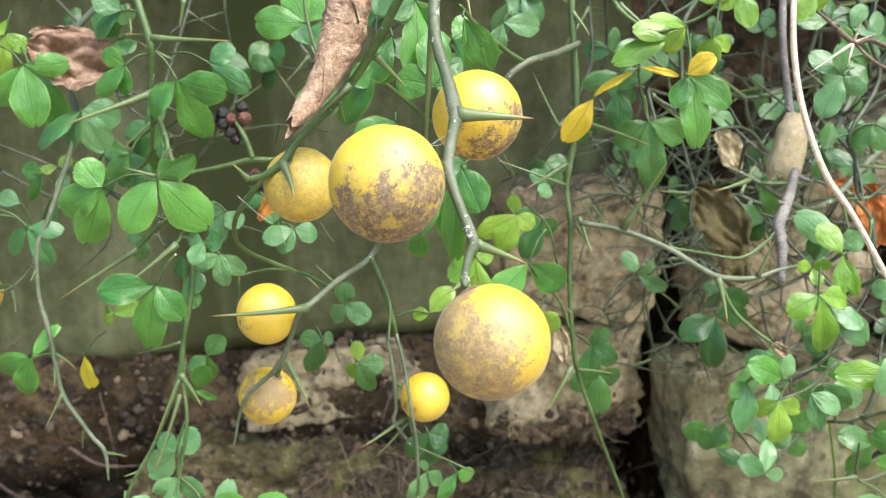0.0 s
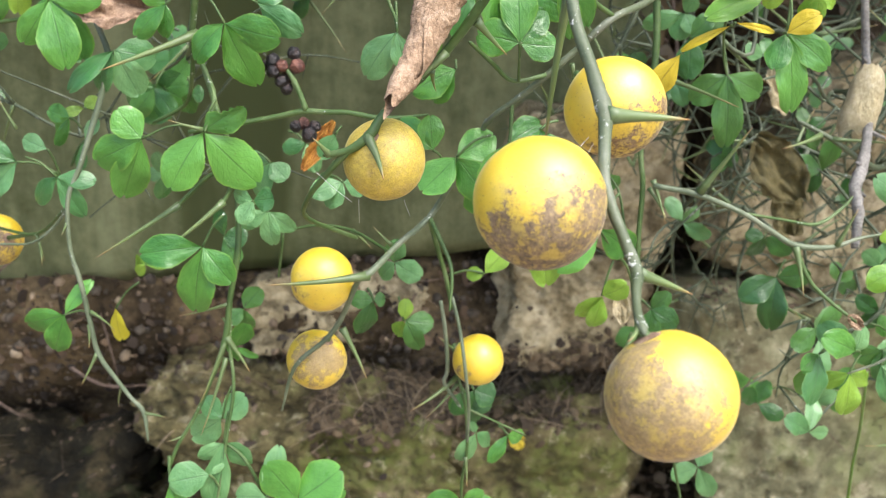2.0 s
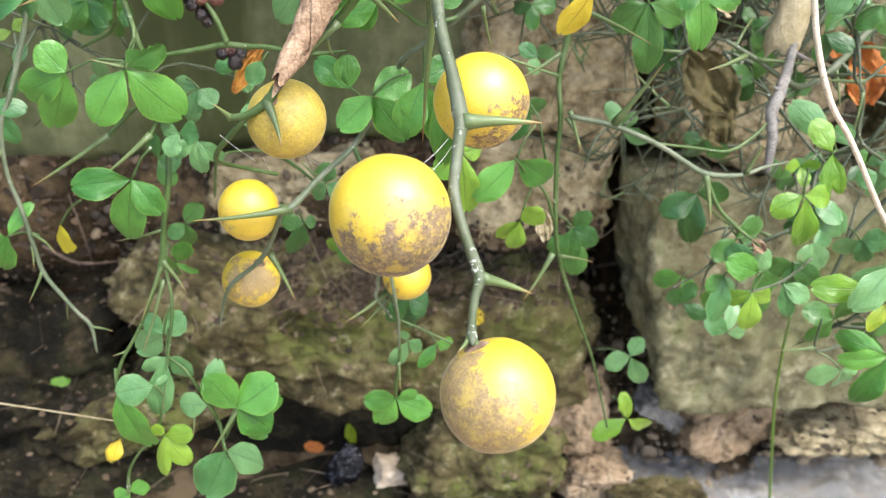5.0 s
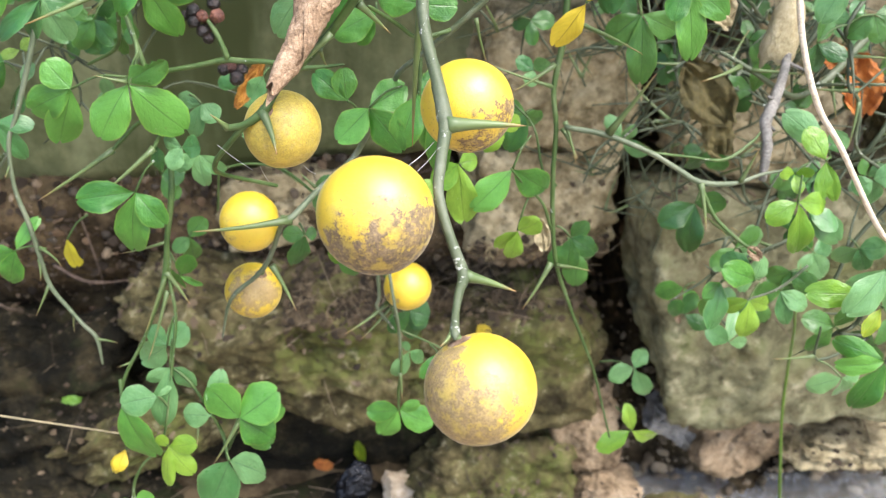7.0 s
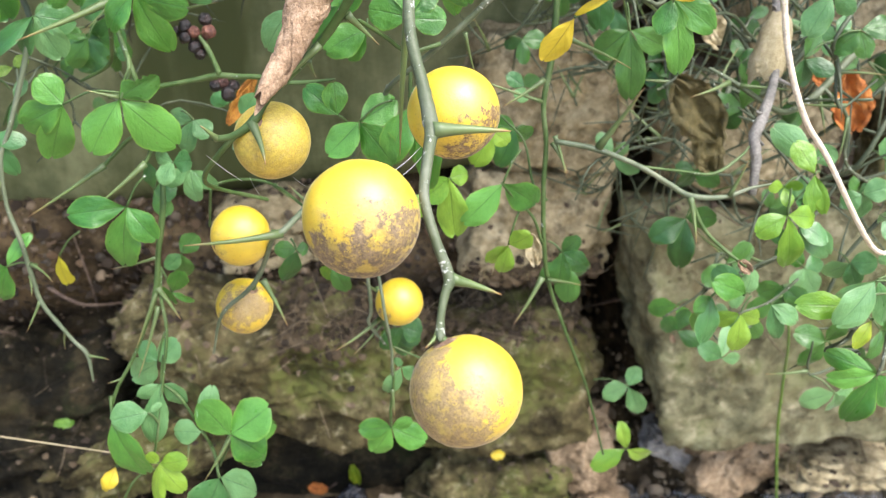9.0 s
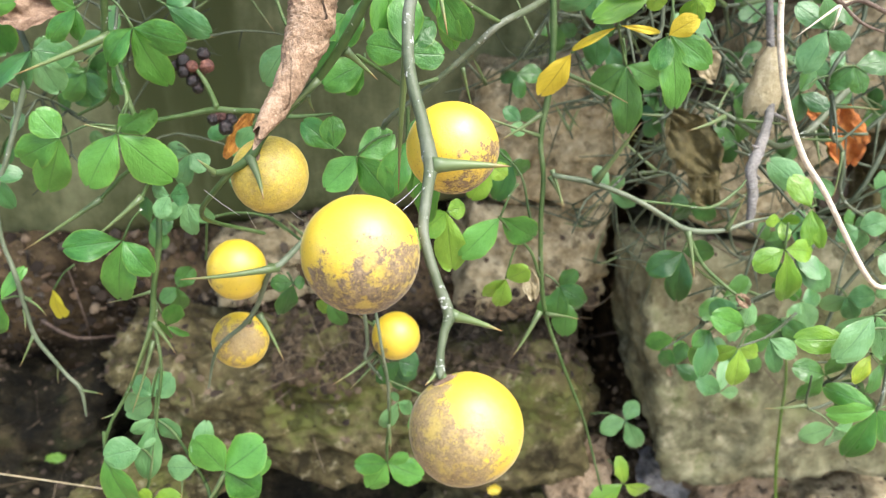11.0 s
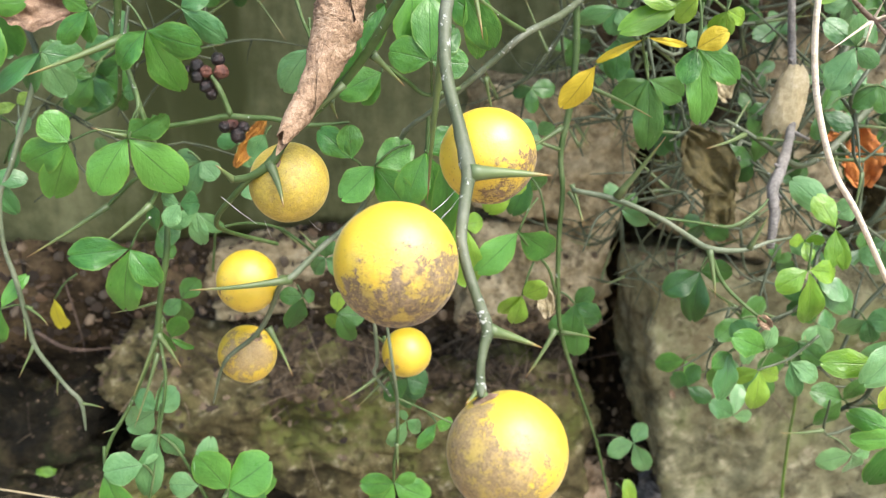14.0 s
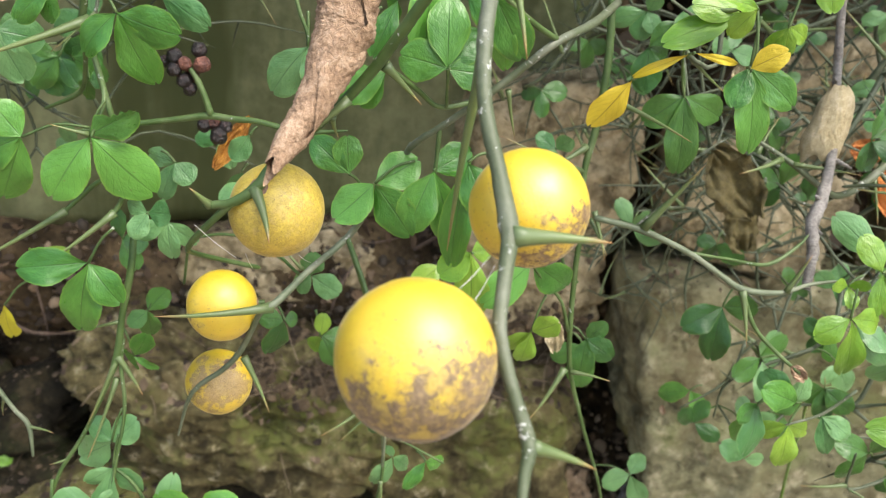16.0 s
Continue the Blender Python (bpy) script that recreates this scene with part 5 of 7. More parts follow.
leaf(b, "y1", (0.1589, 0.589, 1.2465), (0.1595, 0.585, 1.2452), (0.1487, 0.585, 1.229, 0.0120), (0.1362, 0.585, 1.2516, 0.0100))
leaf(b, "y", (0.1604, 0.586, 1.215), (0.1608, 0.582, 1.2152), (0.1746, 0.582, 1.2269, 0.0137))
leaf(b, "y", (0.1311, 0.589, 1.2192), (0.1306, 0.585, 1.2205), (0.1613, 0.585, 1.2146, 0.0047))
leaf(b, "y", (0.1335, 0.597, 1.218), (0.1305, 0.593, 1.2182), (0.103, 0.593, 1.2026, 0.0056))
leaf(b, "y", (0.1071, 0.607, 1.2004), (0.1046, 0.603, 1.2004), (0.0861, 0.603, 1.1694, 0.0178))
leaf(b, "y1", (0.1765, 0.584, 1.2444), (0.1757, 0.58, 1.2386), (0.178, 0.58, 1.2217, 0.0106), (0.1903, 0.58, 1.2315, 0.0106), (0.1686, 0.58, 1.2232, 0.0092))
leaf(b, "d", (0.1511, 0.669, 1.1999), (0.1539, 0.665, 1.1818), (0.1317, 0.665, 1.1619, 0.0215), (0.1858, 0.665, 1.1676, 0.0192), (0.158, 0.665, 1.1314, 0.0223))
leaf(b, "y1", (0.1906, 0.604, 1.274), (0.197, 0.6, 1.2682), (0.2028, 0.6, 1.2457, 0.0155), (0.1829, 0.6, 1.2594, 0.0135), (0.1716, 0.6, 1.2666, 0.0135))
leaf(b, "b", (0.1669, 0.804, 1.2212), (0.1565, 0.8, 1.2164), (0.1221, 0.8, 1.2067, 0.0164), (0.1609, 0.8, 1.2309, 0.0137), (0.1619, 0.8, 1.2017, 0.0137), (0.1522, 0.8, 1.1943, 0.0183))
leaf(b, "y1", (0.2297, 0.554, 1.2754), (0.2257, 0.55, 1.2637), (0.2163, 0.55, 1.2465, 0.0136), (0.238, 0.55, 1.2555, 0.0124))

# thick grey-green branch of tangled thorny twigs
b = branch("thick grey-green branch of tangled thorny twigs")
stem(b, (0.489, 0.72, 1.6, 0.0056), (0.4798, 0.86, 1.2285, 0.0042), (0.4318, 0.82, 1.1812, 0.0039), (0.3733, 0.78, 1.1455, 0.0035), (0.3339, 0.75, 1.1168, 0.0032), (0.3031, 0.73, 1.1055, 0.0027), (0.2825, 0.72, 1.1128, 0.0024), (0.2575, 0.72, 1.1285, 0.0020), (0.2364, 0.73, 1.1393, 0.0017), mat=OLD_BARK)
stem(b, (0.3381, 0.75, 1.1192, 0.0018), (0.3665, 0.76, 1.0927, 0.0017), (0.3724, 0.76, 1.0526, 0.0014), (0.4042, 0.77, 1.0284, 0.0012), mat=OLD_BARK)
stem(b, (0.2987, 0.73, 1.1046, 0.0015), (0.2803, 0.72, 1.0989, 0.0013), (0.2614, 0.72, 1.1033, 0.0011), mat=OLD_BARK)
stem(b, (0.3558, 0.7, 1.1235, 0.0012), (0.322, 0.72, 1.1178, 0.0013), (0.3041, 0.73, 1.1125, 0.0013), mat=OLD_BARK)
stem(b, (0.3299, 0.56, 0.9983, 0.0017), (0.3254, 0.55, 0.9771, 0.0015), (0.3236, 0.55, 0.9679, 0.0013), mat=OLD_BARK)
stem(b, (0.2786, 0.6, 1.0171, 0.0012), (0.2613, 0.6, 0.9985, 0.0010), (0.2401, 0.6, 0.9889, 0.0008), mat=OLD_BARK)
stem(b, (0.2951, 0.64, 1.0955, 0.0010), (0.2717, 0.62, 1.0832, 0.0009), (0.2645, 0.605, 1.0642, 0.0008), mat=OLD_BARK)
thorn(b, (0.2481, 0.72, 1.1315), (0.2127, 0.7, 1.1243), 0.0021)
thorn(b, (0.3344, 0.75, 1.1145), (0.3417, 0.74, 1.0814), 0.0018)
thorn(b, (0.3733, 0.78, 1.1455), (0.3562, 0.77, 1.1727), 0.0021)
thorn(b, (0.3665, 0.76, 1.0927), (0.3609, 0.75, 1.0534), 0.0016)
thorn(b, (0.2575, 0.72, 1.1285), (0.2988, 0.7, 1.1296), 0.0018)
leaf(b, "y1", (0.2653, 0.608, 1.0834), (0.2641, 0.604, 1.0646), (0.2421, 0.604, 1.0531, 0.0168), (0.2915, 0.604, 1.0588, 0.0153), (0.2753, 0.604, 1.0205, 0.0182))
leaf(b, "y1", (0.2725, 0.619, 1.0878), (0.2626, 0.615, 1.0815), (0.2507, 0.615, 1.0857, 0.0088), (0.2712, 0.615, 1.0867, 0.0088), (0.2652, 0.615, 1.0713, 0.0095))
leaf(b, "y1", (0.2899, 0.624, 1.0904), (0.2853, 0.62, 1.0897), (0.2708, 0.62, 1.1116, 0.0176), (0.2939, 0.62, 1.0618, 0.0110), (0.2834, 0.62, 1.0638, 0.0125))
leaf(b, "b", (0.3037, 0.654, 1.0797), (0.297, 0.65, 1.089), (0.2635, 0.65, 1.1137, 0.0207), (0.3109, 0.65, 1.0987, 0.0176))
leaf(b, "b", (0.2805, 0.634, 1.0514), (0.2828, 0.63, 1.0495), (0.3132, 0.63, 1.0223, 0.0206), (0.3047, 0.63, 1.0374, 0.0153))
leaf(b, "y1", (0.3125, 0.534, 1.0382), (0.2844, 0.53, 1.0318), (0.2491, 0.53, 1.0331, 0.0167))
leaf(b, "b", (0.3125, 0.539, 1.0479), (0.3005, 0.535, 1.0478), (0.2784, 0.535, 1.0173, 0.0180), (0.3151, 0.535, 1.0125, 0.0167))
leaf(b, "b", (0.3110, 0.5250, 1.0470), (0.2920, 0.5220, 1.0530), (0.2690, 0.5200, 1.0270, 0.0215))
leaf(b, "b", (0.2270, 0.6020, 1.0090), (0.2180, 0.6000, 1.0030), (0.2120, 0.5950, 0.9700, 0.0195))
leaf(b, "g", (0.2460, 0.6020, 1.0040), (0.2420, 0.6000, 1.0050), (0.2160, 0.5950, 1.0190, 0.0195))
leaf(b, "z", (0.3222, 0.544, 1.0161), (0.3054, 0.54, 1.016), (0.2941, 0.54, 0.9986, 0.0117))
leaf(b, "g", (0.3386, 0.554, 0.9655), (0.3228, 0.55, 0.9679), (0.2888, 0.55, 0.9648, 0.0166), (0.3082, 0.55, 0.9279, 0.0209), (0.2892, 0.55, 0.9804, 0.0144), (0.3407, 0.55, 0.9398, 0.0181))
leaf(b, "y1", (0.2478, 0.604, 1.0009), (0.2405, 0.6, 0.9889), (0.2216, 0.6, 0.9763, 0.0130), (0.2617, 0.6, 0.9767, 0.0130), (0.2411, 0.6, 0.9581, 0.0168))
leaf(b, "g", (0.2463, 0.604, 1.0102), (0.2174, 0.6, 1.0027), (0.2173, 0.6, 0.9647, 0.0189), (0.2042, 0.6, 0.9933, 0.0136))
leaf(b, "b", (0.2463, 0.606, 1.0138), (0.2416, 0.602, 1.0019), (0.2205, 0.602, 1.0219, 0.0190), (0.2457, 0.602, 1.0226, 0.0152))
leaf(b, "b", (0.275, 0.614, 0.9959), (0.2661, 0.61, 0.9908), (0.2732, 0.61, 0.9643, 0.0124), (0.2872, 0.61, 0.979, 0.0139))
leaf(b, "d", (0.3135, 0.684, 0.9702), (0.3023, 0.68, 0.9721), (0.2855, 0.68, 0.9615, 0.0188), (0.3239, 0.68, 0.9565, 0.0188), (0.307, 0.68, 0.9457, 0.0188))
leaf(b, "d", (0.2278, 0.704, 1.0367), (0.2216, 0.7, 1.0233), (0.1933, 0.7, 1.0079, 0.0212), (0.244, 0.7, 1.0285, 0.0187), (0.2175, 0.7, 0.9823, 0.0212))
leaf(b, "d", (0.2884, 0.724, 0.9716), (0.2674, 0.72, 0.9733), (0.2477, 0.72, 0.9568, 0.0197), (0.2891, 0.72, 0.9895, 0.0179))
leaf(b, "g", (0.2808, 0.854, 0.8703), (0.2686, 0.85, 0.8656), (0.2398, 0.85, 0.8586, 0.0217), (0.283, 0.85, 0.8455, 0.0163))
leaf(b, "b", (0.2838, 0.624, 1.2195), (0.2757, 0.62, 1.2142), (0.2609, 0.62, 1.1872, 0.0184), (0.2912, 0.62, 1.2024, 0.0127), (0.2547, 0.62, 1.2301, 0.0163), (0.2695, 0.62, 1.2345, 0.0142))
leaf(b, "b", (0.3519, 0.754, 1.1693), (0.3415, 0.75, 1.1625), (0.3273, 0.75, 1.1649, 0.0130), (0.3479, 0.75, 1.1414, 0.0147), (0.3494, 0.75, 1.1788, 0.0130))
leaf(b, "b", (0.3488, 0.664, 1.0675), (0.3423, 0.66, 1.0598), (0.3291, 0.66, 1.0504, 0.0158), (0.3596, 0.66, 1.0691, 0.0174), (0.3495, 0.66, 1.0365, 0.0174))
leaf(b, "b", (0.3546, 0.704, 0.9922), (0.3642, 0.7, 0.9837), (0.3484, 0.7, 0.9677, 0.0191), (0.382, 0.7, 0.9891, 0.0191), (0.3734, 0.7, 0.9626, 0.0174))

# grey-green branch with pale young leaves at the bush edge
b = branch("grey-green branch with pale young leaves at the bush edge")
stem(b, (-0.475, 0.72, 1.6, 0.0036), (-0.4657, 0.76, 1.2904, 0.0025), (-0.4206, 0.74, 1.2436, 0.0024), (-0.402, 0.73, 1.2143, 0.0022), (-0.4012, 0.72, 1.1548, 0.0020), (-0.3995, 0.715, 1.1114, 0.0018), (-0.3971, 0.71, 1.0742, 0.0013))
stem(b, (-0.312, 0.7, 1.21, 0.0012), (-0.3499, 0.71, 1.2063, 0.0014), (-0.3828, 0.72, 1.1979, 0.0018), (-0.4053, 0.725, 1.1695, 0.0020), (-0.4311, 0.73, 1.1355, 0.0022))
stem(b, (-0.3972, 0.715, 1.0981, 0.0013), (-0.3681, 0.7, 1.0924, 0.0011), (-0.3396, 0.66, 1.112, 0.0008))
stem(b, (-0.3006, 0.64, 1.0846, 0.0010), (-0.3413, 0.68, 1.0532, 0.0012), (-0.3804, 0.7, 1.0519, 0.0011), (-0.3927, 0.69, 1.0585, 0.0007))
thorn(b, (-0.3413, 0.68, 1.0532), (-0.3355, 0.67, 1.0316), 0.0014)
thorn(b, (-0.3564, 0.7, 1.1276), (-0.3673, 0.7, 1.1509), 0.0014)
thorn(b, (-0.3828, 0.72, 1.1979), (-0.3942, 0.72, 1.2145), 0.0017)
leaf(b, "g", (-0.3281, 0.704, 1.238), (-0.3213, 0.7, 1.2248), (-0.2869, 0.7, 1.2231, 0.0191), (-0.305, 0.7, 1.1768, 0.0283), (-0.3409, 0.7, 1.1927, 0.0153))
leaf(b, "g", (-0.3324, 0.714, 1.2342), (-0.3478, 0.71, 1.2318), (-0.3833, 0.71, 1.2032, 0.0186), (-0.3643, 0.71, 1.2355, 0.0155))
leaf(b, "b", (-0.3848, 0.724, 1.1957), (-0.3789, 0.72, 1.1938), (-0.3688, 0.72, 1.1855, 0.0143), (-0.384, 0.72, 1.1852, 0.0103))
leaf(b, "y1", (-0.4117, 0.744, 1.0881), (-0.409, 0.74, 1.0866), (-0.4169, 0.74, 1.077, 0.0076), (-0.4057, 0.74, 1.0726, 0.0076), (-0.4213, 0.74, 1.1026, 0.0127))

# ---- fruits ----
fruit("large yellow citrus fruit with a brown scarred lower half", (-0.0106, 0.3142, 1.1773), 0.0214,
      rind_material("rind", (0.25, -0.42, -0.87), -0.26, 0.48), (0.0050, 0.3350, 1.1825), 0.98, 0)
fruit("large yellow citrus fruit, grey-brown russet over one side", (0.0265, 0.2767, 1.1291), 0.0195,
      rind_material("rind", (-0.80, -0.30, -0.50), -0.62, 0.24, (0.25, 0.178, 0.09), (0.085, 0.062, 0.036), 0.9, 0.8), (0.0176, 0.2820, 1.1484), 0.98, 1)
fruit("yellow citrus fruit with dark brown scabs near its base", (0.0231, 0.3773, 1.1990), 0.0192,
      rind_material("rind", (0.5, -0.5, -0.75), 0.45, 0.85, (0.17, 0.10, 0.04), (0.04, 0.026, 0.014)), (0.0110, 0.4000, 1.2090), 0.98, 2)
fruit("dull yellow citrus fruit freckled with tan", (-0.0699, 0.4703, 1.1580), 0.0203,
      rind_material("rind", (-0.5, -0.8, 0.1), -2.2, 0.1, (0.40, 0.315, 0.04), (0.29, 0.21, 0.03), 0.8), (-0.0756, 0.4580, 1.1722), 0.98, 3)
fruit("clean yellow citrus fruit crossed by a thorn", (-0.1161, 0.5792, 1.0570), 0.0206,
      rind_material("rind", (-0.7, -0.6, -0.2), 0.95, 1.3), (-0.0927, 0.5850, 1.0582), 0.98, 4)
fruit("citrus fruit with a broad tan scar and yellow rim", (-0.1256, 0.6132, 0.9859), 0.0209,
      rind_material("rind", (0.12, -0.90, 0.40), 0.34, 0.74, (0.34, 0.235, 0.085), (0.19, 0.13, 0.05), 0.95, 0.25), (-0.1130, 0.6040, 1.0114), 0.98, 5)
fruit("small bright yellow citrus fruit with one dark spot", (-0.0118, 0.6438, 0.9741), 0.0190,
      rind_material("rind", (-0.7, -0.6, -0.4), 0.9, 1.2), (-0.0269, 0.6550, 0.9817), 0.98, 6)
fruit("tan-scarred yellow citrus fruit beside another", (-0.3898, 0.7150, 1.0373), 0.0203,
      rind_material("rind", (0.1, -0.9, -0.2), 0.1, 0.9), (-0.3413, 0.6800, 1.0532), 0.98, 7)
fruit("yellow citrus fruit at the edge of the bush", (-0.4016, 0.7000, 1.0605), 0.0198,
      rind_material("rind", (-0.7, -0.6, -0.2), 0.95, 1.3), (-0.3971, 0.7100, 1.0742), 0.98, 8)

# ---- dead leaves, berries, grass and other things in the bush ----
def dry_material(name, dark, mid, pale, scale=120, rough=0.75):
    mat, tree, bsdf = material(name, rough)
    a, b = noise_tex(tree, scale, 5, 0.7), noise_tex(tree, scale * 6, 4, 0.7)
    uv = tree.nodes.new("ShaderNodeTexCoord")
    vor = node(tree, "ShaderNodeTexVoronoi", Scale=24.0)
    vor.feature = 'DISTANCE_TO_EDGE'
    tree.links.new(uv.outputs["UV"], vor.inputs["Vector"])
    crease = calc(tree, 'SUBTRACT', 1.0, step(tree, vor.outputs["Distance"], 0.0, 0.05))
    col = ramp(tree, calc(tree, 'ADD', calc(tree, 'MULTIPLY', a, 0.6), calc(tree, 'MULTIPLY', b, 0.4)), (0.36, dark), (0.5, mid), (0.66, pale))
    col = mix(tree, calc(tree, 'MULTIPLY', crease, 0.22), col, dark)
    col = mix(tree, calc(tree, 'MULTIPLY', step(tree, noise_tex(tree, scale * 9, 3, 0.6), 0.62, 0.70), 0.5), col, dark)
    tree.links.new(col, bsdf.inputs["Base Color"])
    bump(tree, bsdf, calc(tree, 'SUBTRACT', calc(tree, 'MULTIPLY', b, 1.5), calc(tree, 'MULTIPLY', crease, 0.4)), 0.7, 0.0010)
    return mat


DRY = dry_material("dry brown leaf", (0.09, 0.052, 0.026), (0.285, 0.19, 0.11), (0.46, 0.35, 0.235))
BROWNLEAF = dry_material("crumpled brown leaf", (0.085, 0.048, 0.026), (0.24, 0.155, 0.095), (0.40, 0.29, 0.19))
PALE = dry_material("pale dead leaf", (0.28, 0.235, 0.125), (0.41, 0.352, 0.20), (0.55, 0.49, 0.325))
RUST = dry_material("orange dead leaf", (0.16, 0.045, 0.012), (0.42, 0.14, 0.025), (0.58, 0.24, 0.04))
OCHRE = dry_material("ochre withered leaf", (0.15, 0.055, 0.010), (0.38, 0.165, 0.02), (0.52, 0.27, 0.035))
OLIVE = dry_material("olive dead leaf", (0.04, 0.034, 0.010), (0.09, 0.076, 0.022), (0.15, 0.122, 0.04))
DEADWOOD = dry_material("grey dead wood", (0.09, 0.085, 0.072), (0.20, 0.19, 0.168), (0.33, 0.32, 0.285), 90)
STRAW = dry_material("pale straw", (0.42, 0.36, 0.24), (0.66, 0.58, 0.43), (0.80, 0.74, 0.60), 150)
BROWNTWIG = dry_material("brown twig", (0.045, 0.03, 0.02), (0.12, 0.085, 0.06), (0.25, 0.19, 0.14), 90)
BLACK = earthy("black wet stone", (0.002, 0.002, 0.003), (0.005, 0.006, 0.008), (0.014, 0.016, 0.02), 30, 0.25, None, 0.003)
BERRY_RED = dry_material("dried reddish berry", (0.012, 0.005, 0.004), (0.075, 0.026, 0.016), (0.24, 0.10, 0.06), 160, 0.5)
BERRY = dry_material("dried berry", (0.002, 0.002, 0.002), (0.005, 0.004, 0.004), (0.05, 0.02, 0.014), 160, 0.38)


def rolled_leaf(label, axis, turns, mat, seed=0, crinkle=1.0):
    """A dead leaf rolled into a loose tube along an axis of points (x, y, z, radius)."""
    run = spline(axis, 12)
    bm = bmesh.new()
    uv = bm.loops.layers.uv.verify()
    cols, rows = 90, len(run)
    grid = []
    side = Vector((0, -1, 0))
    for i, q in enumerate(run):
        c = Vector(q[:3])
        way = (Vector(run[min(i + 1, rows - 1)][:3]) - Vector(run[max(i - 1, 0)][:3])).normalized()
        a = (side - way * side.dot(way)).normalized()
        b = way.cross(a)
        line = []
        for j in range(cols):
            s = j / (cols - 1)
            ang = 2 * math.pi * turns * s + 4.5 + 0.5 * math.sin(i * 0.11)
            off = a * math.cos(ang) + b * math.sin(ang)
            r = q[3] * (0.84 + 0.16 * s) * (1 + 0.30 * max(0, s - 0.85) / 0.15 * max(0, math.sin(i * 0.13 + 1)))
            p = c + off * r
            wrinkle = 0.11 * noise.noise(Vector((s * 8, i * 0.10, seed))) + 0.13 * abs(noise.noise(Vector((s * 17 + i * 0.08, i * 0.3, seed)))) + 0.07 * noise.noise(Vector((s * 40, i * 0.8, seed)))
            p += off * q[3] * crinkle * wrinkle + way * (0.004 + 0.010 * (i / rows) ** 12) * noise.noise(Vector((s * 6, seed, 2)))
            line.append(bm.verts.new(p))
        grid.append(line)
    for i in range(rows - 1):
        for j in range(cols - 1):
            f = bm.faces.new((grid[i][j], grid[i][j + 1], grid[i + 1][j + 1], grid[i + 1][j]))
            for loop, (u, v) in zip(f.loops, ((j, i), (j + 1, i), (j + 1, i + 1), (j, i + 1))):
                loop[uv].uv = (u / cols, v / rows)
    ob = part("dead_leaf", bm, mat)
    return tagged(ob, label, "leaf")


def sheet_leaf(label, place, size, turn, mat, seed, crumple=0.2, name="dead_leaf"):
    """A crumpled dead leaf, size long by wide."""
    bm = bmesh.new()
    uv = bm.loops.layers.uv.verify()
    n = 26
    grid = []
    for i in range(n + 1):
        s = i / n
        half = math.sin(math.pi * (0.03 + 0.94 * s)) ** 0.6
        line = []
        for j in range(n + 1):
            u = 2 * j / n - 1
            p = Vector(((s - 0.5) * size[0], u * 0.5 * half * size[1], 0))
            q = Vector((s * 2.2, u * 1.5, seed))
            p.z = crumple * size[1] * (noise.noise(q * 1.3) + 0.5 * noise.noise(q * 3.1) + 0.22 * noise.noise(q * 7)) + 0.22 * size[1] * abs(u) * crumple * 3
            p.x += 0.08 * size[0] * noise.noise(q * 2.2 + Vector((9, 0, 0))) * abs(u)
            p.y += 0.10 * size[1] * noise.noise(q * 4.2 + Vector((0, 9, 0))) * abs(u)
            line.append(bm.verts.new(p))
        grid.append(line)
    for i in range(n):
        for j in range(n):
            f = bm.faces.new((grid[i][j], grid[i][j + 1], grid[i + 1][j + 1], grid[i + 1][j]))
            for loop, (a, c) in zip(f.loops, ((i, j), (i, j + 1), (i + 1, j + 1), (i + 1, j))):
                loop[uv].uv = (c / n, a / n)
    ob = part(name, bm, mat)
    ob.matrix_world = pose(*place, *turn)
    return tagged(ob, label, "leaf")


def bar(name, label, category, mat, *pts, rough=0.1, sides=8):
    bm = bmesh.new()
    tube(bm, spline(pts, 6), sides, rough)
    return tagged(part(name, bm, mat), label, category)


def berries(label, *spots):
    """A cluster of shrivelled berries, each a place and a radius."""
    top = new("berry_cluster")
    tagged(top, label, "berries")
    for k, (x, y, z, r) in enumerate(spots):
        bm = bmesh.new()
        bmesh.ops.create_icosphere(bm, subdivisions=4, radius=r)
        for v in bm.verts:
            n = v.co.normalized()
            v.co *= 1.08 + 0.16 * noise.noise(n * 1.6 + Vector((k * 3, 0, 0))) - 0.16 * abs(noise.noise(n * 3 + Vector((0, k, 0))))
        bmesh.ops.translate(bm, verts=bm.verts, vec=(x, y, z))
        part("berry", bm, BERRY_RED if k % 3 == 2 else BERRY, top)
    return top


curled = rolled_leaf("curled brown dead leaf caught on a thorny stem", [(-0.0385, 0.476, 1.2725, 0.0085), (-0.0402, 0.470, 1.2602, 0.0112), (-0.0422, 0.466, 1.2520, 0.0119), (-0.0432, 0.462, 1.2440, 0.0118), (-0.0444, 0.458, 1.2362, 0.0114), (-0.0460, 0.453, 1.2298, 0.0106), (-0.0492, 0.447, 1.2212, 0.0088), (-0.0531, 0.440, 1.2120, 0.0069), (-0.0569, 0.434, 1.2050, 0.0060), (-0.0602, 0.428, 1.1998, 0.0053), (-0.0624, 0.422, 1.1958, 0.0042), (-0.0640, 0.418, 1.1928, 0.0033)], 1.25, DRY, 3)
bm = bmesh.new()
tube(bm, spline([(-0.0338, 0.464, 1.2609, 0.0012), (-0.0309, 0.462, 1.2593, 0.0012), (-0.0211, 0.455, 1.2583, 0.0009), (-0.012, 0.447, 1.2614, 0.0010)], 6), 8, 0.1)
part("stalk", bm, BROWNTWIG, curled, "thin brown leaf stalk")
sheet_leaf("crumpled brown dead leaf caught among the leaves", (-0.2676, 0.655, 1.2281), (0.062, 0.050), (72, 18, 30), BROWNLEAF, 4, 0.26)
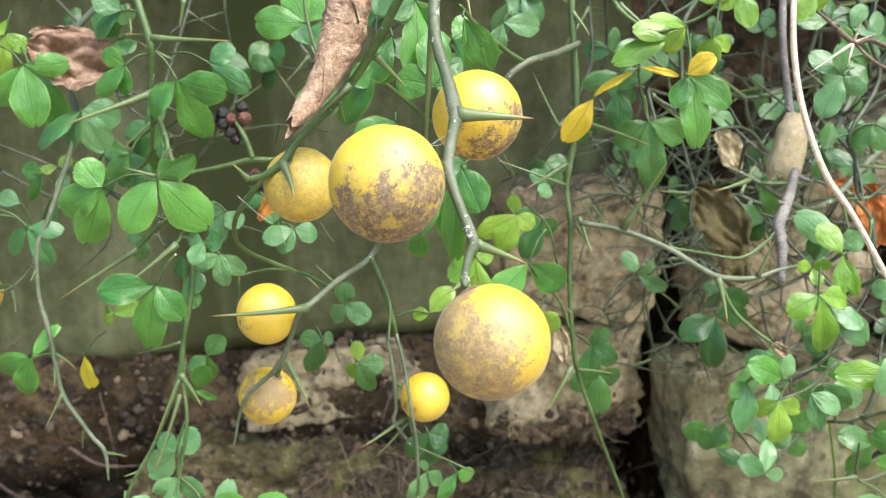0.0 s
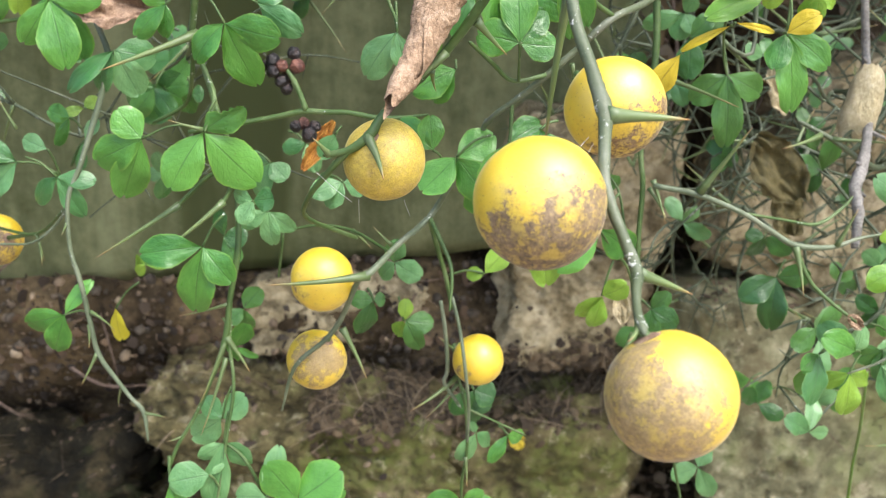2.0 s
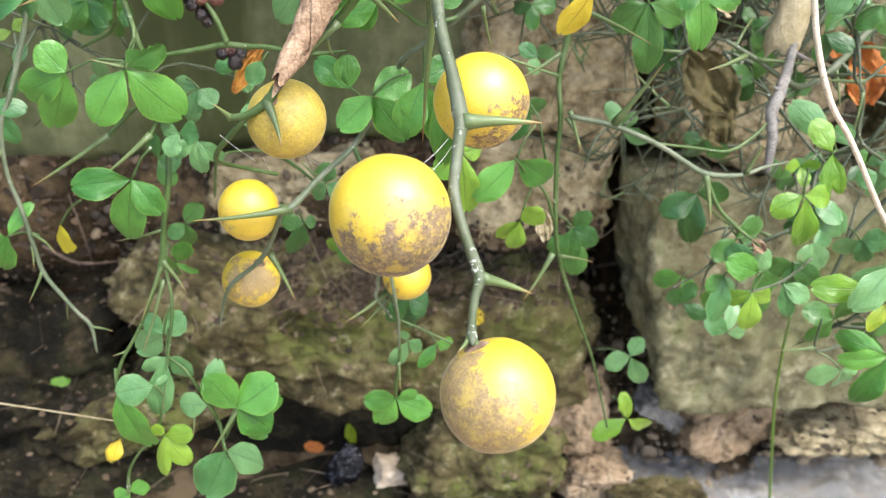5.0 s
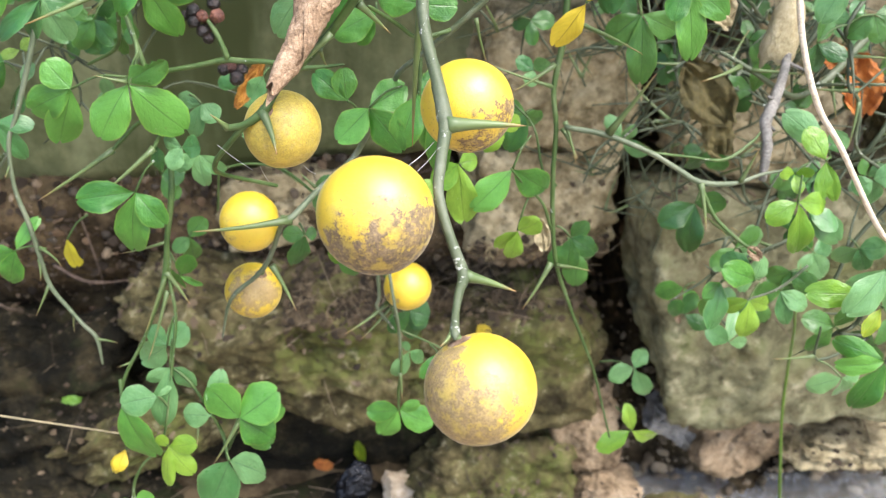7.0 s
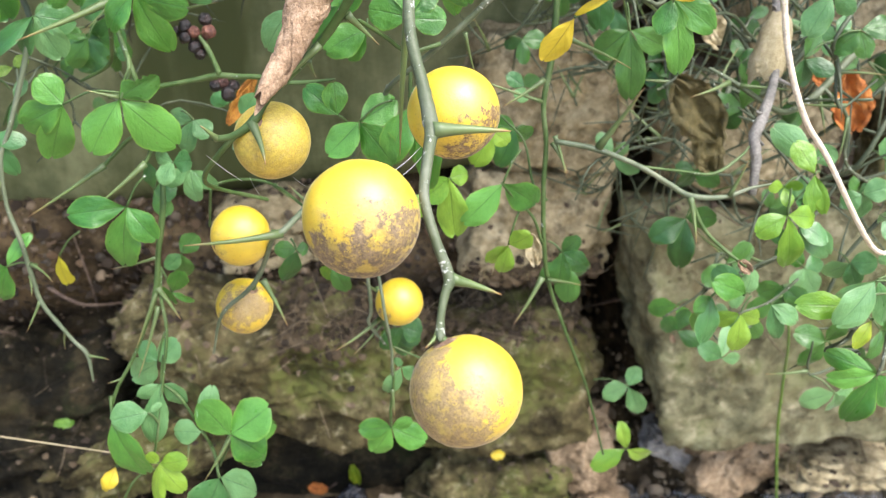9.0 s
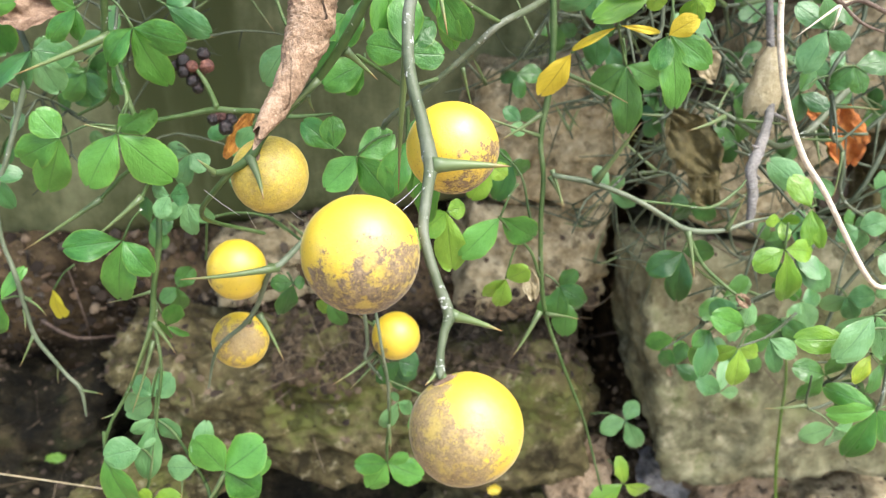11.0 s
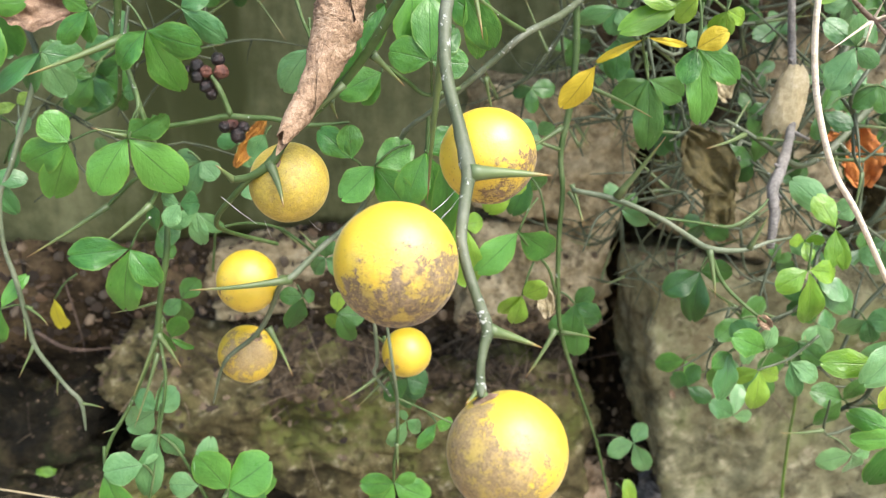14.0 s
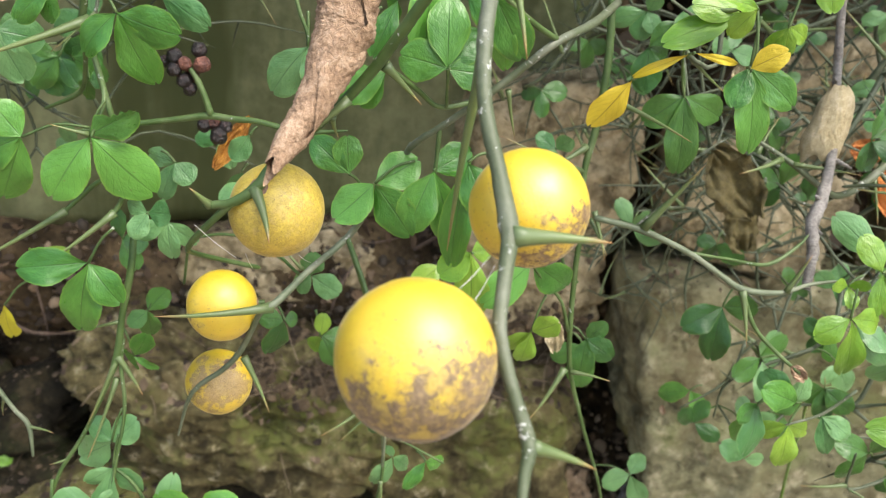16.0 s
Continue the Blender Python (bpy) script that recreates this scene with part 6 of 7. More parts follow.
berries("cluster of shrivelled black and red berries", (-0.1559, 0.622, 1.1862, 0.0032), (-0.1502, 0.62, 1.1896, 0.0044), (-0.144, 0.618, 1.1865, 0.0038), (-0.1496, 0.617, 1.1831, 0.0040), (-0.1368, 0.622, 1.194, 0.0042), (-0.1349, 0.62, 1.1864, 0.0046), (-0.1445, 0.619, 1.1768, 0.0042), (-0.1419, 0.62, 1.1721, 0.0038), (-0.1417, 0.624, 1.1792, 0.0042))
berries("small shrivelled dark berries beside an orange leaf", (-0.1421, 0.655, 1.1418, 0.0040), (-0.1328, 0.652, 1.1367, 0.0052), (-0.1374, 0.658, 1.1431, 0.0042), (-0.1291, 0.655, 1.1419, 0.0040))
sheet_leaf("narrow orange withered leaf hanging by the berries", (-0.1325, 0.69, 1.1222), (0.043, 0.013), (80, 122, 10), OCHRE, 8, 0.3)
bar("grass_culm", "smooth pale cream dry grass stalk arching down", "grass", STRAW, (0.2186, 0.56, 1.3213, 0.0016), (0.2073, 0.53, 1.2574, 0.0017), (0.2086, 0.525, 1.2223, 0.0018), (0.2157, 0.522, 1.1901, 0.0018), (0.2294, 0.52, 1.1574, 0.0018), (0.2471, 0.52, 1.1333, 0.0017), (0.2862, 0.525, 1.0761, 0.0016), (0.3068, 0.53, 1.0701, 0.0013), rough=0.03, sides=12)
bar("straw", "thin tan dry grass blade across the bank", "grass", PALE, (-0.4814, 0.72, 0.8068, 0.0008), (-0.3882, 0.7, 0.8067, 0.0008), (-0.328, 0.69, 0.8045, 0.0007), (-0.2515, 0.68, 0.799, 0.0005))
stick = tagged(new("dead_stick"), "knobbly grey dead stick hanging in the tangle", "stick")
bm = bmesh.new()
tube(bm, spline([(0.277, 0.76, 1.341, 0.0028), (0.2775, 0.75, 1.2475, 0.0028), (0.2861, 0.745, 1.1838, 0.003), (0.2837, 0.72, 1.1353, 0.0036), (0.2643, 0.68, 1.1159, 0.0041), (0.2549, 0.665, 1.103, 0.0045), (0.2554, 0.655, 1.0876, 0.0037), (0.2534, 0.648, 1.0633, 0.0028)], 6), 10, 0.3)
part("stem", bm, DEADWOOD, stick)
for a, c, w in (((0.2837, 0.72, 1.1353), (0.2960, 0.712, 1.1310), 0.0022), ((0.2643, 0.68, 1.1159), (0.2570, 0.674, 1.1205), 0.0024), ((0.2549, 0.665, 1.1030), (0.2610, 0.660, 1.0985), 0.0024), ((0.2861, 0.745, 1.1838), (0.2800, 0.738, 1.1890), 0.0018)):
    bm = bmesh.new()
    tube(bm, [(*Vector(a).lerp(Vector(c), k / 4), w * (1 - 0.16 * k)) for k in range(5)], 8, 0.3)
    part("stub", bm, DEADWOOD, stick, "short broken side stub")
rolled_leaf("pale tan dead leaf wrapped round the stick", [(0.2854, 0.738, 1.1841, 0.006), (0.2867, 0.737, 1.1728, 0.0125), (0.2845, 0.735, 1.1545, 0.0145), (0.2818, 0.735, 1.1407, 0.015), (0.2806, 0.735, 1.1313, 0.013)], 0.75, PALE, 5, 0.35)
sheet_leaf("orange-brown dead leaf caught in far twigs", (0.412, 0.86, 1.0806), (0.062, 0.040), (85, 75, 0), RUST, 11, 0.22)
sheet_leaf("small orange dead leaf caught in far twigs", (0.3918, 0.88, 1.1026), (0.030, 0.024), (80, 10, 0), RUST, 12, 0.22)
sheet_leaf("large olive-brown withered leaf behind the twigs", (0.2476, 0.8, 1.0876), (0.070, 0.048), (80, 50, 0), OLIVE, 13, 0.2)
sheet_leaf("second olive-brown withered leaf behind the twigs", (0.2677, 0.82, 1.0446), (0.050, 0.034), (82, 65, 12), OLIVE, 14, 0.2)
sheet_leaf("pale dead leaf lodged in the far twigs", (0.2948, 0.95, 1.1369), (0.050, 0.034), (75, 60, 10), PALE, 15, 0.25)
sheet_leaf("small pinkish dead leaf on a twig", (0.2378, 0.6, 1.0266), (0.014, 0.009), (70, 40, 0), DRY, 16, 0.3)
sheet_leaf("pale withered leaf beside the stone", (0.0926, 0.66, 1.0125), (0.028, 0.013), (80, 78, 0), PALE, 17, 0.3)

# fallen leaves and loose stones on the bank
sheet_leaf("yellow fallen leaf on the mossy rock", (0.090, 1.333, 0.523), (0.034, 0.026), (84, 60, 10), LEAF["y"], 21, 0.12, "fallen_leaf")
sheet_leaf("small yellow fallen leaf at the foot of the bank", (0.132, 1.355, 0.298), (0.026, 0.02), (80, 10, 10), LEAF["y"], 22, 0.12, "fallen_leaf")
sheet_leaf("pale green fallen leaf scrap on dark rock", (-0.632, 1.342, 0.372), (0.032, 0.018), (60, 5, 15), LEAF["y1"], 23, 0.15, "fallen_leaf")
sheet_leaf("yellow-green fallen leaf standing in the hollow", (-0.142, 1.487, 0.150), (0.052, 0.022), (84, 78, 8), LEAF["z"], 24, 0.2, "fallen_leaf")
sheet_leaf("orange fallen leaf in the hollow", (-0.216, 1.485, 0.118), (0.040, 0.026), (80, 12, 0), RUST, 25, 0.2, "fallen_leaf")
sheet_leaf("reddish fallen leaf on the boulder", (0.405, 1.298, 0.572), (0.016, 0.009), (84, 70, -30), DRY, 26, 0.2, "fallen_leaf")
sheet_leaf("yellow fallen leaf in the stream bed", (0.05, 1.30, 0.13), (0.034, 0.022), (30, 5, 15), LEAF["y"], 27, 0.15, "fallen_leaf")
rock("pale cream stone on the wet slab", (-0.052, 1.43, 0.105), (0.075, 0.05, 0.065), (0, 12, 20), CREAM, 31, 0.28, 0.75)
rock("black glossy lump on the wet slab", (-0.148, 1.43, 0.112), (0.066, 0.055, 0.09), (0, 14, 10), BLACK, 32, 0.34, 0.15)

# spider threads between stems and fruits
SILK, silk_tree, silk_bsdf = material("spider silk", 0.3)
silk_bsdf.inputs["Base Color"].default_value = (0.6, 0.6, 0.58, 1)
for ends in (((0.0000, 0.335, 1.188), (0.0098, 0.352, 1.192)), ((0.0040, 0.325, 1.190), (0.0112, 0.350, 1.190)), ((-0.1010, 0.456, 1.154), (-0.0850, 0.460, 1.139)), ((-0.0820, 0.465, 1.139), (-0.0850, 0.500, 1.117)), ((-0.0600, 0.470, 1.138), (-0.0580, 0.500, 1.122))):
    p, q = Vector(ends[0]), Vector(ends[1])
    m = p.lerp(q, 0.5) - Vector((0, 0, 0.0006))
    bar("spider_thread", "fine white spider thread stretched between stem and fruit", "thread", SILK, (*p, 0.00002), (*m, 0.00002), (*q, 0.00002), rough=0, sides=5)

# dry spiny twig
b = branch("dry pale spiny dead twig")
for pts in ([(0.3138, 0.6, 1.2228, 0.0016), (0.2807, 0.59, 1.2363, 0.0015), (0.2661, 0.585, 1.2352, 0.0018), (0.2489, 0.58, 1.2473, 0.0012), (0.2377, 0.58, 1.256, 0.0008)], [(0.2661, 0.585, 1.2352, 0.0012), (0.283, 0.59, 1.2228, 0.0010), (0.3035, 0.6, 1.2156, 0.0008)]):
    bm = bmesh.new()
    tube(bm, spline(pts, 5), 8, 0.3)
    part("stem", bm, BROWNTWIG, b)
for tip in ((0.2347, 0.57, 1.2165), (0.2777, 0.58, 1.2402), (0.2617, 0.58, 1.2193), (0.2683, 0.58, 1.2472)):
    bm = bmesh.new()
    a = Vector((0.2661, 0.585, 1.2348))
    tube(bm, [(*a.lerp(Vector(tip), k / 5), 0.0011 * (1 - k / 5) ** 0.8) for k in range(6)], 6)
    part("thorn", bm, STRAW, b, "pale dry thorn")

# green creeper stem rising from the foot of the bank
bar("creeper_stem", "thin yellow-green stem rising from the stream edge", "stem", LEAF["y1"], (0.5692, 1.08, 0.1422, 0.0020), (0.4844, 1.02, 0.5366, 0.0020), (0.4642, 1., 0.6619, 0.0018), (0.4386, 0.95, 0.7603, 0.0016), (0.3834, 0.85, 0.8753, 0.0014))

# ---- tangle of thorny twigs behind ----
tangle_luck = random.Random(21)


def tangle(label, start, end, r, spikes, leaves, kinds="bd", sag=0.06):
    b = branch(label)
    rnd = tangle_luck
    a, c = Vector(start), Vector(end)
    pts = []
    for i in range(7):
        t = i / 6
        p = a.lerp(c, t) + Vector((rnd.uniform(-1, 1), rnd.uniform(-1, 1), rnd.uniform(-1, 1))) * 0.022
        p.z -= sag * math.sin(math.pi * t)
        pts.append((*p, r * (1 - 0.6 * t)))
    # stems, shoots and most thorns here wear the bark darkened for shade
    stem(b, *pts, mat=SHADED_BARK)
    run = spline(pts, 4)
    for k in range(4 if spikes >= 10 else 0):
        q = Vector(run[rnd.randrange(2, len(run) - 1)][:3])
        way = Vector((rnd.uniform(-1, 1), rnd.uniform(-0.4, 0.4), rnd.uniform(-1, 0.6))).normalized()
        far = rnd.uniform(0.07, 0.17)
        bend = Vector((rnd.uniform(-1, 1), 0, rnd.uniform(-1, 1))) * 0.03
        side = [(*q, r * 0.6), (*(q + way * far * 0.5 + bend), r * 0.5), (*(q + way * far), r * 0.25)]
        stem(b, *side, mat=SHADED_BARK)
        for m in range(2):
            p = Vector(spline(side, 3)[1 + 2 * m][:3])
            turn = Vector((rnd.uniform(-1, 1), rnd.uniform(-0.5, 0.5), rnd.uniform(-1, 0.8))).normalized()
            thorn(b, p, p + turn * rnd.uniform(0.02, 0.045), r * 0.5, SHADED_BARK)
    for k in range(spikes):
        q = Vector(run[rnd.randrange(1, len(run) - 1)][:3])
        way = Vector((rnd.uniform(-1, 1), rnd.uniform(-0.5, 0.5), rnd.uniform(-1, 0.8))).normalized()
        thorn(b, q, q + way * rnd.uniform(0.03, 0.065), r * 0.75, SHADED_BARK if k % 3 else None)
    for k in range(leaves):
        q = Vector(run[rnd.randrange(2, len(run))][:3])
        way = Vector((rnd.uniform(-1, 1), rnd.uniform(-0.6, 0.1), rnd.uniform(-0.8, 0.6))).normalized()
        fork = q + way * rnd.uniform(0.012, 0.03)
        tips = []
        turn = rnd.uniform(0, 6.28)
        for m in range(3):
            ang = turn + (m - 1) * rnd.uniform(1.1, 1.6)
            size = rnd.uniform(0.018, 0.032)
            t = fork + Vector((math.cos(ang), rnd.uniform(-0.3, 0.3), math.sin(ang))) * size
            tips.append((*t, size * rnd.uniform(0.55, 0.75)))
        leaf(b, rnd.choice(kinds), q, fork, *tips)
    return b

tangle("thin grey-green thorny twigs tangled behind the leaves", (0.5464, 1., 1.327), (0.1302, 0.95, 1.1875), 0.0030, 12, 2)
tangle("spiny grey-green twig in the shaded tangle", (0.496, 0.95, 1.2208), (0.1606, 0.98, 1.0945), 0.0026, 12, 2)
tangle("thin grey-green thorny twigs tangled behind the leaves", (0.523, 0.9, 1.1433), (0.1919, 0.9, 1.0166), 0.0028, 11, 3)
tangle("spiny grey-green twig in the shaded tangle", (0.2339, 1., 1.3637), (0.1791, 1.05, 1.025), 0.0028, 12, 2)
tangle("thin grey-green thorny twigs tangled behind the leaves", (0.2906, 0.95, 1.3668), (0.248, 1., 1.034), 0.0028, 12, 3)
tangle("spiny grey-green twig in the shaded tangle", (0.4064, 1.05, 1.3818), (0.3433, 1., 1.034), 0.0028, 12, 3)
tangle("drooping shaded twig with small blue-green leaves", (0.4381, 0.95, 1.3548), (0.4049, 0.92, 1.0484), 0.0028, 10, 4)
tangle("drooping shaded twig with small blue-green leaves", (0.4313, 0.78, 1.1136), (0.2388, 0.8, 0.9523), 0.0026, 10, 5)
tangle("drooping shaded twig with small blue-green leaves", (0.4414, 0.75, 1.0496), (0.2832, 0.78, 0.8937), 0.0024, 8, 6)
tangle("spiny grey-green twig in the shaded tangle", (0.1581, 0.9, 1.3598), (0.0659, 0.95, 1.0983), 0.0024, 8, 2)
tangle("thin grey-green thorny twigs tangled behind the leaves", (0.5777, 1.1, 1.2869), (0.2644, 1.05, 1.2098), 0.0030, 10, 3)
tangle("spiny grey-green twig in the shaded tangle", (0.3512, 1., 1.1107), (0.2125, 1.1, 0.8694), 0.0022, 14, 0)
tangle("thin grey-green thorny twigs tangled behind the leaves", (0.2833, 1., 1.0918), (0.1601, 1.15, 0.9004), 0.0020, 14, 0)
tangle("spiny grey-green twig in the shaded tangle", (0.3665, 0.85, 1.1792), (0.2152, 0.82, 1.114), 0.0028, 12, 1)
tangle("drooping shaded twig with small blue-green leaves", (0.4061, 0.68, 1.0288), (0.3194, 0.66, 0.9147), 0.0024, 6, 6)
tangle("drooping shaded twig with small blue-green leaves", (0.056, 0.8, 1.3447), (-0.0221, 0.8, 1.2511), 0.0024, 5, 4)
tangle("thin grey-green thorny twigs tangled behind the leaves", (-0.0956, 0.85, 1.3538), (-0.1629, 0.85, 1.2229), 0.0020, 4, 3)
tangle("drooping shaded twig with small blue-green leaves", (-0.2266, 0.82, 1.35), (-0.2952, 0.8, 1.1327), 0.0020, 5, 4)
tangle("drooping shaded twig with small blue-green leaves", (-0.377, 0.722, 1.6), (-0.448, 0.82, 1.115), 0.0020, 5, 5)
tangle("drooping shaded twig with small blue-green leaves", (-0.0143, 0.88, 1.368), (-0.0778, 0.86, 1.2746), 0.0020, 5, 4)
tangle("thin grey-green thorny twigs tangled behind the leaves", (0.2166, 0.75, 1.3183), (0.1648, 0.72, 1.2206), 0.0024, 6, 3)
tangle("drooping shaded twig with small blue-green leaves", (0.3122, 0.72, 1.3136), (0.344, 0.7, 1.1418), 0.0024, 6, 5)
tangle("thin grey-green thorny twigs tangled behind the leaves", (0.5853, 1.15, 1.3304), (0.2145, 1.2, 1.0902), 0.0024, 12, 1)
tangle("spiny grey-green twig in the shaded tangle", (0.615, 1.1, 1.1814), (0.2193, 1.15, 1.1387), 0.0024, 12, 0)
tangle("thin grey-green thorny twigs tangled behind the leaves", (0.569, 1.1, 1.0999), (0.2485, 1.15, 0.9313), 0.0022, 12, 1)
tangle("spiny grey-green twig in the shaded tangle", (0.3116, 1.2, 1.4131), (0.2519, 1.2, 0.887), 0.0022, 12, 0)
tangle("thin grey-green thorny twigs tangled behind the leaves", (0.4018, 1.15, 1.4042), (0.3314, 1.15, 0.9007), 0.0024, 12, 1)
tangle("spiny grey-green twig in the shaded tangle", (0.4969, 1.15, 1.4035), (0.4434, 1.1, 0.9438), 0.0024, 12, 2)
tangle("thin grey-green thorny twigs tangled behind the leaves", (0.2109, 1.15, 1.3926), (0.1549, 1.2, 1.0522), 0.0022, 10, 0)
tangle("spiny grey-green twig in the shaded tangle", (0.5491, 0.95, 1.0429), (0.3037, 1., 0.9415), 0.0024, 12, 2)
tangle("thin grey-green thorny twigs tangled behind the leaves", (0.1401, 1.1, 1.2234), (0.3198, 1.1, 1.016), 0.0020, 12, 0)
tangle("spiny grey-green twig in the shaded tangle", (0.4462, 0.9, 1.253), (0.2824, 0.88, 1.1509), 0.0030, 12, 1)
tangle("thin grey-green thorny twigs tangled behind the leaves", (-0.4633, 0.82, 1.2641), (-0.3015, 0.8, 1.1172), 0.0022, 11, 2)
tangle("spiny grey-green twig in the shaded tangle", (-0.3917, 0.84, 1.3593), (-0.2495, 0.86, 1.1646), 0.0020, 10, 2)
tangle("thin grey-green thorny twigs tangled behind the leaves", (-0.2004, 0.9, 1.3677), (-0.2792, 0.88, 1.0558), 0.0020, 10, 1)

# leafy crown of the bush over the wall, added above the view for shade
tangle("unseen leafy branch of the bush added over the wall to shade it", (-0.0411, 1.5632, 1.8386), (0.2686, 1.2902, 1.6452), 0.0032, 3, 18, "gbd", -0.03)
tangle("unseen leafy branch of the bush added over the wall to shade it", (-1.0507, 1.5024, 1.883), (-0.9464, 1.3272, 1.4915), 0.0032, 3, 18, "gbd", -0.03)
tangle("unseen leafy branch of the bush added over the wall to shade it", (-0.3026, 1.4542, 1.7631), (-0.2508, 1.123, 1.5112), 0.0032, 3, 18, "gbd", -0.03)
tangle("unseen leafy branch of the bush added over the wall to shade it", (-0.6249, 1.6016, 1.8297), (-0.8632, 1.3033, 1.4964), 0.0032, 3, 18, "gbd", -0.03)
tangle("unseen leafy branch of the bush added over the wall to shade it", (-0.0503, 1.4279, 1.6005), (0.2097, 1.1682, 1.5109), 0.0032, 3, 18, "gbd", -0.03)
tangle("unseen leafy branch of the bush added over the wall to shade it", (0.5701, 1.5919, 1.6868), (0.8932, 1.244, 1.5988), 0.0032, 3, 18, "gbd", -0.03)
tangle("unseen leafy branch of the bush added over the wall to shade it", (-0.7519, 1.607, 1.8072), (-0.4253, 1.3256, 1.5268), 0.0032, 3, 18, "gbd", -0.03)
tangle("unseen leafy branch of the bush added over the wall to shade it", (-0.486, 1.4365, 1.6437), (-0.7904, 1.1893, 1.5846), 0.0032, 3, 18, "gbd", -0.03)
tangle("unseen leafy branch of the bush added over the wall to shade it", (-1.0942, 1.5491, 1.7014), (-1.2273, 1.3083, 1.5613), 0.0032, 3, 18, "gbd", -0.03)
tangle("unseen leafy branch of the bush added over the wall to shade it", (-0.5632, 1.5059, 1.8114), (-0.8733, 1.3443, 1.4743), 0.0032, 3, 18, "gbd", -0.03)
tangle("unseen leafy branch of the bush added over the wall to shade it", (0.1747, 1.5859, 1.6054), (0.3761, 1.2042, 1.5799), 0.0032, 3, 18, "gbd", -0.03)
tangle("unseen leafy branch of the bush added over the wall to shade it", (-1.0846, 1.4103, 1.6543), (-0.7659, 1.1652, 1.6136), 0.0032, 3, 18, "gbd", -0.03)
tangle("unseen leafy branch of the bush added over the wall to shade it", (0.4804, 1.6072, 1.7033), (0.3788, 1.2407, 1.6174), 0.0032, 3, 18, "gbd", -0.03)
tangle("unseen leafy branch of the bush added over the wall to shade it", (-0.9163, 1.5646, 1.8392), (-0.6645, 1.1284, 1.6497), 0.0032, 3, 18, "gbd", -0.03)
tangle("unseen leafy branch of the bush added over the wall to shade it", (-0.945, 1.475, 1.7832), (-0.6523, 1.1982, 1.6456), 0.0032, 3, 18, "gbd", -0.03)
tangle("unseen leafy branch of the bush added over the wall to shade it", (-0.1733, 1.4687, 1.695), (-0.399, 1.138, 1.4983), 0.0032, 3, 18, "gbd", -0.03)
tangle("unseen leafy branch of the bush added over the wall to shade it", (0.0716, 1.6193, 1.6485), (-0.2444, 1.3469, 1.5714), 0.0032, 3, 18, "gbd", -0.03)
tangle("unseen leafy branch of the bush added over the wall to shade it", (-0.41, 1.4522, 1.7782), (-0.1816, 1.2248, 1.5501), 0.0032, 3, 18, "gbd", -0.03)
tangle("unseen leafy branch of the bush added over the wall to shade it", (-1.0053, 1.6015, 1.6098), (-1.0098, 1.3128, 1.4948), 0.0032, 3, 18, "gbd", -0.03)
tangle("unseen leafy branch of the bush added over the wall to shade it", (0.1438, 1.609, 1.7891), (0.3454, 1.1445, 1.5526), 0.0032, 3, 18, "gbd", -0.03)
tangle("unseen leafy branch of the bush added over the wall to shade it", (-0.8463, 1.5858, 1.6884), (-0.8791, 1.3498, 1.6319), 0.0032, 3, 18, "gbd", -0.03)
tangle("unseen leafy branch of the bush added over the wall to shade it", (0.5592, 1.4998, 1.7464), (0.7199, 1.2302, 1.5253), 0.0032, 3, 18, "gbd", -0.03)

# ---- pebbles, litter and roots on bank and stream bed ----
bank_run = [Vector((q[1], q[2], 0)) for q in run_bank]


def bank_place(x, k):
    y, z, _ = bank_run[k + 27]
    p = Vector((x, y - bulge(x, z), z))
    d = 0.06 * noise.noise(p * 3.1) + 0.035 * noise.noise(p * 9) + 0.014 * noise.noise(p * 27)
    return p + Vector((0, -1, 0.5)) * d


def scatter(name, label, category, mat, count, low, high, small, big, flat, seed, left=-1.1, right=1.2):
    """Many small stones or flakes lying on the bank, in one mesh."""
    rnd = random.Random(seed)
    ball = bmesh.new()
    bmesh.ops.create_icosphere(ball, subdivisions=2 if flat > 0.3 else 1, radius=0.5)
    shape = np.array([v.co for v in ball.verts])
    tris = np.array([[v.index for v in f.verts] for f in ball.faces])
    ball.free()
    verts, faces = [], []
    for i in range(count):
        c = bank_place(rnd.uniform(left, right), rnd.randrange(low, high))
        size = small + (big - small) * rnd.random() ** 3
        turn = np.array(Euler((rnd.uniform(0, 6), rnd.uniform(0, 6), rnd.uniform(0, 6))).to_matrix())
        own = shape * np.random.uniform(0.75, 1.25, (len(shape), 1))
        own = own * (size * rnd.uniform(0.7, 1.3), size, size * flat)
        verts.append(own @ turn.T + np.array(c + Vector((0, -size * 0.25, size * 0.15))))
        faces.append(tris + i * len(shape))
    me = bpy.data.meshes.new(name)
    me.from_pydata(np.concatenate(verts).tolist(), [], np.concatenate(faces).tolist())
    for p in me.polygons:
        p.use_smooth = flat > 0.3
    me.materials.append(mat)
    return tagged(new(name, me), label, category, kind="stuff")


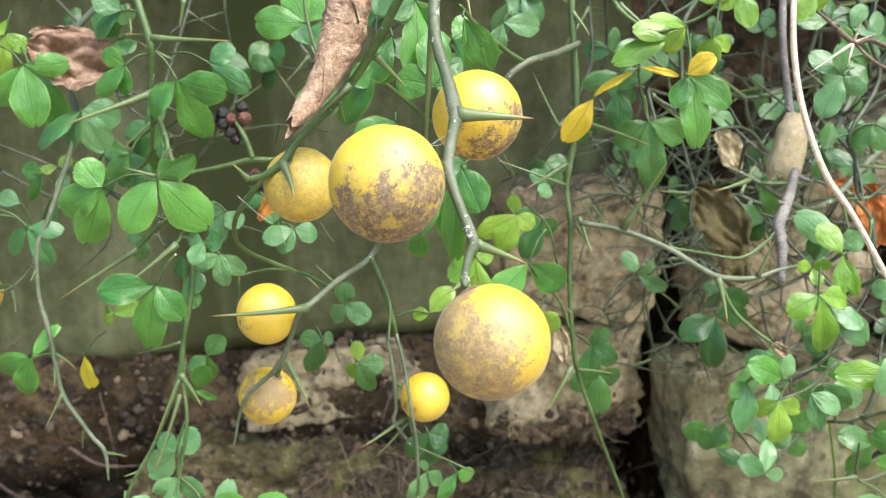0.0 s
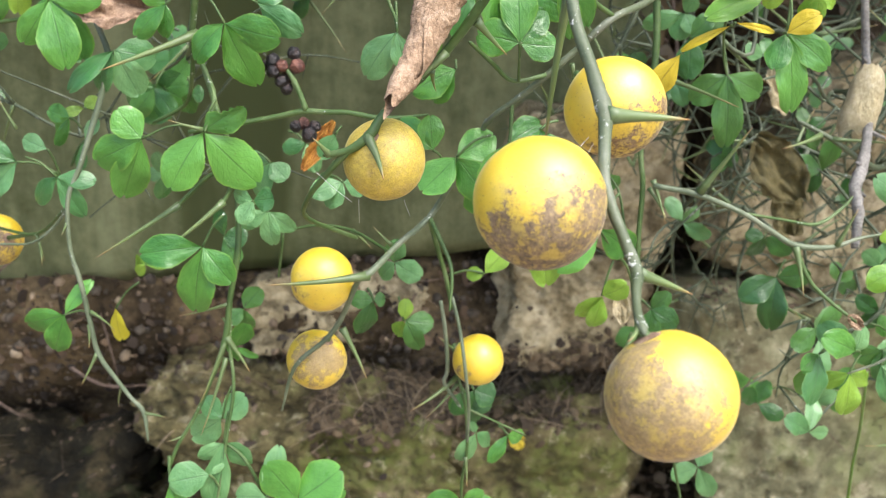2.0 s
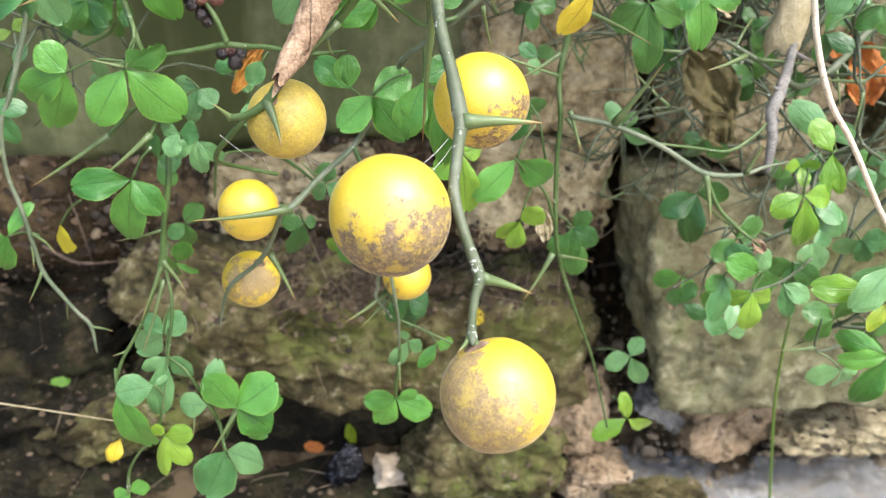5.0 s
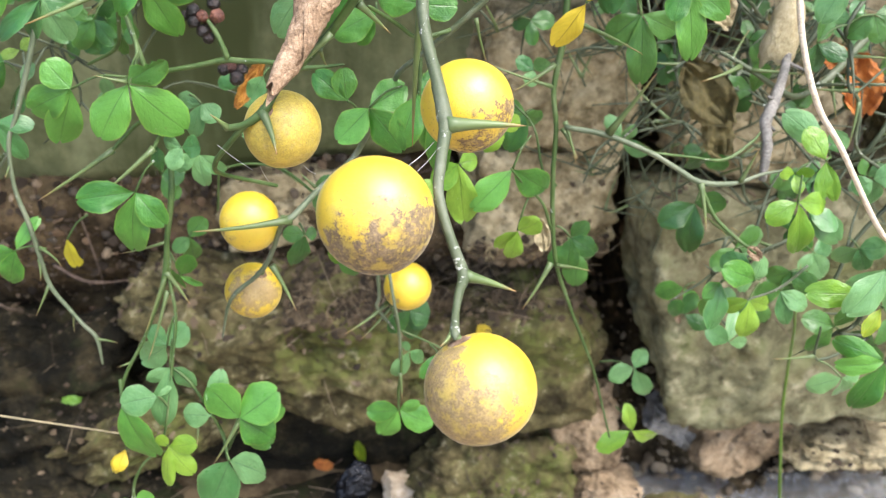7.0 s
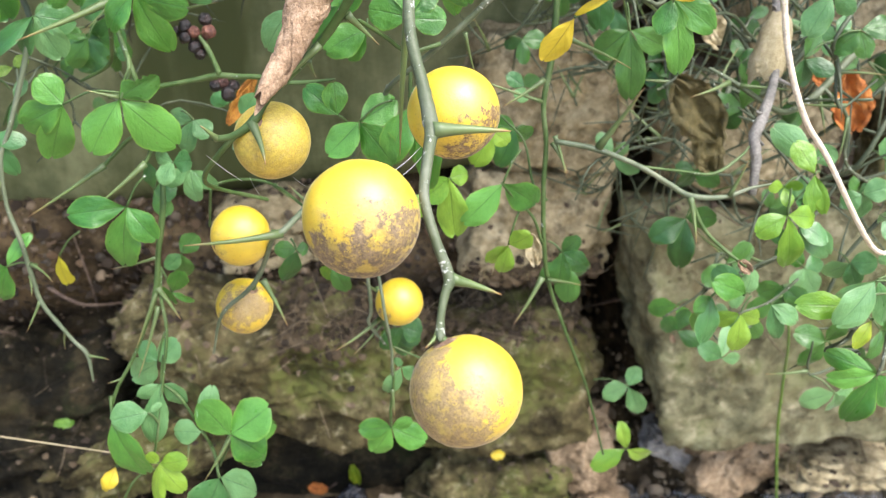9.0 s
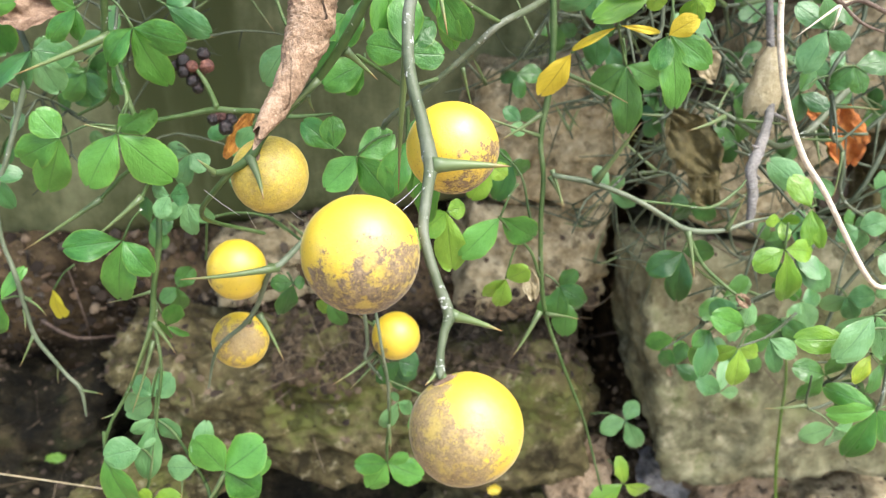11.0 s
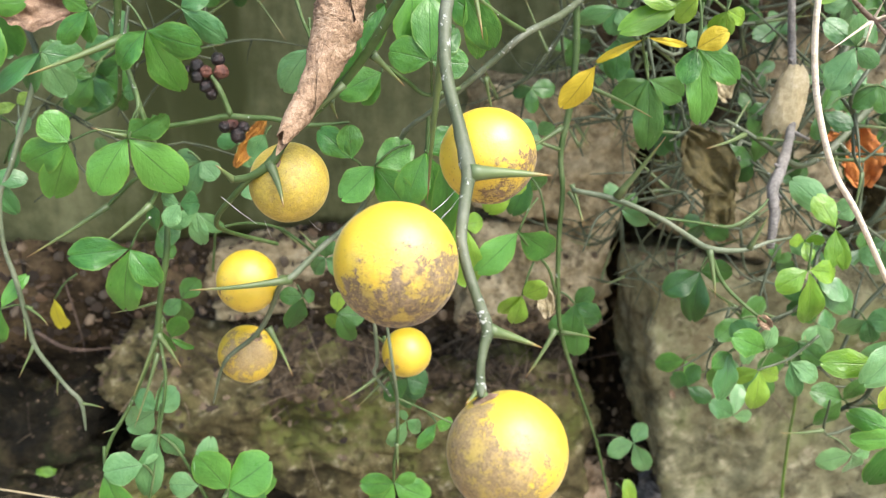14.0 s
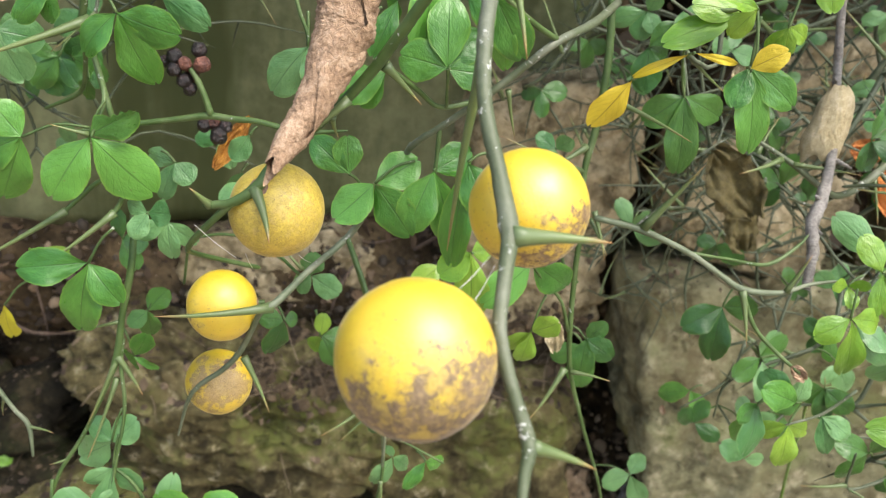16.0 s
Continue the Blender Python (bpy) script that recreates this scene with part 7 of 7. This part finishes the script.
PEBBLE = island_material("pebbles", (0.1, (0.03, 0.024, 0.016)), (0.5, (0.08, 0.066, 0.045)), (0.8, (0.17, 0.125, 0.075)), (0.97, (0.42, 0.34, 0.22)))
FLAKE = island_material("leaf litter", (0.1, (0.014, 0.010, 0.006)), (0.5, (0.05, 0.034, 0.018)), (0.85, (0.14, 0.092, 0.05)), (1.0, (0.26, 0.20, 0.13)))
GRAVEL = island_material("gravel", (0.1, (0.055, 0.042, 0.026)), (0.5, (0.20, 0.152, 0.092)), (0.8, (0.36, 0.28, 0.175)), (0.97, (0.50, 0.43, 0.32)))
DEBRIS = island_material("hillside debris", (0.1, (0.03, 0.023, 0.014)), (0.5, (0.11, 0.082, 0.05)), (0.85, (0.24, 0.19, 0.12)), (1.0, (0.40, 0.34, 0.25)))
scatter("pebbles", "brown and grey pebbles bedded in the bank", "pebbles", PEBBLE, 1500, 30, 52, 0.004, 0.022, 0.7, 3)
scatter("leaf_litter", "brown crumbled leaf litter on the bank", "litter", FLAKE, 7500, 24, 66, 0.004, 0.026, 0.16, 4)
scatter("gravel", "wet grey and tan gravel at the stream edge", "gravel", GRAVEL, 3600, 58, 98, 0.005, 0.034, 0.6, 5, 0.02)
scatter("hillside_litter", "pale dead leaves and bark bits on the upper bank", "litter", DEBRIS, 1500, 0, 28, 0.008, 0.05, 0.15, 6, 0.15, 1.4)
root_luck = random.Random(9)
for i in range(64):
    k = root_luck.randrange(4, 78)
    x = root_luck.uniform(-0.9, 1.1) if k > 27 else root_luck.uniform(0.25, 1.2)
    a = bank_place(x, k) + Vector((0, -0.012, 0.004))
    c = bank_place(x + root_luck.uniform(-0.16, 0.16), min(96, max(0, k + root_luck.randrange(-9, 14)))) + Vector((0, -0.02, 0))
    mid = a.lerp(c, 0.5) + Vector((root_luck.uniform(-0.02, 0.02), -0.03, root_luck.uniform(-0.02, 0.02)))
    w = root_luck.uniform(0.0012, 0.0034)
    bar("root", "thin brown root or fallen twig on the bank", "twig", BROWNTWIG, (*a, w), (*mid, w), (*c, w * 0.5), rough=0.3, sides=6)
